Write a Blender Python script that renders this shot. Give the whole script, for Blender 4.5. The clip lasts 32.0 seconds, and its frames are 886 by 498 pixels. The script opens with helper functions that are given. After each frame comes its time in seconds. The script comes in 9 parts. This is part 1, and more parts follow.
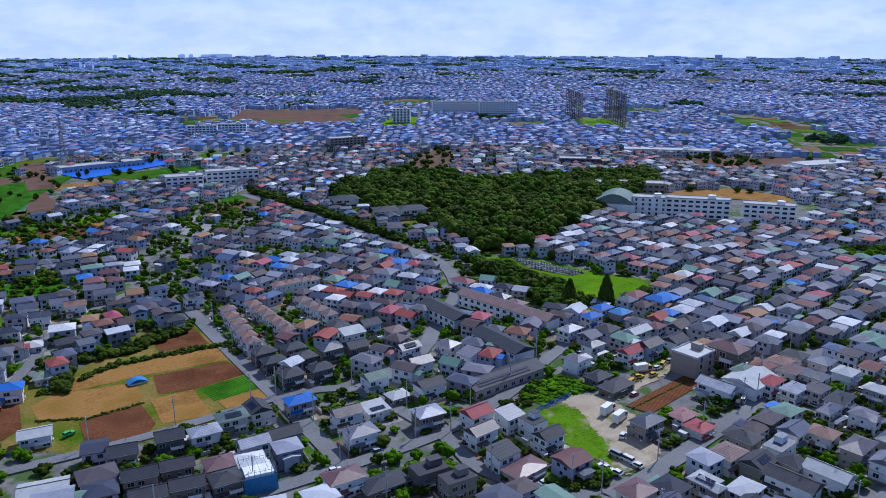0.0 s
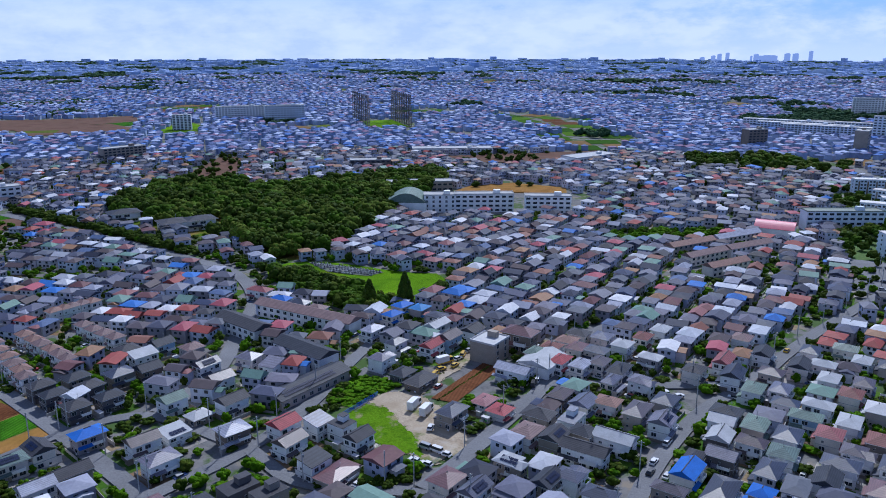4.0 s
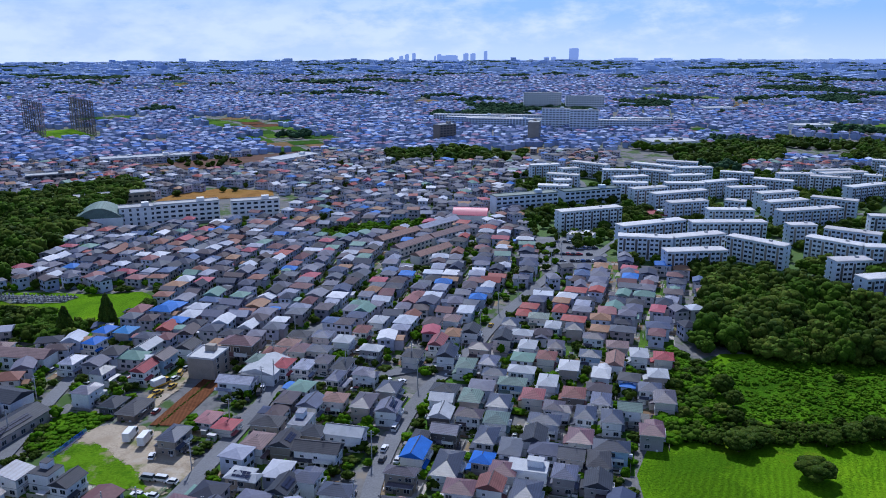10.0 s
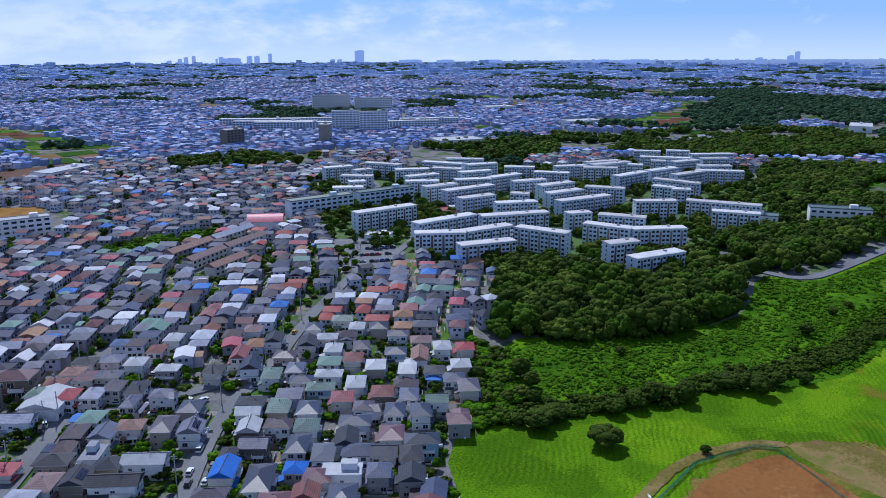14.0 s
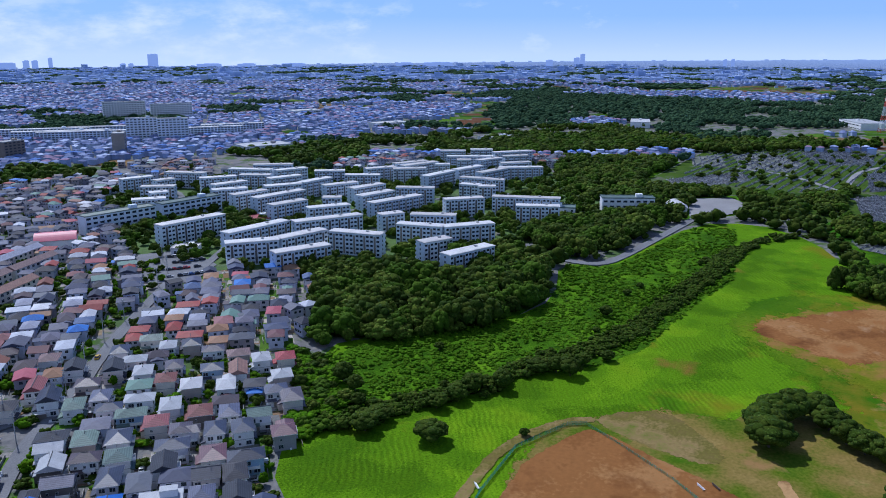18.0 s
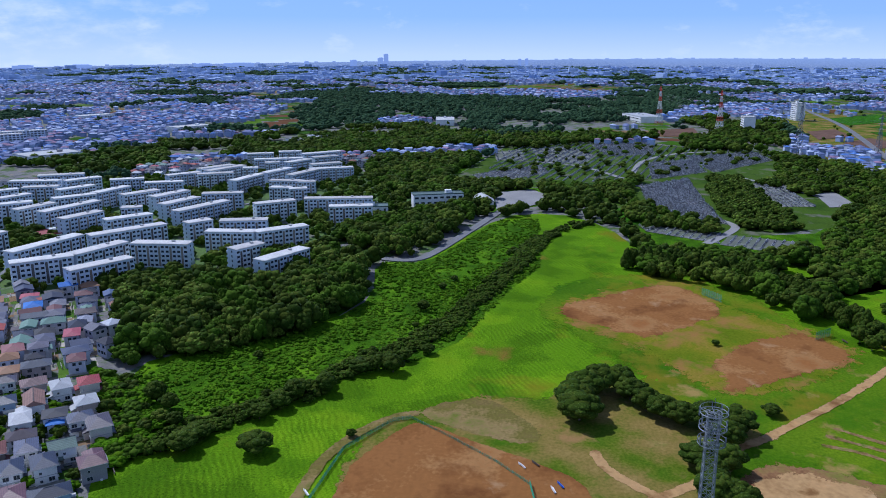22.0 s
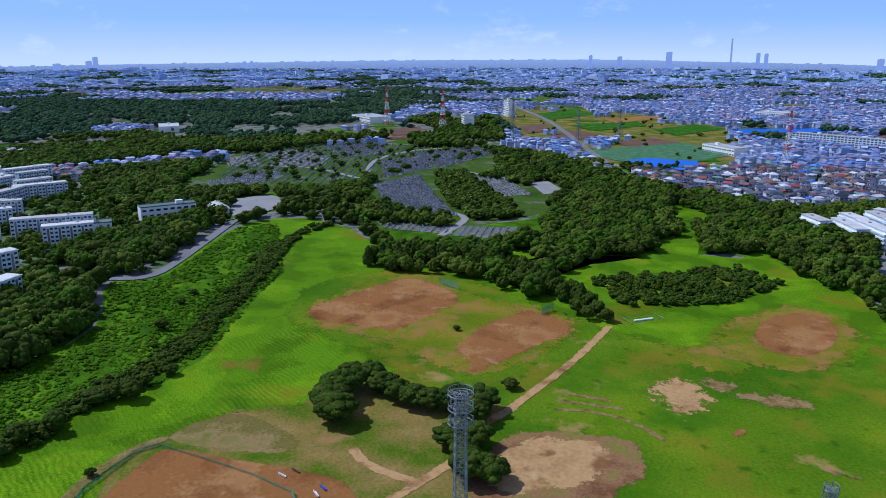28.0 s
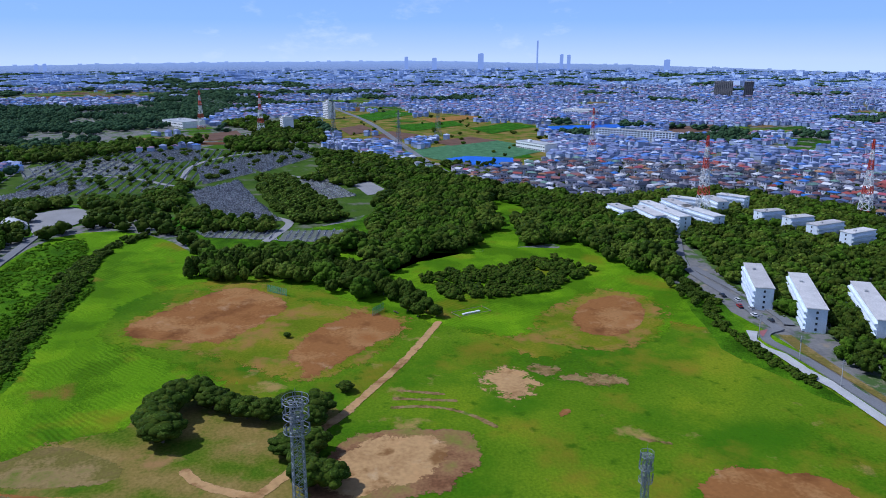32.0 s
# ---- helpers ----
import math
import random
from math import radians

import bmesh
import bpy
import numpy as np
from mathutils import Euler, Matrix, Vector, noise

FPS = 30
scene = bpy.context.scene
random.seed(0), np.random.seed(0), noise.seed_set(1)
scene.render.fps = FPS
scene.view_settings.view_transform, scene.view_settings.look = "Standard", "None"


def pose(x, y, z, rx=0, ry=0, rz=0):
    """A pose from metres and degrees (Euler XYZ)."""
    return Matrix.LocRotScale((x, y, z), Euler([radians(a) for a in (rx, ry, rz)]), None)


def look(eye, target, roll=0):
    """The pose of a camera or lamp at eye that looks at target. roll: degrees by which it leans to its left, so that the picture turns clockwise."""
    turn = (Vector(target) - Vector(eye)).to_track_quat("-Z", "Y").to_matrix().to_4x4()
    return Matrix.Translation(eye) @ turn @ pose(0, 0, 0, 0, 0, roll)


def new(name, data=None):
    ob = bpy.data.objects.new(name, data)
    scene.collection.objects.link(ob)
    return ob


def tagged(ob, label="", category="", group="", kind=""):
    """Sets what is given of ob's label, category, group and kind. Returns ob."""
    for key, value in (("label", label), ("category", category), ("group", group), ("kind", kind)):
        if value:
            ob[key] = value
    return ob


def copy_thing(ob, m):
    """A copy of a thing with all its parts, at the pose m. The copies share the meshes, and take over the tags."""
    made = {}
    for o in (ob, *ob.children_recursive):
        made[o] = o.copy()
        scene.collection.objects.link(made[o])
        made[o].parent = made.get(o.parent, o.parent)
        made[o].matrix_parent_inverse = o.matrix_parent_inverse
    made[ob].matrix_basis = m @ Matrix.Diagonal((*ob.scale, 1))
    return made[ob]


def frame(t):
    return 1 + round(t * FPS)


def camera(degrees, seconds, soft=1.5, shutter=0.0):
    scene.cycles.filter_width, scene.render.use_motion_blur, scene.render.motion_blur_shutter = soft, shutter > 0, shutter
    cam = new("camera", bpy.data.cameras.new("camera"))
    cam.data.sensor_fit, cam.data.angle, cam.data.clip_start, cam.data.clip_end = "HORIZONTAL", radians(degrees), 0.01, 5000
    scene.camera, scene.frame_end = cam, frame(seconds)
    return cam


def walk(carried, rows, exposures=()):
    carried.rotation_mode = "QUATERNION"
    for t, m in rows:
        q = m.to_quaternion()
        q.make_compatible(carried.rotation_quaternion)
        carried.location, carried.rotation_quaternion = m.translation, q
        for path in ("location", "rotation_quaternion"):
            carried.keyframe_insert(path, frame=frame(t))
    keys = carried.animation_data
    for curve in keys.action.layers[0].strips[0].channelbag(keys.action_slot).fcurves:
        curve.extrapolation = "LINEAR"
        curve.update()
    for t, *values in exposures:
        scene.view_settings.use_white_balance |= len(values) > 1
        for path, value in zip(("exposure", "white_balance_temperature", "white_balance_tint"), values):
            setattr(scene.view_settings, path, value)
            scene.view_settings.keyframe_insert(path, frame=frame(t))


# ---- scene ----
# Aerial turn over a suburb: houses, apartment blocks, meadow with ball fields, cemetery and town to the horizon.
H = 125.0
cam = camera(59.1, 32.0, soft=0.95)
TURN = [
    (0, 0.0, 15.23), (1, 3.74, 15.2), (2, 7.57, 15.16), (3, 11.54, 15.09), (6, 22.54, 14.99), (7, 26.14, 14.97),
    (8, 29.66, 14.97), (9, 33.24, 14.97), (10, 36.87, 14.96), (11, 40.62, 14.94), (12, 44.54, 14.91), (13, 48.36, 14.85),
    (14, 52.03, 14.8), (17, 62.45, 14.64), (18, 65.95, 14.58), (19, 69.45, 14.56), (20, 73.03, 14.55), (21, 76.53, 14.56),
    (22, 79.85, 14.57), (23, 83.25, 14.56), (24, 86.5, 14.51), (25, 89.6, 14.49), (28, 99.2, 14.41), (29, 102.55, 14.38),
    (30, 105.8, 14.37), (31, 108.95, 14.35), (32, 112.21, 14.3),
]
walk(cam, [(t, pose(0, 0, H, 90 - tilt, 0, -turn)) for t, turn, tilt in TURN], exposures=[(0, -0.5, 5450.0, 12.0), (32, -0.5, 5450.0, 12.0)])

# ---- light ----
SUN_AZ, SUN_EL = 33.0, 50.0
sun_way = Vector((math.sin(radians(SUN_AZ)) * math.cos(radians(SUN_EL)), math.cos(radians(SUN_AZ)) * math.cos(radians(SUN_EL)), math.sin(radians(SUN_EL))))
sun = new("sun", bpy.data.lights.new("sun", "SUN"))
sun.data.energy, sun.data.angle, sun.data.color = 5.0, radians(0.53), (1.0, 0.95, 0.88)
sun.matrix_world = look(sun_way * 900, (0, 0, 0))

world = bpy.data.worlds.new("sky")
scene.world = world
world.use_nodes = True
wn, wl = world.node_tree.nodes, world.node_tree.links
wn.clear()
sky = wn.new("ShaderNodeTexSky")
sky.sky_type, sky.sun_disc = "NISHITA", False
sky.sun_elevation, sky.sun_rotation = radians(SUN_EL), radians(SUN_AZ)
sky.altitude, sky.air_density, sky.dust_density, sky.ozone_density = 100, 1.0, 0.6, 3.0
coords = wn.new("ShaderNodeTexCoord")
stretch = wn.new("ShaderNodeMapping")
stretch.inputs["Scale"].default_value = (15, 15, 36)
puffs = wn.new("ShaderNodeTexNoise")
puffs.inputs["Scale"].default_value, puffs.inputs["Detail"].default_value, puffs.inputs["Roughness"].default_value = 1.0, 9, 0.6
banks = wn.new("ShaderNodeTexNoise")
banks.inputs["Scale"].default_value, banks.inputs["Detail"].default_value = 0.09, 3
both = wn.new("ShaderNodeMath")
both.operation = "ADD"
cover = wn.new("ShaderNodeMapRange")
cover.inputs["From Min"].default_value, cover.inputs["From Max"].default_value = 0.64, 0.92
cover.inputs["To Max"].default_value = 0.92
high_clear = wn.new("ShaderNodeMapRange")
high_clear.inputs["From Min"].default_value, high_clear.inputs["From Max"].default_value = 0.024, 0.075
high_clear.inputs["To Min"].default_value, high_clear.inputs["To Max"].default_value = 1.0, 0.3
thin = wn.new("ShaderNodeMath")
thin.operation = "MULTIPLY"
split_z = wn.new("ShaderNodeSeparateXYZ")
clear_side = wn.new("ShaderNodeVectorMath")
clear_side.operation = "DOT_PRODUCT"
clear_side.inputs[1].default_value = (0.966, -0.259, 0)
side = wn.new("ShaderNodeMath")
side.operation = "MULTIPLY_ADD"
side.inputs[1].default_value = -0.6
low = wn.new("ShaderNodeMapRange")
low.inputs["From Min"].default_value, low.inputs["From Max"].default_value = -0.02, 0.22
low.inputs["To Min"].default_value, low.inputs["To Max"].default_value = 1.0, 0.0
fade = wn.new("ShaderNodeMapRange")
fade.inputs["From Min"].default_value, fade.inputs["From Max"].default_value = -0.01, 0.035
veil = wn.new("ShaderNodeMixRGB")
veil.inputs[2].default_value = (6.2, 8.8, 13.8, 1)
pale = wn.new("ShaderNodeMixRGB")
pale.inputs[1].default_value, pale.inputs[2].default_value = (8.6, 10.2, 13.2, 1), (5.4, 8.4, 14.4, 1)
cloud = wn.new("ShaderNodeMixRGB")
billow = wn.new("ShaderNodeMapRange")
billow.inputs["From Min"].default_value, billow.inputs["From Max"].default_value = 0.36, 0.62
shaded = wn.new("ShaderNodeMixRGB")
shaded.inputs[1].default_value, shaded.inputs[2].default_value = (7.7, 9.2, 12.6, 1), (10.2, 11.2, 13.0, 1)
wl.new(puffs.outputs[0], billow.inputs["Value"])
wl.new(billow.outputs[0], shaded.inputs[0])
wl.new(shaded.outputs[0], cloud.inputs[2])
tint = wn.new("ShaderNodeMixRGB")
tint.blend_type = "MULTIPLY"
tint.inputs[0].default_value, tint.inputs[2].default_value = 1.0, (0.5, 0.68, 1.04, 1)
sky_bg = wn.new("ShaderNodeBackground")
sky_bg.inputs["Strength"].default_value = 0.1
sky_out = wn.new("ShaderNodeOutputWorld")
for a, b in ((coords.outputs["Generated"], stretch.inputs["Vector"]), (stretch.outputs[0], puffs.inputs["Vector"]), (stretch.outputs[0], banks.inputs["Vector"]), (coords.outputs["Generated"], split_z.inputs[0]),
             (split_z.outputs["Z"], low.inputs["Value"]), (split_z.outputs["Z"], fade.inputs["Value"]), (fade.outputs[0], pale.inputs[0]), (pale.outputs[0], veil.inputs[2]), (low.outputs[0], veil.inputs[0]), (sky.outputs[0], tint.inputs[1]), (tint.outputs[0], veil.inputs[1]),
             (puffs.outputs[0], both.inputs[0]), (banks.outputs[0], both.inputs[1]), (coords.outputs["Generated"], clear_side.inputs[0]), (clear_side.outputs["Value"], side.inputs[0]), (both.outputs[0], side.inputs[2]), (side.outputs[0], cover.inputs["Value"]), (split_z.outputs["Z"], high_clear.inputs["Value"]), (cover.outputs[0], thin.inputs[0]), (high_clear.outputs[0], thin.inputs[1]), (thin.outputs[0], cloud.inputs[0]),
             (veil.outputs[0], cloud.inputs[1]), (cloud.outputs[0], sky_bg.inputs["Color"]), (sky_bg.outputs[0], sky_out.inputs["Surface"])):
    wl.new(a, b)


# ---- materials ----
def surf(name, colours, rough=0.7, big=0.08, fine=1.2, vary=0.35, by="", metal=0.0, bump=0.15, spec=0.4, sharp=True, grain=0.25, blots=(), rows=None, courses=0.0):
    """A weathered surface: one base colour, or several picked by object or island; stains and grain at two scales."""
    m = bpy.data.materials.new(name)
    m.use_nodes = True
    n, l = m.node_tree.nodes, m.node_tree.links
    p = n["Principled BSDF"]
    p.inputs["Roughness"].default_value, p.inputs["Metallic"].default_value = rough, metal
    p.inputs["Specular IOR Level"].default_value = spec
    geo = n.new("ShaderNodeNewGeometry")
    n1, n2 = n.new("ShaderNodeTexNoise"), n.new("ShaderNodeTexNoise")
    n1.inputs["Scale"].default_value, n1.inputs["Detail"].default_value = big, 4
    n2.inputs["Scale"].default_value, n2.inputs["Detail"].default_value = fine, 5
    l.new(geo.outputs["Position"], n1.inputs["Vector"])
    l.new(geo.outputs["Position"], n2.inputs["Vector"])
    add = n.new("ShaderNodeMath")
    add.operation = "ADD"
    l.new(n1.outputs[0], add.inputs[0])
    l.new(n2.outputs[0], add.inputs[1])
    rng = n.new("ShaderNodeMapRange")
    rng.inputs["From Min"].default_value, rng.inputs["From Max"].default_value = 0.7, 1.3
    rng.inputs["To Min"].default_value, rng.inputs["To Max"].default_value = 1 - vary, 1 + vary
    l.new(add.outputs[0], rng.inputs["Value"])
    mul = n.new("ShaderNodeMixRGB")
    mul.blend_type, mul.inputs[0].default_value = "MULTIPLY", 1.0
    l.new(rng.outputs[0], mul.inputs[2])
    if len(colours) == 1:
        mul.inputs[1].default_value = (*colours[0], 1)
    else:
        ramp = n.new("ShaderNodeValToRGB")
        ramp.color_ramp.interpolation = "CONSTANT" if sharp else "LINEAR"
        while len(ramp.color_ramp.elements) < len(colours):
            ramp.color_ramp.elements.new(0.5)
        for k, (e, c) in enumerate(zip(ramp.color_ramp.elements, colours)):
            e.position, e.color = k / (len(colours) if sharp else len(colours) - 1), (*c, 1)
        if by == "object":
            l.new(n.new("ShaderNodeObjectInfo").outputs["Random"], ramp.inputs[0])
        elif by == "island":
            l.new(geo.outputs["Random Per Island"], ramp.inputs[0])
        else:
            spread = n.new("ShaderNodeMapRange")
            spread.inputs["From Min"].default_value, spread.inputs["From Max"].default_value = 0.36, 0.66
            blend = n.new("ShaderNodeMixRGB")
            blend.inputs[0].default_value = grain * 0.6
            n1.inputs["Detail"].default_value, n1.inputs["Roughness"].default_value = 6, 0.48
            l.new(n1.outputs[0], blend.inputs[1])
            l.new(n2.outputs[0], blend.inputs[2])
            l.new(blend.outputs[0], spread.inputs["Value"])
            l.new(spread.outputs[0], ramp.inputs[0])
        l.new(ramp.outputs[0], mul.inputs[1])
    tone = mul.outputs[0]
    for k, (colour, scale, lo, hi) in enumerate(blots):
        shift, blot, cut, lay = n.new("ShaderNodeMapping"), n.new("ShaderNodeTexNoise"), n.new("ShaderNodeMapRange"), n.new("ShaderNodeMixRGB")
        shift.inputs["Location"].default_value = (37.0 * k + 11, 91.0 * k, 0)
        blot.inputs["Scale"].default_value, blot.inputs["Detail"].default_value, blot.inputs["Roughness"].default_value = scale, 7, 0.6
        cut.inputs["From Min"].default_value, cut.inputs["From Max"].default_value, cut.inputs["To Max"].default_value = lo, hi, 0.85
        lay.inputs[2].default_value = (*colour, 1)
        for a, b in ((geo.outputs["Position"], shift.inputs["Vector"]), (shift.outputs[0], blot.inputs["Vector"]), (blot.outputs[0], cut.inputs["Value"]), (cut.outputs[0], lay.inputs[0]), (tone, lay.inputs[1])):
            l.new(a, b)
        tone = lay.outputs[0]
    if rows or courses:
        wave, span, dim = n.new("ShaderNodeTexWave"), n.new("ShaderNodeMapRange"), n.new("ShaderNodeMixRGB")
        dim.blend_type, dim.inputs[0].default_value = "MULTIPLY", 1.0
        if rows:
            period, angle, depth, stray = rows
            way = n.new("ShaderNodeMapping")
            way.inputs["Rotation"].default_value = (0, 0, radians(angle))
            l.new(geo.outputs["Position"], way.inputs["Vector"])
            wave.inputs["Scale"].default_value, wave.inputs["Distortion"].default_value = 0.314 / period, stray
            wave.inputs["Detail"].default_value, wave.inputs["Detail Scale"].default_value = 3, 0.45
        else:
            depth = 0.2
            way = n.new("ShaderNodeTexCoord")
            wave.bands_direction = "Z"
            wave.inputs["Scale"].default_value, wave.inputs["Distortion"].default_value = 0.314 / courses, 0.4
        l.new(way.outputs["Object" if courses else 0], wave.inputs["Vector"])
        span.inputs["To Min"].default_value, span.inputs["To Max"].default_value = 1 - depth, 1 + depth * 0.6
        l.new(wave.outputs["Fac"], span.inputs["Value"])
        l.new(tone, dim.inputs[1])
        l.new(span.outputs[0], dim.inputs[2])
        tone = dim.outputs[0]
        if rows and stray > 5:
            drift, some = n.new("ShaderNodeTexNoise"), n.new("ShaderNodeMapRange")
            drift.inputs["Scale"].default_value, drift.inputs["Detail"].default_value = 0.025, 4
            some.inputs["From Min"].default_value, some.inputs["From Max"].default_value = 0.42, 0.62
            some.inputs["To Min"].default_value = 0.12
            l.new(geo.outputs["Position"], drift.inputs["Vector"])
            l.new(drift.outputs[0], some.inputs["Value"])
            l.new(some.outputs[0], dim.inputs[0])
    l.new(tone, p.inputs["Base Color"])
    if bump:
        b = n.new("ShaderNodeBump")
        b.inputs["Strength"].default_value, b.inputs["Distance"].default_value = bump, 0.4
        l.new(n2.outputs[0], b.inputs["Height"])
        l.new(b.outputs[0], p.inputs["Normal"])
    return m


ROOFS = [(r * 0.62, g * 0.64, b * 0.76) for r, g, b in ((0.13, 0.135, 0.17), (0.07, 0.08, 0.11), (0.2, 0.2, 0.24), (0.1, 0.12, 0.18), (0.16, 0.13, 0.13), (0.05, 0.055, 0.075), (0.26, 0.24, 0.26), (0.13, 0.09, 0.085), (0.16, 0.17, 0.22), (0.08, 0.09, 0.12), (0.5, 0.5, 0.52), (0.24, 0.11, 0.1))]
WALLS = [(0.62, 0.6, 0.58), (0.74, 0.73, 0.73), (0.5, 0.45, 0.39), (0.66, 0.64, 0.64), (0.35, 0.29, 0.25), (0.56, 0.53, 0.52), (0.42, 0.42, 0.45), (0.6, 0.54, 0.46), (0.72, 0.7, 0.69), (0.24, 0.22, 0.22), (0.58, 0.5, 0.46)]
WALLS = [(min(0.82, r * 1.36), min(0.82, g * 1.38), min(0.82, b * 1.44)) for r, g, b in WALLS]
# wall colours dimmed and shifted to blue: distance haze put into the colour
HAZED_FAR_WALLS = [(r * 0.74, g * 0.78, b * 0.92) for r, g, b in WALLS]
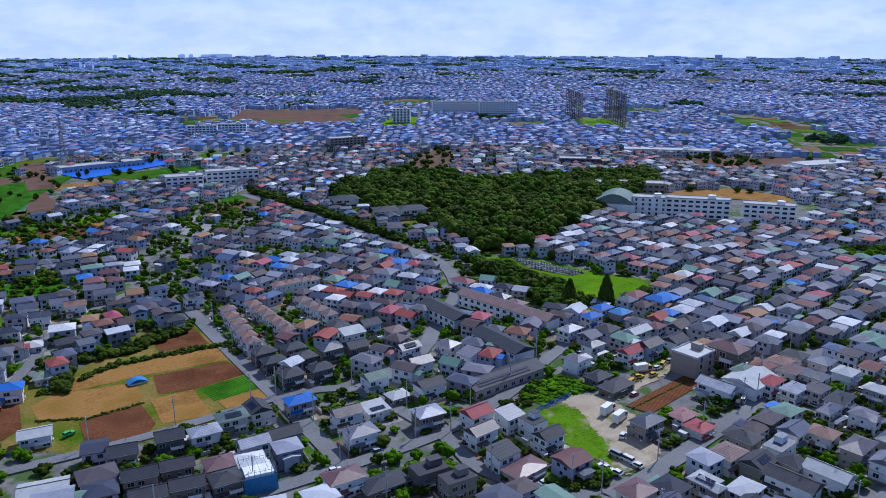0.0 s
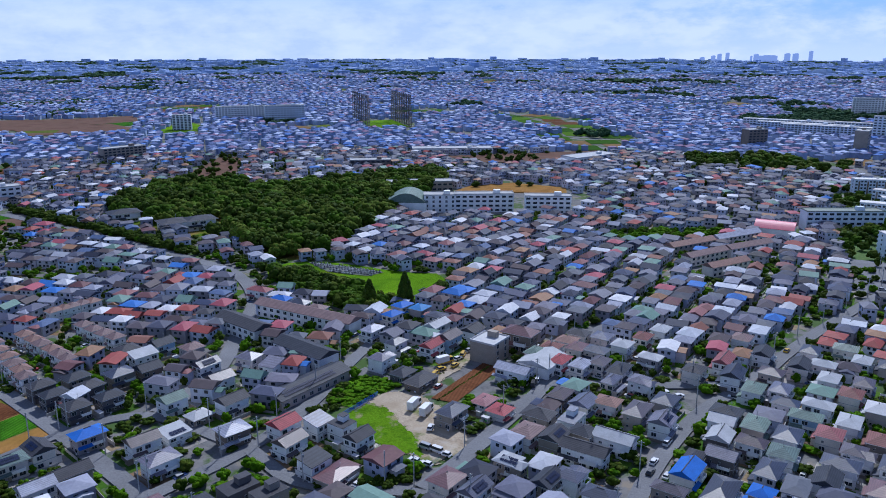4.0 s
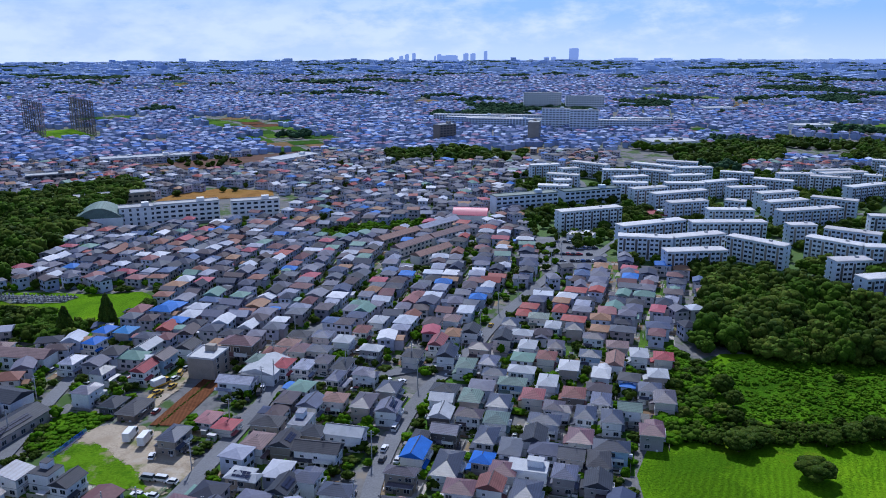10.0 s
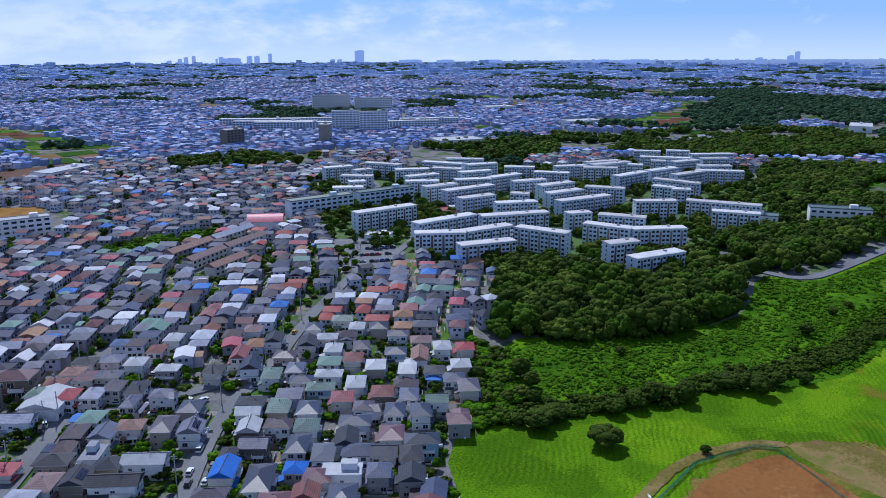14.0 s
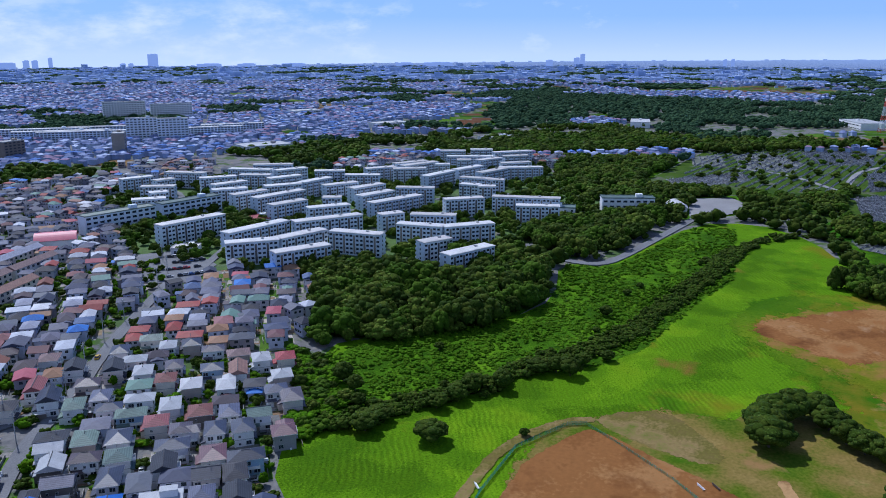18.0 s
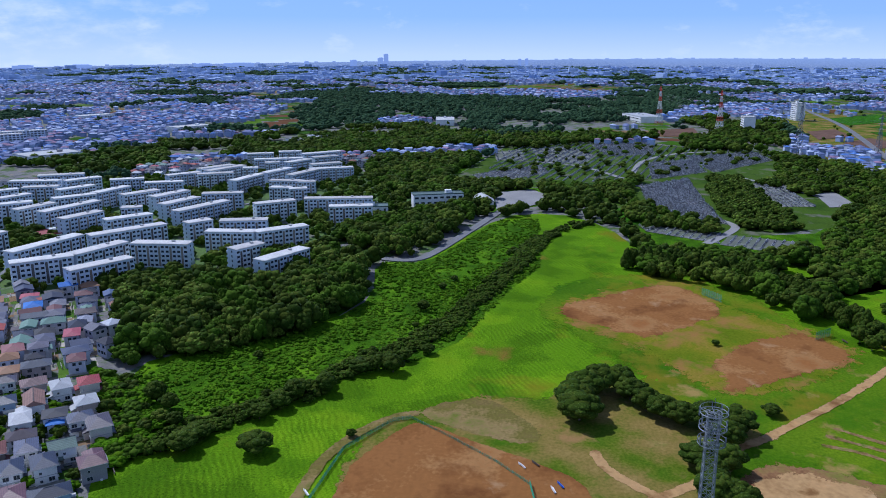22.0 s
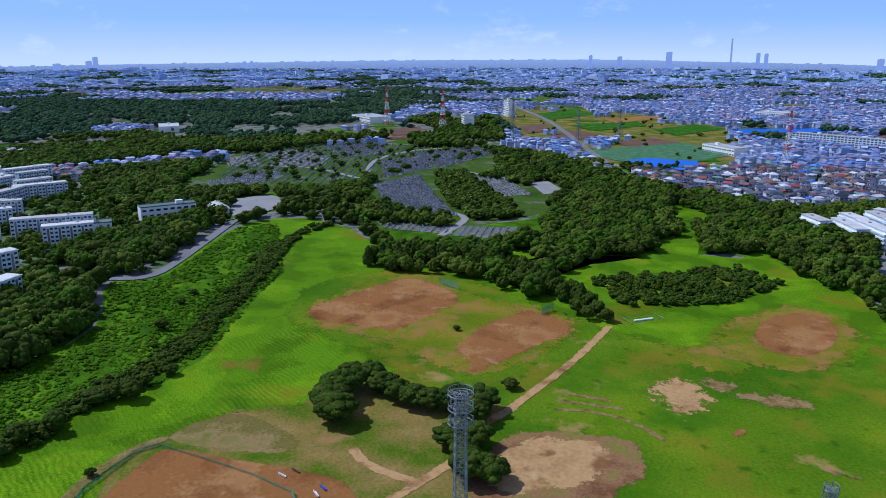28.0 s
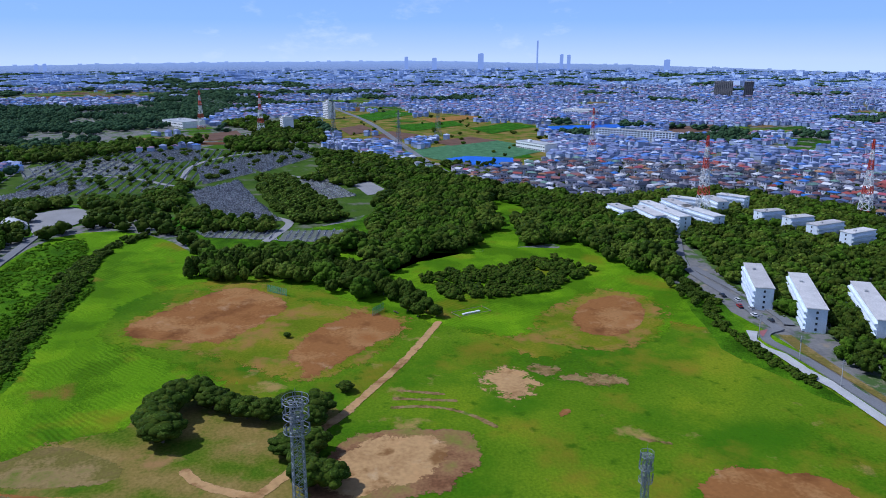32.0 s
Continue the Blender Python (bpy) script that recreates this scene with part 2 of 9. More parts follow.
M = {
    "roof": surf("roof_slate", ROOFS, 0.42, 0.4, 3.0, 0.28, "object", spec=0.55, courses=0.3),
    "roof_red": surf("roof_red", [(0.27, 0.1, 0.105), (0.3, 0.14, 0.15), (0.2, 0.085, 0.075), (0.33, 0.07, 0.08)], 0.62, 0.4, 3, 0.2, "object", spec=0.22, courses=0.3),
    "roof_blue": surf("roof_blue", [(0.03, 0.14, 0.5), (0.05, 0.2, 0.45)], 0.62, 0.4, 3, 0.15, "object", spec=0.22),
    "roof_green": surf("roof_green", [(0.16, 0.22, 0.19), (0.24, 0.28, 0.24), (0.12, 0.17, 0.16)], 0.62, 0.4, 3, 0.2, "object", spec=0.22, courses=0.3),
    "roof_pale": surf("roof_pale", [(0.5, 0.5, 0.51), (0.42, 0.43, 0.45)], 0.62, 0.4, 3, 0.15, "object", spec=0.22),
    "roof_dark": surf("roof_dark", [(0.045, 0.05, 0.065), (0.06, 0.06, 0.07)], 0.62, 0.4, 3, 0.2, "object", spec=0.22, courses=0.3),
    "roof_tan": surf("roof_tan", [(0.22, 0.15, 0.145), (0.27, 0.16, 0.13)], 0.62, 0.4, 3, 0.2, "object", spec=0.22, courses=0.3),
    "wall": surf("wall_render", WALLS, 0.75, 0.3, 2.5, 0.12, "object"),
    "wall_white": surf("wall_white", [(0.82, 0.82, 0.82)], 0.6, 0.3, 2.5, 0.1),
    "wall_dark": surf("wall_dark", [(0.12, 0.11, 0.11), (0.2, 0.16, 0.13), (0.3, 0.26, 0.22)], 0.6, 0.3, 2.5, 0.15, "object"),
    "wall_blue": surf("wall_blue", [(0.35, 0.48, 0.62)], 0.65, 0.3, 2.5, 0.1),
    "glass": surf("window_glass", [(0.03, 0.04, 0.055)], 0.2, 0.3, 1, 0.2, bump=0, spec=0.35),
    "alu": surf("window_frame", [(0.6, 0.61, 0.63)], 0.5, 0.5, 2, 0.1, metal=0.1, bump=0),
    "solar": surf("solar_panel", [(0.014, 0.022, 0.06)], 0.55, 0.5, 2, 0.2, bump=0, spec=0.12),
    "concrete": surf("concrete", [(0.42, 0.42, 0.42)], 0.85, 0.15, 2, 0.18),
    "block": surf("apartment_wall", [(0.66, 0.73, 0.82), (0.7, 0.76, 0.83), (0.62, 0.69, 0.8)], 0.8, 0.12, 1.5, 0.12, "object"),
    "blockroof": surf("apartment_roof", [(0.55, 0.53, 0.52), (0.47, 0.45, 0.44), (0.6, 0.59, 0.58)], 0.6, 0.15, 1.2, 0.18, "object"),
    "asphalt": surf("asphalt", [(0.165, 0.168, 0.18)], 0.9, 0.05, 1.5, 0.25),
    "asphalt_pale": surf("asphalt_pale", [(0.26, 0.255, 0.26)], 0.9, 0.05, 1.5, 0.2),
    "paint": surf("road_paint", [(0.7, 0.7, 0.7)], 0.7, 0.5, 3, 0.2),
    "lotgrass": surf("lot_grass", [(0.075, 0.17, 0.004), (0.1, 0.2, 0.005), (0.085, 0.18, 0.004)], 0.9, 0.08, 1.4, 0.35, bump=0.7, spec=0.03, sharp=False, blots=(((0.3, 0.24, 0.15), 0.11, 0.56, 0.66), ((0.045, 0.12, 0.003), 0.15, 0.55, 0.66))),
    "gravel": surf("gravel", [(0.33, 0.26, 0.18), (0.4, 0.33, 0.24), (0.28, 0.22, 0.15)], 0.95, 0.09, 1.6, 0.22, sharp=False, blots=(((0.12, 0.15, 0.02), 0.09, 0.56, 0.64), ((0.46, 0.41, 0.34), 0.07, 0.58, 0.68))),
    "tilled": surf("tilled_soil", [(0.12, 0.046, 0.02), (0.16, 0.066, 0.03), (0.1, 0.04, 0.018)], 0.95, 0.06, 0.9, 0.25, bump=0.5, spec=0.05, sharp=False, rows=(1.3, 32, 0.16, 0.8)),
    "drysoil": surf("dry_soil", [(0.26, 0.135, 0.035), (0.32, 0.17, 0.05), (0.21, 0.12, 0.025)], 0.95, 0.05, 0.8, 0.22, bump=0.4, spec=0.05, sharp=False, rows=(2.6, 32, 0.05, 2.5)),
    "infield": surf("infield_dirt", [(0.235, 0.1, 0.03), (0.27, 0.12, 0.038), (0.25, 0.11, 0.034), (0.31, 0.16, 0.06), (0.245, 0.104, 0.032)], 0.95, 0.03, 0.7, 0.16, spec=0.05, sharp=False, blots=(((0.14, 0.054, 0.017), 0.05, 0.52, 0.66), ((0.4, 0.25, 0.13), 0.07, 0.6, 0.74))),
    "palesand": surf("pale_sand", [(0.36, 0.21, 0.09), (0.42, 0.26, 0.115), (0.39, 0.23, 0.1)], 0.95, 0.06, 0.6, 0.2, spec=0.05, sharp=False, blots=(((0.17, 0.08, 0.026), 0.09, 0.54, 0.66), ((0.5, 0.36, 0.2), 0.12, 0.6, 0.74))),
    "crop": surf("crop_green", [(0.03, 0.11, 0.004), (0.05, 0.16, 0.006)], 0.9, 0.1, 2.5, 0.3, bump=0.8, spec=0.04, sharp=False, rows=(1.4, 32, 0.3, 0.5)),
    "meadow": surf("meadow_grass", [(0.08789, 0.1944, 0.0018), (0.07238, 0.1661, 0.0018), (0.1086, 0.2277, 0.0027), (0.09306, 0.204, 0.0018), (0.1293, 0.2486, 0.0027), (0.1241, 0.2182, 0.0027)], 0.9, 0.03, 1.3, 0.34, bump=0.7, spec=0.03, sharp=False, blots=(((0.047, 0.1256, 0.0018), 0.045, 0.52, 0.7), ((0.1786, 0.1581, 0.009), 0.022, 0.57, 0.7), ((0.2256, 0.1209, 0.027), 0.03, 0.62, 0.74)), rows=(2.1, 62, 0.2, 9.0)),
    "weeds": surf("weed_thicket", [(0.0352, 0.0968, 0.0018), (0.0572, 0.1452, 0.0027), (0.088, 0.1848, 0.0036)], 0.9, 0.06, 1.3, 0.42, bump=1.0, spec=0.03, sharp=False, blots=(((0.0176, 0.0572, 0.0018), 0.14, 0.55, 0.68), ((0.1232, 0.1232, 0.0135), 0.06, 0.64, 0.74))),
    "turf": surf("worn_turf", [(0.06, 0.14, 0.003), (0.072, 0.155, 0.003), (0.09, 0.17, 0.004), (0.1, 0.175, 0.005), (0.125, 0.19, 0.005), (0.15, 0.185, 0.007)], 0.9, 0.016, 0.9, 0.24, bump=0.6, spec=0.03, sharp=False, blots=(((0.042, 0.13, 0.002), 0.02, 0.5, 0.64), ((0.2, 0.155, 0.013), 0.026, 0.53, 0.68), ((0.34, 0.22, 0.075), 0.045, 0.62, 0.71), ((0.035, 0.1, 0.002), 0.12, 0.58, 0.7))),
    "scrub": surf("scrub_ground", [(0.07, 0.14, 0.006), (0.11, 0.145, 0.012), (0.17, 0.145, 0.03), (0.2, 0.145, 0.04), (0.23, 0.165, 0.055)], 0.9, 0.05, 0.9, 0.25, bump=0.5, spec=0.03, sharp=False, blots=(((0.05, 0.14, 0.003), 0.06, 0.56, 0.68), ((0.3, 0.17, 0.07), 0.05, 0.6, 0.7))),
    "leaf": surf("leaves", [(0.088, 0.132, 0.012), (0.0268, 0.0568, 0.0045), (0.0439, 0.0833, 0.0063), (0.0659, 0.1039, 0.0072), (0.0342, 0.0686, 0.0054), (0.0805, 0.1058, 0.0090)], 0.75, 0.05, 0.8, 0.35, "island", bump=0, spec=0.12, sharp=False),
    # inner lobes are darker than their leaves: crown shade put into the colour
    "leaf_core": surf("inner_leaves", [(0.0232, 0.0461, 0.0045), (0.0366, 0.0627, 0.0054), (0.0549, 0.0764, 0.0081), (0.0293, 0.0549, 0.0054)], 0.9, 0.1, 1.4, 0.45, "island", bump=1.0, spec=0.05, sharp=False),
    "core_mid": surf("inner_fresh_leaf_shade", [(0.032, 0.07, 0.005), (0.046, 0.09, 0.006), (0.062, 0.11, 0.008)], 0.9, 0.1, 1.4, 0.45, "island", bump=1.0, spec=0.05, sharp=False),
    "core_pale": surf("inner_olive_leaf_shade", [(0.05, 0.078, 0.008), (0.07, 0.1, 0.01), (0.085, 0.11, 0.014)], 0.9, 0.1, 1.4, 0.45, "island", bump=1.0, spec=0.05, sharp=False),
    "leaf_pale": surf("pale_leaves", [(0.087, 0.156, 0.012), (0.1305, 0.1885, 0.018), (0.0725, 0.143, 0.0096)], 0.75, 0.05, 0.8, 0.3, "island", bump=0, spec=0.1, sharp=False),
    "weedleaf": surf("weed_leaves", [(0.0462, 0.1176, 0.00252), (0.0756, 0.1638, 0.00336), (0.105, 0.1932, 0.0042), (0.0546, 0.1344, 0.00252)], 0.8, 0.05, 0.8, 0.3, "island", bump=0, spec=0.06, sharp=False),
    "weedcore": surf("weed_stems", [(0.0378, 0.105, 0.00252), (0.0714, 0.1596, 0.00336), (0.0504, 0.1302, 0.00252), (0.0924, 0.168, 0.0042)], 0.9, 0.1, 1.6, 0.4, "island", bump=0.9, spec=0.03, sharp=False),
    "grassleaf": surf("grass_blades", [(0.061, 0.15, 0.002), (0.0976, 0.2, 0.003), (0.1464, 0.23, 0.004), (0.0732, 0.17, 0.003)], 0.8, 0.03, 0.8, 0.3, "island", bump=0, spec=0.05, sharp=False),
    "leaf_mid": surf("thicket_leaves", [(0.0459, 0.1003, 0.00425), (0.0663, 0.1354, 0.00595), (0.0867, 0.1505, 0.00765), (0.051, 0.1103, 0.0051)], 0.8, 0.05, 0.8, 0.35, "island", bump=0, spec=0.08, sharp=False),
    "bark": surf("bark", [(0.12, 0.09, 0.065)], 0.9, 0.5, 4, 0.3),
    "steel": surf("galvanised_steel", [(0.19, 0.21, 0.24)], 0.55, 0.4, 2, 0.15, metal=0.2, bump=0),
    "mast_red": surf("mast_red", [(0.55, 0.07, 0.04)], 0.5, 0.4, 2, 0.1, bump=0),
    "mast_white": surf("mast_white", [(0.75, 0.75, 0.75)], 0.5, 0.4, 2, 0.1, bump=0),
    "tarp": surf("blue_tarp", [(0.02, 0.13, 0.62)], 0.4, 0.1, 0.8, 0.15),
    "stone": surf("grave_stone", [(0.3, 0.31, 0.33), (0.2, 0.2, 0.22), (0.4, 0.41, 0.43), (0.14, 0.14, 0.16)], 0.4, 0.3, 2, 0.15, "island", bump=0),
    "farwall": surf("hazed_far_wall", HAZED_FAR_WALLS, 0.8, 0.1, 1.0, 0.12, "island", bump=0),
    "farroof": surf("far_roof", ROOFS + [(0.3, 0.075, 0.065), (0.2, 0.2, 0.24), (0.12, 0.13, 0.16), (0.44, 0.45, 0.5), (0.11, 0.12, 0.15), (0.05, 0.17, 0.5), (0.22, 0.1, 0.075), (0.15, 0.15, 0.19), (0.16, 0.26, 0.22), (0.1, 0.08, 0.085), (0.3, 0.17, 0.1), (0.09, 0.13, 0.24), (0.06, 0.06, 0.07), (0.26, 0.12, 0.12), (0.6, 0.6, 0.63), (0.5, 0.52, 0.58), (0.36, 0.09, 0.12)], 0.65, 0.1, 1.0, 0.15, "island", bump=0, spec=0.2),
    "lot": surf("garden_lots", [(0.3, 0.28, 0.26), (0.055, 0.13, 0.01), (0.2, 0.13, 0.075), (0.05, 0.12, 0.01), (0.16, 0.16, 0.16), (0.045, 0.1, 0.01), (0.4, 0.37, 0.33), (0.07, 0.14, 0.012), (0.25, 0.19, 0.12), (0.085, 0.16, 0.015)], 0.9, 0.1, 1.2, 0.3, "island", spec=0.1, blots=(((0.05, 0.11, 0.01), 0.25, 0.56, 0.64),)),
    "yardwall": surf("garden_wall", [(0.4, 0.39, 0.38), (0.28, 0.27, 0.27), (0.5, 0.47, 0.43), (0.2, 0.17, 0.15)], 0.85, 0.2, 1.5, 0.2, "island"),
    "park": surf("park_ground", [(0.035, 0.08, 0.007), (0.055, 0.1, 0.01), (0.045, 0.09, 0.008)], 0.9, 0.04, 0.6, 0.3, spec=0.05, sharp=False, blots=(((0.15, 0.145, 0.12), 0.04, 0.56, 0.66),)),
    "roof_pink": surf("roof_pink", [(0.55, 0.1, 0.16)], 0.5, 0.3, 2, 0.12, bump=0),
    "wornturf": surf("worn_field", [(0.12, 0.165, 0.006), (0.14, 0.17, 0.008), (0.17, 0.17, 0.01), (0.22, 0.16, 0.025), (0.2, 0.155, 0.02)], 0.95, 0.035, 0.9, 0.2, spec=0.03, sharp=False, blots=(((0.08, 0.17, 0.004), 0.05, 0.54, 0.66), ((0.28, 0.145, 0.045), 0.05, 0.5, 0.62))),
    # far foliage is lighter and bluer, with the haze mixed into its colour
    "leaf_far": surf("hazed_distant_leaves", [(0.05, 0.09975, 0.0405), (0.07, 0.1208, 0.04725), (0.045, 0.08925, 0.0405)], 0.85, 0.02, 0.3, 0.3, "island", bump=0, spec=0.05, sharp=False),
    "core_far": surf("hazed_inner_leaves", [(0.044, 0.08625, 0.042)], 0.9, 0.02, 0.3, 0.3, bump=0, spec=0.03),
    "cabbage": surf("leafy_crop", [(0.07, 0.17, 0.08), (0.09, 0.2, 0.1)], 0.9, 0.1, 2.0, 0.25, bump=0.6, spec=0.04, sharp=False, rows=(1.6, 32, 0.25, 0.5)),
    "tilled_far": surf("distant_tilled_soil", [(0.13, 0.075, 0.055), (0.16, 0.095, 0.07), (0.11, 0.07, 0.05)], 0.95, 0.04, 0.5, 0.2, bump=0, spec=0.05, sharp=False),
    "net": surf("green_net", [(0.02, 0.2, 0.1)], 0.7, 0.3, 2, 0.2, bump=0),
    "estate": surf("estate_ground", [(0.045, 0.1, 0.012), (0.06, 0.12, 0.014), (0.05, 0.11, 0.012)], 0.9, 0.05, 0.6, 0.3, sharp=False, blots=(((0.2, 0.19, 0.18), 0.035, 0.56, 0.62), ((0.09, 0.14, 0.01), 0.09, 0.55, 0.66))),
    # pale blue base colours paint distance haze onto the outer town
    "outerwall": surf("hazed_outer_wall", [(0.3444, 0.4518, 0.6848), (0.41, 0.5138, 0.725), (0.3034, 0.4075, 0.6546), (0.492, 0.5846, 0.7653)], 0.8, 0.05, 0.5, 0.1, "island", bump=0),
    "outerroof": surf("hazed_outer_roof", [(0.2378, 0.3309, 0.6061), (0.205, 0.2952, 0.5643), (0.3034, 0.4025, 0.6688), (0.246, 0.3309, 0.5852), (0.492, 0.5903, 0.8047), (0.2214, 0.313, 0.5957)], 0.8, 0.05, 0.5, 0.12, "island", bump=0, spec=0.12),
    # bluish walls and roofs carry painted haze for the middle and far town
    "hazewall": surf("hazed_distant_wall", [(0.3508, 0.4262, 0.616), (0.3021, 0.3755, 0.5932), (0.4677, 0.5378, 0.7187), (0.2436, 0.3044, 0.4905)], 0.8, 0.05, 0.5, 0.12, "island", bump=0),
    "hazeroof": surf("hazed_distant_roof", [(0.1485, 0.1898, 0.3477), (0.198, 0.2411, 0.4172), (0.1386, 0.1744, 0.3245), (0.2772, 0.3283, 0.4984), (0.1782, 0.2001, 0.3477), (0.4752, 0.5335, 0.7186), (0.2871, 0.1949, 0.2898), (0.1089, 0.2052, 0.51)], 0.8, 0.05, 0.5, 0.15, "island", bump=0, spec=0.12),
    "drygrass": surf("dry_grass", [(0.2, 0.15, 0.05), (0.15, 0.13, 0.03), (0.24, 0.17, 0.07), (0.09, 0.12, 0.012)], 0.95, 0.06, 0.9, 0.25, bump=0.4, spec=0.03, sharp=False),
    "damp": surf("damp_soil", [(0.1885, 0.08775, 0.0405), (0.2465, 0.135, 0.06075), (0.145, 0.1485, 0.027)], 0.95, 0.08, 0.9, 0.25, spec=0.05, sharp=False),
    "bareturf": surf("bare_turf", [(0.08, 0.12, 0.008), (0.2, 0.13, 0.05), (0.27, 0.18, 0.08), (0.06, 0.13, 0.004)], 0.95, 0.13, 0.9, 0.25, spec=0.03, sharp=False),
    "ground": surf("built_up_ground", [(0.15, 0.15, 0.155), (0.18, 0.175, 0.17), (0.165, 0.16, 0.16)], 0.9, 0.09, 0.5, 0.25, spec=0.1, sharp=False, blots=(((0.05, 0.105, 0.01), 0.06, 0.5, 0.56), ((0.26, 0.22, 0.17), 0.08, 0.58, 0.64))),
}


# ---- mesh helpers ----
class Build:
    """Collects corners and faces of one mesh."""

    def __init__(self):
        self.v, self.f, self.m = [], [], []

    def face(self, pts, mi=0):
        k = len(self.v)
        self.v += [tuple(p) for p in pts]
        self.f.append(tuple(range(k, k + len(pts))))
        self.m.append(mi)

    def solid(self, pts, faces, mi=0):
        k = len(self.v)
        self.v += [tuple(p) for p in pts]
        for f in faces:
            self.f.append(tuple(k + i for i in f))
            self.m.append(mi)

    def box(self, x, y, z, w, d, h, mi=0, turn=0.0):
        """Stands on z, centred on x, y."""
        c, s = math.cos(turn), math.sin(turn)
        pts = []
        for zz in (z, z + h):
            for a, b in ((-1, -1), (1, -1), (1, 1), (-1, 1)):
                px, py = a * w / 2, b * d / 2
                pts.append((x + px * c - py * s, y + px * s + py * c, zz))
        self.solid(pts, BOX, mi)

    def beam(self, a, b, r, mi=0, sides=4):
        a, b = Vector(a), Vector(b)
        way = (b - a).normalized()
        side = way.orthogonal().normalized()
        up = way.cross(side)
        pts = []
        for p in (a, b):
            for k in range(sides):
                t = 2 * math.pi * (k + 0.5) / sides
                pts.append(p + side * (r * math.cos(t)) + up * (r * math.sin(t)))
        fs = [(k, (k + 1) % sides, sides + (k + 1) % sides, sides + k) for k in range(sides)]
        fs += [tuple(range(sides))[::-1], tuple(range(sides, 2 * sides))]
        self.solid(pts, fs, mi)

    def hip(self, x, y, z, w, d, rise, eave=0.55, ridge=None, mi=0, thick=0.18, along="x", trim=0):
        """A roof over w by d: ridge is the ridge's length; the full width makes a gable."""
        W, D = w / 2 + eave, d / 2 + eave
        if ridge is None:
            ridge = max(abs(w - d), 0.6)
        pts = [(-W, -D, 0), (W, -D, 0), (W, D, 0), (-W, D, 0)]
        pts = pts + [(a, b, thick) for a, b, _ in pts]
        r = min(ridge / 2, (W if along == "x" else D))
        pts += [(-r, 0, rise + thick), (r, 0, rise + thick)] if along == "x" else [(0, -r, rise + thick), (0, r, rise + thick)]
        if along == "x":
            fs = [(4, 5, 9, 8), (6, 7, 8, 9), (5, 6, 9), (7, 4, 8)]
        else:
            fs = [(5, 6, 9, 8), (7, 4, 8, 9), (4, 5, 8), (6, 7, 9)]
        pts = [(x + a, y + b, z + c) for a, b, c in pts]
        self.solid(pts, fs, mi)
        self.solid(pts[:8], [(3, 2, 1, 0), (0, 1, 5, 4), (1, 2, 6, 5), (2, 3, 7, 6), (3, 0, 4, 7)], trim)

    def mesh(self, name, mats):
        me = bpy.data.meshes.new(name)
        me.from_pydata(self.v, [], self.f)
        for m in mats:
            me.materials.append(M[m])
        if len(mats) > 1:
            me.polygons.foreach_set("material_index", self.m)
        me.update()
        return me


BOX = [(3, 2, 1, 0), (4, 5, 6, 7), (0, 1, 5, 4), (1, 2, 6, 5), (2, 3, 7, 6), (3, 0, 4, 7)]


def part(name, build, mats, parent, label="", loc=None):
    ob = new(name, build.mesh(name, mats) if isinstance(build, Build) else build)
    ob.parent = parent
    if loc:
        ob.location = loc
    return tagged(ob, label)


def bulk(name, v, f, mats, mi=None, label="", category="", kind="stuff"):
    """One joined mesh from arrays."""
    me = bpy.data.meshes.new(name)
    me.vertices.add(len(v))
    me.vertices.foreach_set("co", np.asarray(v, dtype=np.float32).ravel())
    f = np.asarray(f, dtype=np.int32)
    me.loops.add(f.size)
    me.loops.foreach_set("vertex_index", f.ravel())
    me.polygons.add(len(f))
    me.polygons.foreach_set("loop_start", np.arange(0, f.size, f.shape[1], dtype=np.int32))
    for m in mats:
        me.materials.append(M[m])
    if mi is not None:
        me.polygons.foreach_set("material_index", np.asarray(mi, dtype=np.int32))
    me.polygons.foreach_set("use_smooth", np.zeros(len(f), dtype=bool))
    me.update(calc_edges=True)
    return tagged(new(name, me), label, category, kind=kind)


def inside(pts, x, y):
    """Which of the places x, y lie inside the outline."""
    x, y = np.asarray(x, float), np.asarray(y, float)
    hit = np.zeros(x.shape, bool)
    for (ax, ay), (bx, by) in zip(pts, pts[1:] + pts[:1]):
        if ay == by:
            continue
        hit ^= ((ay > y) != (by > y)) & (x < (bx - ax) * (y - ay) / (by - ay) + ax)
    return hit


def soften(pts, rounds=2, wave=0.0):
    """Rounds an outline and lets it waver."""
    for _ in range(rounds):
        out = []
        for (ax, ay), (bx, by) in zip(pts, pts[1:] + pts[:1]):
            out += [(0.75 * ax + 0.25 * bx, 0.75 * ay + 0.25 * by), (0.25 * ax + 0.75 * bx, 0.25 * ay + 0.75 * by)]
        pts = out
    if wave:
        more = []
        for (ax, ay), (bx, by) in zip(pts, pts[1:] + pts[:1]):
            n = max(1, int(math.hypot(bx - ax, by - ay) / 3))
            more += [(ax + (bx - ax) * k / n, ay + (by - ay) * k / n) for k in range(n)]
        q = 0.13 if wave < 2.5 else 0.32 / wave
        pts = [(x + wave * noise.noise((x * q, y * q, 3)) + 0.5 * noise.noise((x * 0.4, y * 0.4, 3)), y + wave * noise.noise((x * q, y * q, 9)) + 0.5 * noise.noise((x * 0.4, y * 0.4, 9))) for x, y in pts]
    return pts


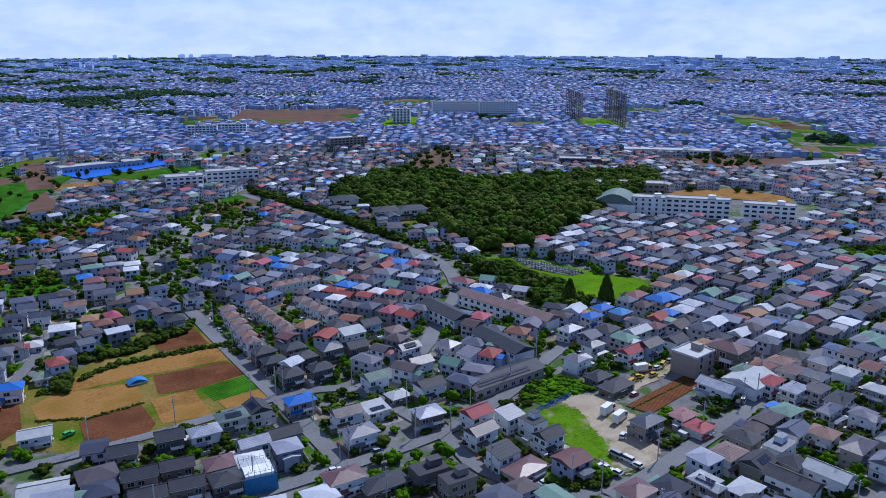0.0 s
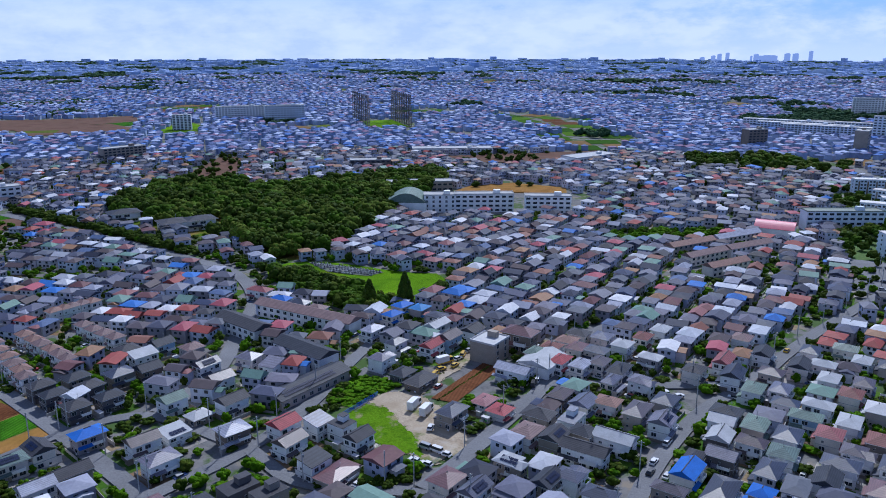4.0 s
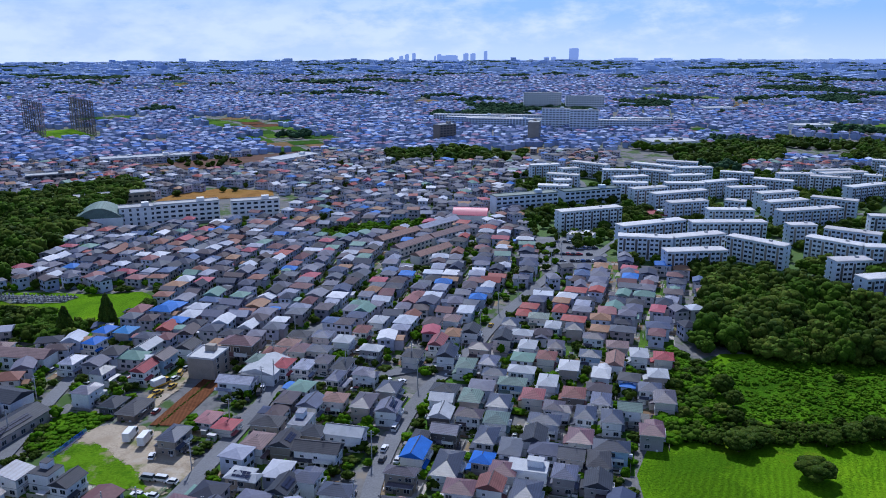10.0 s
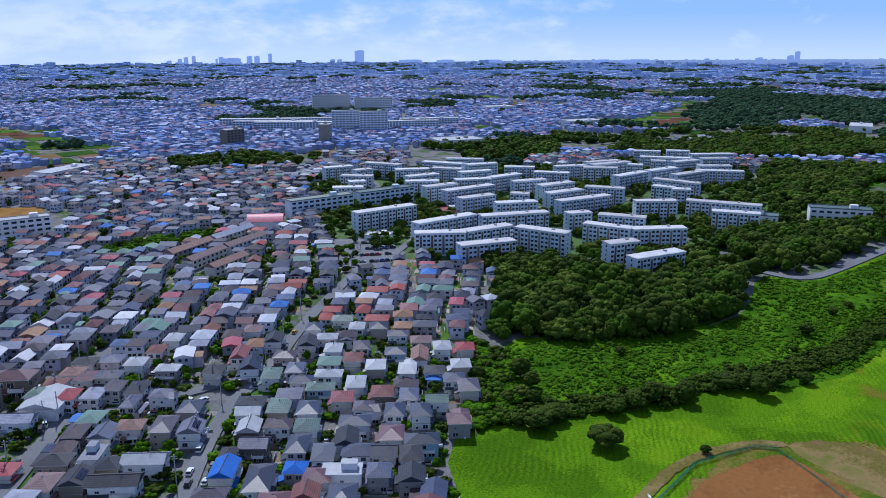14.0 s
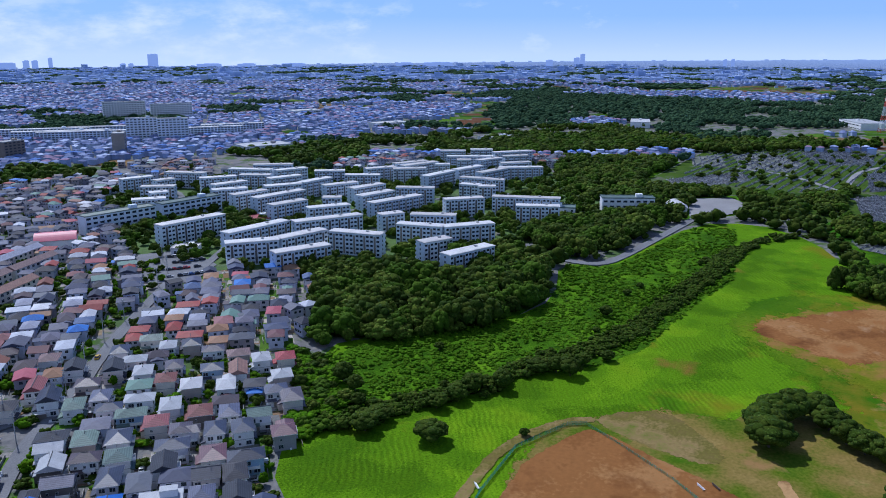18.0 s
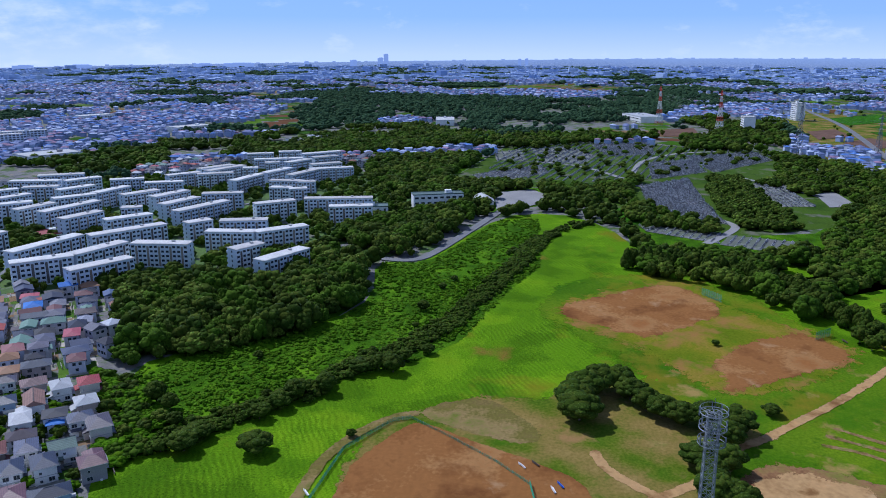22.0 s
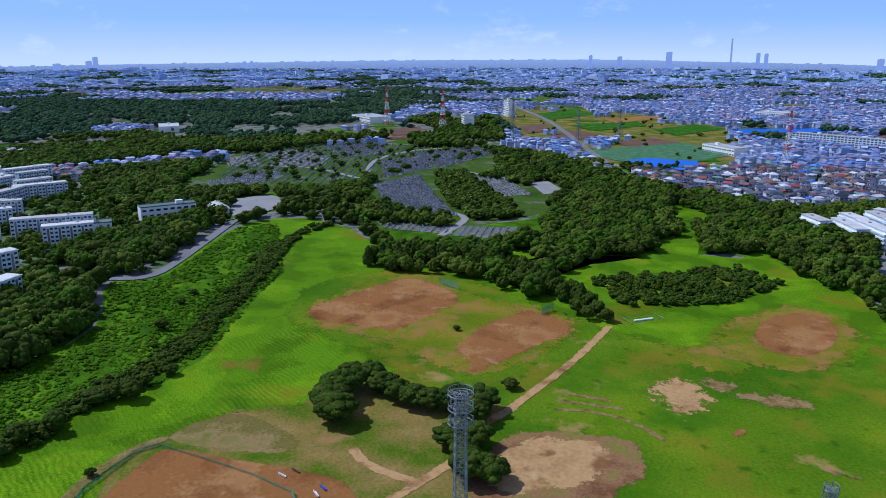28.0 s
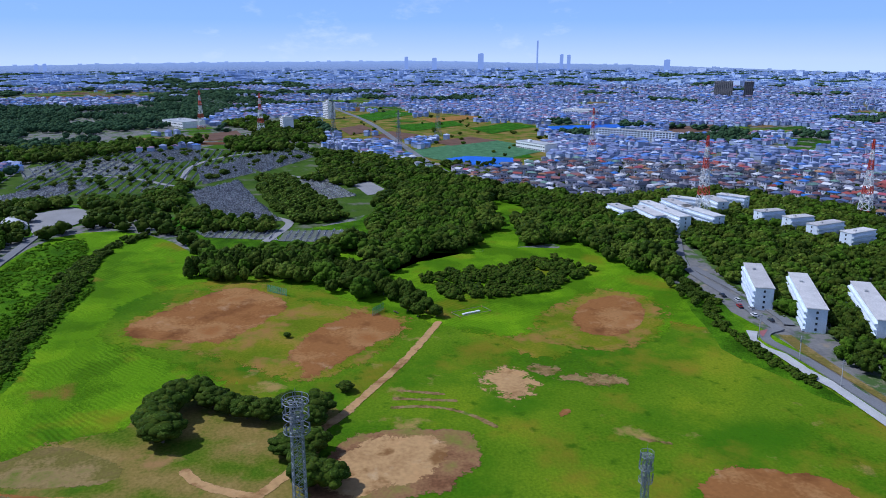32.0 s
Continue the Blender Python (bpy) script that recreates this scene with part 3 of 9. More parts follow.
def region(name, pts, z, mat, label, category="ground", kind="structure"):
    """A flat sheet of ground on the outline, with its own edge."""
    bm = bmesh.new()
    f = bm.faces.new([bm.verts.new((x, y, z)) for x, y in pts])
    if f.normal.z < 0 or sum(a[0] * b[1] - b[0] * a[1] for a, b in zip(pts, pts[1:] + pts[:1])) < 0:
        f.normal_flip()
    bmesh.ops.triangulate(bm, faces=[f])
    me = bpy.data.meshes.new(name)
    bm.to_mesh(me)
    bm.free()
    me.materials.append(M[mat])
    return tagged(new(name, me), label, category, kind=kind)


def soft_mat(key):
    """The same surface, worn away raggedly where the edge value falls."""
    name = key + "_soft"
    if name in M:
        return name
    m = M[name] = M[key].copy()
    n, l = m.node_tree.nodes, m.node_tree.links
    edge, geo, rag = n.new("ShaderNodeAttribute"), n.new("ShaderNodeNewGeometry"), n.new("ShaderNodeTexNoise")
    edge.attribute_name = "edge"
    rag.inputs["Scale"].default_value, rag.inputs["Detail"].default_value, rag.inputs["Roughness"].default_value = 0.16, 9, 0.78
    lift, add, cut = n.new("ShaderNodeMath"), n.new("ShaderNodeMath"), n.new("ShaderNodeMapRange")
    lift.operation, lift.inputs[1].default_value, lift.inputs[2].default_value = "MULTIPLY_ADD", 4.2, -2.1
    add.operation = "ADD"
    cut.inputs["From Min"].default_value, cut.inputs["From Max"].default_value = -0.03, 0.03
    for a, b in ((geo.outputs["Position"], rag.inputs["Vector"]), (rag.outputs[0], lift.inputs[0]), (lift.outputs[0], add.inputs[0]), (edge.outputs["Fac"], add.inputs[1]), (add.outputs[0], cut.inputs["Value"]), (cut.outputs[0], n["Principled BSDF"].inputs["Alpha"])):
        l.new(a, b)
    return name


def soft_patch(name, pts, z, mat, label, category="ground", blur=4.0, width=0.0, cell=2.0):
    """A patch of ground whose edge thins out over blur metres; with a width, a strip along an open line."""
    p = np.array(pts, float)
    reach = width / 2 + blur
    gx = np.arange(p[:, 0].min() - reach, p[:, 0].max() + reach + cell, cell)
    gy = np.arange(p[:, 1].min() - reach, p[:, 1].max() + reach + cell, cell)
    X, Y = np.meshgrid(gx, gy, indexing="ij")
    far = np.full(X.shape, 1e9)
    ring = p if width else np.concatenate([p, p[:1]])
    for (ax, ay), (bx, by) in zip(ring, ring[1:]):
        L2 = max((bx - ax) ** 2 + (by - ay) ** 2, 1e-9)
        u = np.clip(((X - ax) * (bx - ax) + (Y - ay) * (by - ay)) / L2, 0, 1)
        far = np.minimum(far, np.hypot(X - ax - u * (bx - ax), Y - ay - u * (by - ay)))
    edge = width / 2 - far if width else np.where(inside([tuple(q) for q in pts], X, Y), far, -far)
    edge = np.clip(edge / blur, -1.0, 1.6)
    nx, ny = X.shape
    i, j = np.meshgrid(np.arange(nx - 1), np.arange(ny - 1), indexing="ij")
    k = (i * ny + j).ravel()
    f = np.stack([k, k + ny, k + ny + 1, k + 1], 1)
    f = f[edge.ravel()[f].max(1) > -0.99]
    used, back = np.unique(f, return_inverse=True)
    v = np.stack([X.ravel(), Y.ravel(), np.full(X.size, z)], 1)[used]
    ob = bulk(name, v, back.reshape(-1, 4), [soft_mat(mat)], None, label, category, "structure")
    ob.data.attributes.new("edge", "FLOAT", "POINT").data.foreach_set("value", edge.ravel()[used].astype(np.float32))
    return ob


def ribbon(name, pts, width, z, mat, label, category="road", kind="structure", kerb=0.0):
    """A strip along a line, with real edges of the height kerb."""
    n = len(pts)
    b = Build()
    rows = []
    for k, (x, y) in enumerate(pts):
        ax, ay = pts[max(0, k - 1)]
        bx, by = pts[min(n - 1, k + 1)]
        L = math.hypot(bx - ax, by - ay)
        nx, ny = -(by - ay) / L * width / 2, (bx - ax) / L * width / 2
        rows.append(((x + nx, y + ny), (x - nx, y - ny)))
    for (l0, r0), (l1, r1) in zip(rows, rows[1:]):
        b.face([(*r0, z), (*r1, z), (*l1, z), (*l0, z)])
        if kerb:
            b.face([(*l0, z - kerb), (*l0, z), (*l1, z), (*l1, z - kerb)])
            b.face([(*r0, z), (*r0, z - kerb), (*r1, z - kerb), (*r1, z)])
    return tagged(new(name, b.mesh(name, [mat])), label, category, kind=kind)


def bend(pts, rounds=2):
    """Rounds a line and keeps its ends."""
    for _ in range(rounds):
        out = [pts[0]]
        for (ax, ay), (bx, by) in zip(pts, pts[1:]):
            out += [(0.75 * ax + 0.25 * bx, 0.75 * ay + 0.25 * by), (0.25 * ax + 0.75 * bx, 0.25 * ay + 0.75 * by)]
        pts = out + [pts[-1]]
    return pts


# ---- land ----
bm = bmesh.new()
bmesh.ops.create_circle(bm, cap_ends=True, segments=180, radius=4950)
me = bpy.data.meshes.new("ground")
bm.to_mesh(me)
me.materials.append(M["ground"])
tagged(new("ground", me), "flat built-up ground of grey-brown earth, paving and gardens", "ground", kind="structure")

# outlines kept free of houses
MEADOW = [(262, 178), (300, 150), (330, 112), (372, 104), (436, 118), (440, 90), (490, 80), (575, 58), (600, 20), (560, -20), (480, -40), (430, -70), (400, -140), (440, -175), (440, -255),
          (380, -275), (330, -275), (258, -266), (182, -246), (60, -200), (60, 60), (150, 108), (178, 140), (212, 142)]
GROVE = [(-92, 628), (-44, 722), (32, 672), (110, 693), (193, 722), (183, 652), (113, 554), (49, 448), (22, 448), (-2, 503), (-77, 564)]
STRIP = [(34, 446), (57, 435), (87, 407), (112, 396), (98, 362), (82, 356), (74, 350), (57, 342), (33, 372), (10, 428)]
SCHOOL = [(108, 570), (140, 535), (240, 508), (286, 575), (265, 622), (175, 632)]
FIELDS = [(-165, 245), (-160, 262), (-143, 275), (-132, 322), (-112, 332), (-92, 312), (-80, 292), (-58, 257), (-76, 238), (-92, 226), (-112, 216), (-140, 220)]
DANCHI = [(340, 300), (352, 240), (372, 150), (420, 140), (470, 150), (520, 148), (600, 95), (660, 165), (760, 215), (840, 270), (830, 350), (700, 390), (640, 480), (540, 530), (480, 540), (420, 450), (372, 400), (350, 370)]
WOOD_A = [(276, 189), (310, 209), (338, 223), (356, 262), (368, 230), (378, 148), (410, 176), (441, 160), (408, 119), (365, 106), (307, 118), (284, 150)]
WOOD_B = [(462, 160), (452, 132), (446, 108), (490, 94), (575, 74), (600, 92), (540, 130), (510, 158)]
LOT = [(27, 246), (44, 281), (60, 268), (76, 279), (95, 294), (104, 270), (72, 240), (68, 214), (60, 205), (38, 216)]
CEMETERY = [(722, 127), (996, 97), (1061, -61), (998, -249), (714, -309), (592, -195), (543, -115), (556, -34), (702, 1)]
WOOD_C = [(590, 60), (640, 20), (700, 0), (720, 127), (900, 110), (860, 230), (760, 215), (660, 165), (602, 95)]
WOOD_D = [(430, -40), (560, -30), (545, -115), (560, -160), (634, -203), (712, -282), (640, -320), (520, -370), (430, -350), (350, -300), (335, -280), (375, -262), (440, -258), (440, -175), (400, -140), (372, -105), (415, -80)]
FLATS_R = [(240, -300), (260, -285), (320, -302), (430, -350), (560, -365), (560, -490), (430, -540), (300, -440), (230, -350)]

GAPS = [[(405, -125), (438, -172), (416, -170), (366, -147), (360, -125)], [(478, -217), (495, -256), (449, -240), (392, -198), (415, -202)], [(423, -250), (445, -276), (401, -270), (345, -262), (350, -215)], [(595, -286), (556, -300), (528, -282), (542, -264)], [(508, 27), (520, 8), (486, -26), (431, -21), (440, 20)], [(372, -228), (350, -249), (366, -264), (407, -268), (446, -274), (419, -253)], [(470, -116), (466, -136), (446, -132), (450, -112)]]
ROADSIDE = [(110, -228), (200, -246), (250, -262), (300, -262), (380, -290), (432, -345), (420, -352), (330, -318), (262, -296), (240, -300), (232, -352), (100, -340)]
region("meadow", soften(MEADOW, 1, 4), 0.06, "meadow", "bright green meadow of tall mown grass", "grass")
soft_patch("weed_thicket", soften([(258, 172), (300, 148), (330, 110), (372, 102), (436, 116), (440, 88), (490, 76), (562, 58), (575, 30), (500, 25), (441, 22), (400, 34), (331, 46), (290, 64), (268, 90), (233, 112), (200, 132), (215, 142)], 1, 5), 0.12, "weeds", "dark green weedy slope beside the mown meadow", "grass", blur=3, cell=3.0)
soft_patch("ballfield_turf", soften([(290, -30), (330, -5), (363, 22), (420, 5), (440, -40), (420, -75), (345, -115), (322, -130), (300, -140), (262, -200), (290, -245), (180, -240), (60, -190), (60, -60), (150, -20), (205, 5), (230, -5), (262, 0), (275, -20)], 1, 5), 0.14, "turf", "worn turf of the ball fields, patched with bare earth", "grass", blur=9, cell=3.0)
soft_patch("scrub_ground", soften([(190, 66), (214, 68), (238, 62), (262, 36), (264, 14), (272, 2), (286, -8), (286, -22), (266, -38), (262, -62), (243, -62), (236, -50), (214, -46), (180, -45), (140, -30), (140, 40)], 1, 2), 0.18, "scrub", "dry scrubby ground with tan grass and bare soil", blur=5, cell=1.6)
soft_patch("dry_apron", soften([(243, 53), (253, 49), (263, 33), (250, 16), (233, 8), (229, 18)], 1, 2), 0.22, "drygrass", "dry tan grass beside the fenced ball field", blur=1.6, cell=1.0)
soft_patch("infield_near", soften([(150, 64), (195, 66), (214, 65), (236, 55), (239, 51), (228, 28), (218, 8), (212, -4), (198, -8), (170, -8), (140, 0), (135, 40)], 1, 1), 0.24, "infield", "reddish-brown bare earth of a fenced ball field", "ball field", blur=1.0, cell=1.0)
soft_patch("worn_field", soften([(360, 9), (376, 8), (403, -16), (428, -45), (420, -65), (382, -77), (359, -95), (348, -115), (328, -119), (299, -93), (276, -59), (293, -45), (319, -30), (339, -8)], 1, 4), 0.21, "wornturf", "yellowish worn turf round two ball diamonds", "ball field", blur=10, cell=1.6)
soft_patch("infield_far", soften([(368, 8), (380, 0), (396, -18), (417, -41), (417, -53), (406, -60), (385, -71), (367, -64), (348, -45), (334, -32), (340, -23), (348, -9), (357, 5)], 1, 2), 0.24, "infield", "reddish-brown bare infield of a ball diamond", "ball field", blur=4, cell=1.6)

soft_patch("infield_west", soften([(281, -58), (298, -58), (310, -55), (331, -69), (345, -85), (353, -98), (345, -109), (329, -114), (319, -108), (300, -83)], 1, 2.4), 0.26, "infield", "brown bare infield worn into the turf", "ball field", blur=4.5, cell=1.6)
soft_patch("rim", soften([(214, -43), (232, -63), (232, -78), (219, -96), (206, -98), (192, -88), (186, -68), (190, -40)], 2, 4), 0.23, "damp", "dark damp rim of the sandy infield", "ball field", blur=3.5, cell=1.0)
soft_patch("bare_circle", soften([(212, -47), (228, -66), (225, -80), (215, -90), (202, -84), (194, -66), (195, -45)], 2, 5), 0.26, "palesand", "pale sandy infield with dark damp spots", "ball field", blur=3.5, cell=1.0)
soft_patch("worn_round", soften([(320, -190), (340, -220), (332, -246), (296, -240), (270, -214), (262, -180), (285, -160), (306, -170)], 2, 4), 0.17, "wornturf", "yellowish worn turf round the bare patch", "ball field", blur=11, cell=1.6)
soft_patch("bare_round", soften([(311, -194), (330, -218), (326, -240), (299, -231), (280, -211), (277, -189), (297, -186)], 2, 3), 0.24, "infield", "round patch of bare brown earth in the turf", "ball field", blur=2.2, cell=1.6)
soft_patch("bare_edge", soften([(158, -145), (164, -150), (168, -163), (166, -172), (158, -178), (148, -190), (120, -180), (120, -150)], 2, 2), 0.24, "infield", "bare brown earth of another infield", "ball field", blur=3, cell=1.6)
soft_patch("field_track", bend([(150, 75), (188, 76.5), (217, 75), (240, 63), (245, 54)]), 0.33, "drygrass", "pale worn track outside the ball field fence", "path", blur=0.9, width=4.0, cell=0.7)
soft_patch("dirt_path", bend([(186, 6), (198, -18), (206, -26), (216, -39), (228, -48), (237, -50), (246, -62), (259, -74), (283, -97), (305, -115), (324, -130)]), 0.3, "palesand", "sandy footpath worn across the turf", "path", blur=0.9, width=3.6, cell=0.7)
soft_patch("dirt_path", bend([(228, -8), (219, -11), (210, -20), (206, -26)]), 0.315, "palesand", "sandy footpath through the scrub", "path", blur=0.9, width=3.4, cell=0.7)
for k, pts in enumerate(([(259, -88), (250, -102)], [(253, -84), (243, -104)], [(246, -81), (243, -93), (233, -104), (219, -109)], [(193, -150), (187, -156)])):
    soft_patch("worn_track", bend(pts), 0.2 + 0.01 * k, "bareturf", "bare worn track in the turf", "path", blur=0.9, width=2.0, cell=0.7)
for k, (pts, mat_, fade) in enumerate((
        ([(260, -120), (264, -131), (259, -142), (244, -138), (234, -129), (236, -123), (248, -121)], "palesand", 10.0),
        ([(263, -144), (259, -151), (253, -156), (250, -148), (255, -142)], "bareturf", 5.0),
        ([(249, -147), (245, -163), (237, -175), (231, -170), (240, -152)], "bareturf", 6.0),
        ([(222, -135), (223, -141), (218, -139), (216, -133)], "infield", 2.0),
        ([(295, -148), (297, -163), (287, -172), (267, -169), (265, -154), (278, -146)], "wornturf", 8.0))):
    soft_patch("bare_patch", soften(pts, 1, 2), 0.2 + 0.006 * k, mat_, "sandy patch worn in the turf", blur=fade, cell=1.2)
region("bank_weeds", soften([(335, -276), (303, -280), (262, -258), (247, -249), (230, -244), (205, -240), (180, -236), (195, -230), (215, -231), (240, -228), (262, -238), (300, -256)], 1, 3), 0.16, "weeds", "weedy green bank below the road", "grass")
region("wood_floor", WOOD_D, 0.03, "weeds", "green undergrowth on the floor of the wood", "grass")
region("wood_floor", WOOD_C, 0.03, "weeds", "green undergrowth on the floor of the wood", "grass")
region("wood_floor", WOOD_A, 0.03, "weeds", "green undergrowth on the floor of the wood", "grass")
region("estate_lawn", DANCHI, 0.02, "estate", "patchy lawns, paths and paving between the apartment blocks", "grass")
region("estate_lawn", FLATS_R, 0.02, "estate", "lawns and parking between the white blocks", "grass")
for k, pts in enumerate(GAPS):
    region("wood_glade", soften(pts, 1, 1.2), 0.075 + 0.006 * k, "meadow", "bright grassy glade in the wood", "grass")
region("grove_floor", GROVE, 0.06, "scrub", "shaded leaf-litter floor of a wood")
region("grave_strip", soften(STRIP, 1, 1), 0.08, "meadow", "bright lawn of a small graveyard", "grass")
plot_z = 0.15
soft_patch("field_margin", FIELDS, 0.12, "scrub", "grassy margins and bare earth round the farm fields", "field", 3.0, cell=1.5)
PLOTS = []
for nm, pts, mt, lb in (
        ("tilled_field", [(-129, 319), (-110, 326), (-98, 308), (-115, 297)], "tilled", "dark brown tilled vegetable field"),
        ("dry_field", [(-143, 269), (-105, 297), (-90, 303), (-85, 291), (-114, 275), (-139, 258)], "drysoil", "tan dry field with short stubble"),
        ("dry_field", [(-143, 249), (-141, 257), (-115, 269), (-106, 254), (-123, 239), (-136, 239)], "drysoil", "tan fallow field beside a hedge"),
        ("tilled_field", [(-111, 275), (-86, 289), (-75, 276), (-90, 264), (-104, 259)], "tilled", "reddish brown tilled field"),
        ("green_field", [(-89, 264), (-75, 275), (-67, 264), (-81, 253)], "crop", "bright green rows of a leafy crop"),
        ("dry_field", [(-104, 254), (-91, 263), (-78, 243), (-93, 236)], "drysoil", "tan bare field ready for planting"),
        ("tilled_field", [(-122, 236), (-105, 250), (-95, 236), (-96, 227), (-112, 219)], "tilled", "dark brown freshly tilled field"),
        ("tilled_field", [(-157, 249), (-149, 251), (-139, 233), (-142, 222), (-165, 222)], "tilled", "brown tilled field with weeds"),
        ("dry_field", [(-80, 253), (-66, 263), (-61, 254), (-75, 247)], "drysoil", "small tan field corner by the road"),
        ("gravel_lot", [(42, 258), (58, 259), (66, 240), (70, 214), (50, 203), (47, 212), (41, 234)], "gravel", "pale gravel parking lot with tyre tracks"),
        ("lot_lawn", [(30, 243), (45, 254), (50, 231), (53, 210), (40, 218)], "lotgrass", "rough grass beside the gravel lot"),
        ("tilled_field", [(63, 250), (95, 278), (100, 271), (70, 244)], "tilled", "long brown vegetable plot with a green row"),
        ("work_yard", [(58, 262), (76, 276), (93, 291), (96, 287), (69, 260), (59, 253)], "gravel", "bare earth yard for work machines"),
        ("lot_lawn", [(29, 262), (44, 279), (57, 263), (45, 256), (32, 248)], "weeds", "overgrown green lot"),
        ("tilled_field", [(-317, 545), (-304, 557), (-342, 636), (-305, 605), (-291, 570), (-297, 545), (-303, 525)], "tilled", "reddish brown tilled field beside crop beds"),
        ("tilled_field", [(-420, 769), (-408, 778), (-328, 636), (-282, 557), (-300, 554), (-362, 670)], "tilled", "long reddish brown tilled field"),
        ("green_field", [(-360, 624), (-342, 636), (-321, 594), (-308, 564), (-322, 554)], "cabbage", "blue-green rows of a leafy crop"),
        ("tilled_field", [(-404, 704), (-386, 708), (-363, 667), (-378, 656)], "tilled", "brown tilled field strip"),
        ("green_field", [(-439, 769), (-427, 778), (-391, 712), (-404, 704)], "crop", "green crop field"),
        ("green_field", [(-304, 708), (-301, 733), (-247, 778), (-229, 750), (-228, 739), (-290, 680)], "crop", "long dark green crop field behind the sheeting"),
        ("dry_field", [(-338, 667), (-299, 693), (-289, 678), (-324, 644)], "drysoil", "tan dry field strip"),
        ("tilled_field", [(-183, 577), (-169, 602), (-148, 613), (-137, 591), (-150, 570), (-172, 554)], "tilled", "brown field between the houses and the avenue"),
        ("green_field", [(-177, 613), (-161, 628), (-154, 613), (-170, 595)], "crop", "narrow green crop strip"),
        ("car_park", [(-195, 539), (-172, 551), (-151, 506), (-147, 483), (-173, 495)], "asphalt_pale", "grey parking yard among the houses"),
        ("tilled_field", [(-331, 1208), (-352, 1387), (-245, 1387), (-148, 1417), (-135, 1318), (-246, 1255)], "tilled", "wide brown fields far out in the suburb"),
        ("green_field", [(-234, 1255), (-135, 1318), (-138, 1255), (-214, 1208)], "crop", "wide green field far out in the suburb"),
        ("green_field", [(-94, 1155), (-78, 1267), (-42, 1267), (-35, 1155), (-70, 1130)], "meadow", "round green lot among the houses"),
        ("tilled_field", [(-52, 739), (-31, 810), (-1, 895), (-1, 797), (-1, 718)], "tilled", "reddish fields beside the grove"),
        ("green_field", [(-228, 383), (-223, 396), (-201, 396), (-193, 371), (-210, 364), (-218, 364)], "crop", "vegetable plots with green rows"),
        ("dry_field", [(-278, 483), (-257, 506), (-233, 533), (-227, 518), (-248, 490), (-269, 466)], "drysoil", "tan dry strip of a garden field"),
        ("green_field", [(-260, 533), (-235, 564), (-227, 549), (-251, 518)], "meadow", "grassy strip beside a hedge"),
        ("school_yard", [(175, 621), (211, 615), (247, 600), (263, 576), (280, 615), (243, 652), (203, 648)], "drysoil", "sandy school playground"),
        ("green_field", [(-383, 665), (-340, 720), (-330, 640), (-307, 528), (-360, 560)], "crop", "green vegetable fields"),
        ("tilled_field", [(-427, 782), (-405, 790), (-330, 660), (-345, 640)], "tilled", "reddish brown tilled field"),
        ("tilled_field", [(-297, 1242), (-170, 1288), (-124, 1200), (-250, 1145)], "tilled", "wide brown tilled fields"),
        ("tilled_field", [(-50, 722), (-9, 892), (16, 869), (3, 754)], "tilled", "brown tilled field behind the wood"),
        ("tilled_field", [(224, 828), (408, 822), (422, 783), (262, 767)], "tilled", "long strip of brown field among houses"),
        ("car_park", [(673, 75), (693, 44), (655, 19), (596, 53), (602, 66)], "asphalt_pale", "grey asphalt car park with white bays"),
        ("green_field", [(928, -321), (963, -421), (908, -477), (820, -450), (842, -353)], "crop", "dark green crop field"),
        ("green_field", [(931, -319), (1013, -489), (878, -509), (830, -427), (821, -346)], "cabbage", "wide dark green field of a leafy crop"),
        ("tilled_field", [(1020, -396), (1059, -474), (997, -490), (966, -407)], "tilled_far", "brown tilled field beside the green one"),
        ("tilled_field", [(1114, -339), (1182, -392), (1117, -417), (1051, -357)], "tilled_far", "brown tilled field beside the road"),
        ("green_field", [(1262, -419), (1322, -558), (1233, -543), (1168, -425)], "crop", "green crop strip among the fields"),
        ("green_field", [(1487, -419), (1599, -531), (1491, -555), (1366, -421)], "crop", "pale green field beside the road"),
        ("tilled_field", [(1257, -329), (1300, -380), (1198, -376), (1148, -318)], "tilled_far", "brown field at the end of the road"),
        ("green_field", [(1176, -526), (1243, -632), (1169, -646), (1083, -522)], "crop", "green field beside the sheeting"),
        ("tilled_field", [(1070, -838), (1080, -947), (985, -850), (985, -783)], "tilled_far", "brown field among the houses"),
        ("tilled_field", [(1235, -105), (1282, -170), (1169, -164), (1151, -113)], "tilled_far", "brown plot above the graves"),
        ("dry_field", [(1366, -514), (1418, -622), (1366, -646), (1292, -512)], "drysoil", "tan dry field strip"),
        ("blue_sheeting", [(850, -350), (862, -382), (826, -428), (790, -410), (772, -360)], "tarp", "bright blue sheeting spread over a field"),
        ("blue_sheeting", [(1106, -623), (1088, -817), (1143, -835), (1160, -664)], "tarp", "bright blue sheeting over a distant field"),
        ("blue_sheeting", [(-364, 728), (-324, 698), (-276, 782), (-293, 816)], "tarp", "bright blue roofing over greenhouses"),
):
    plot_z += 0.013
    PLOTS.append(pts)
    if mt == "tilled" and math.hypot(*pts[0]) > 560:
        mt = "tilled_far"
    if mt in ("gravel", "meadow", "weeds", "lotgrass"):
        soft_patch(nm, soften(pts, 1, 2.0), plot_z, mt, lb, "field", 2.8, cell=1.0)
    else:
        region(nm, soften(pts, 0, 2.2), plot_z, mt, lb, "field")

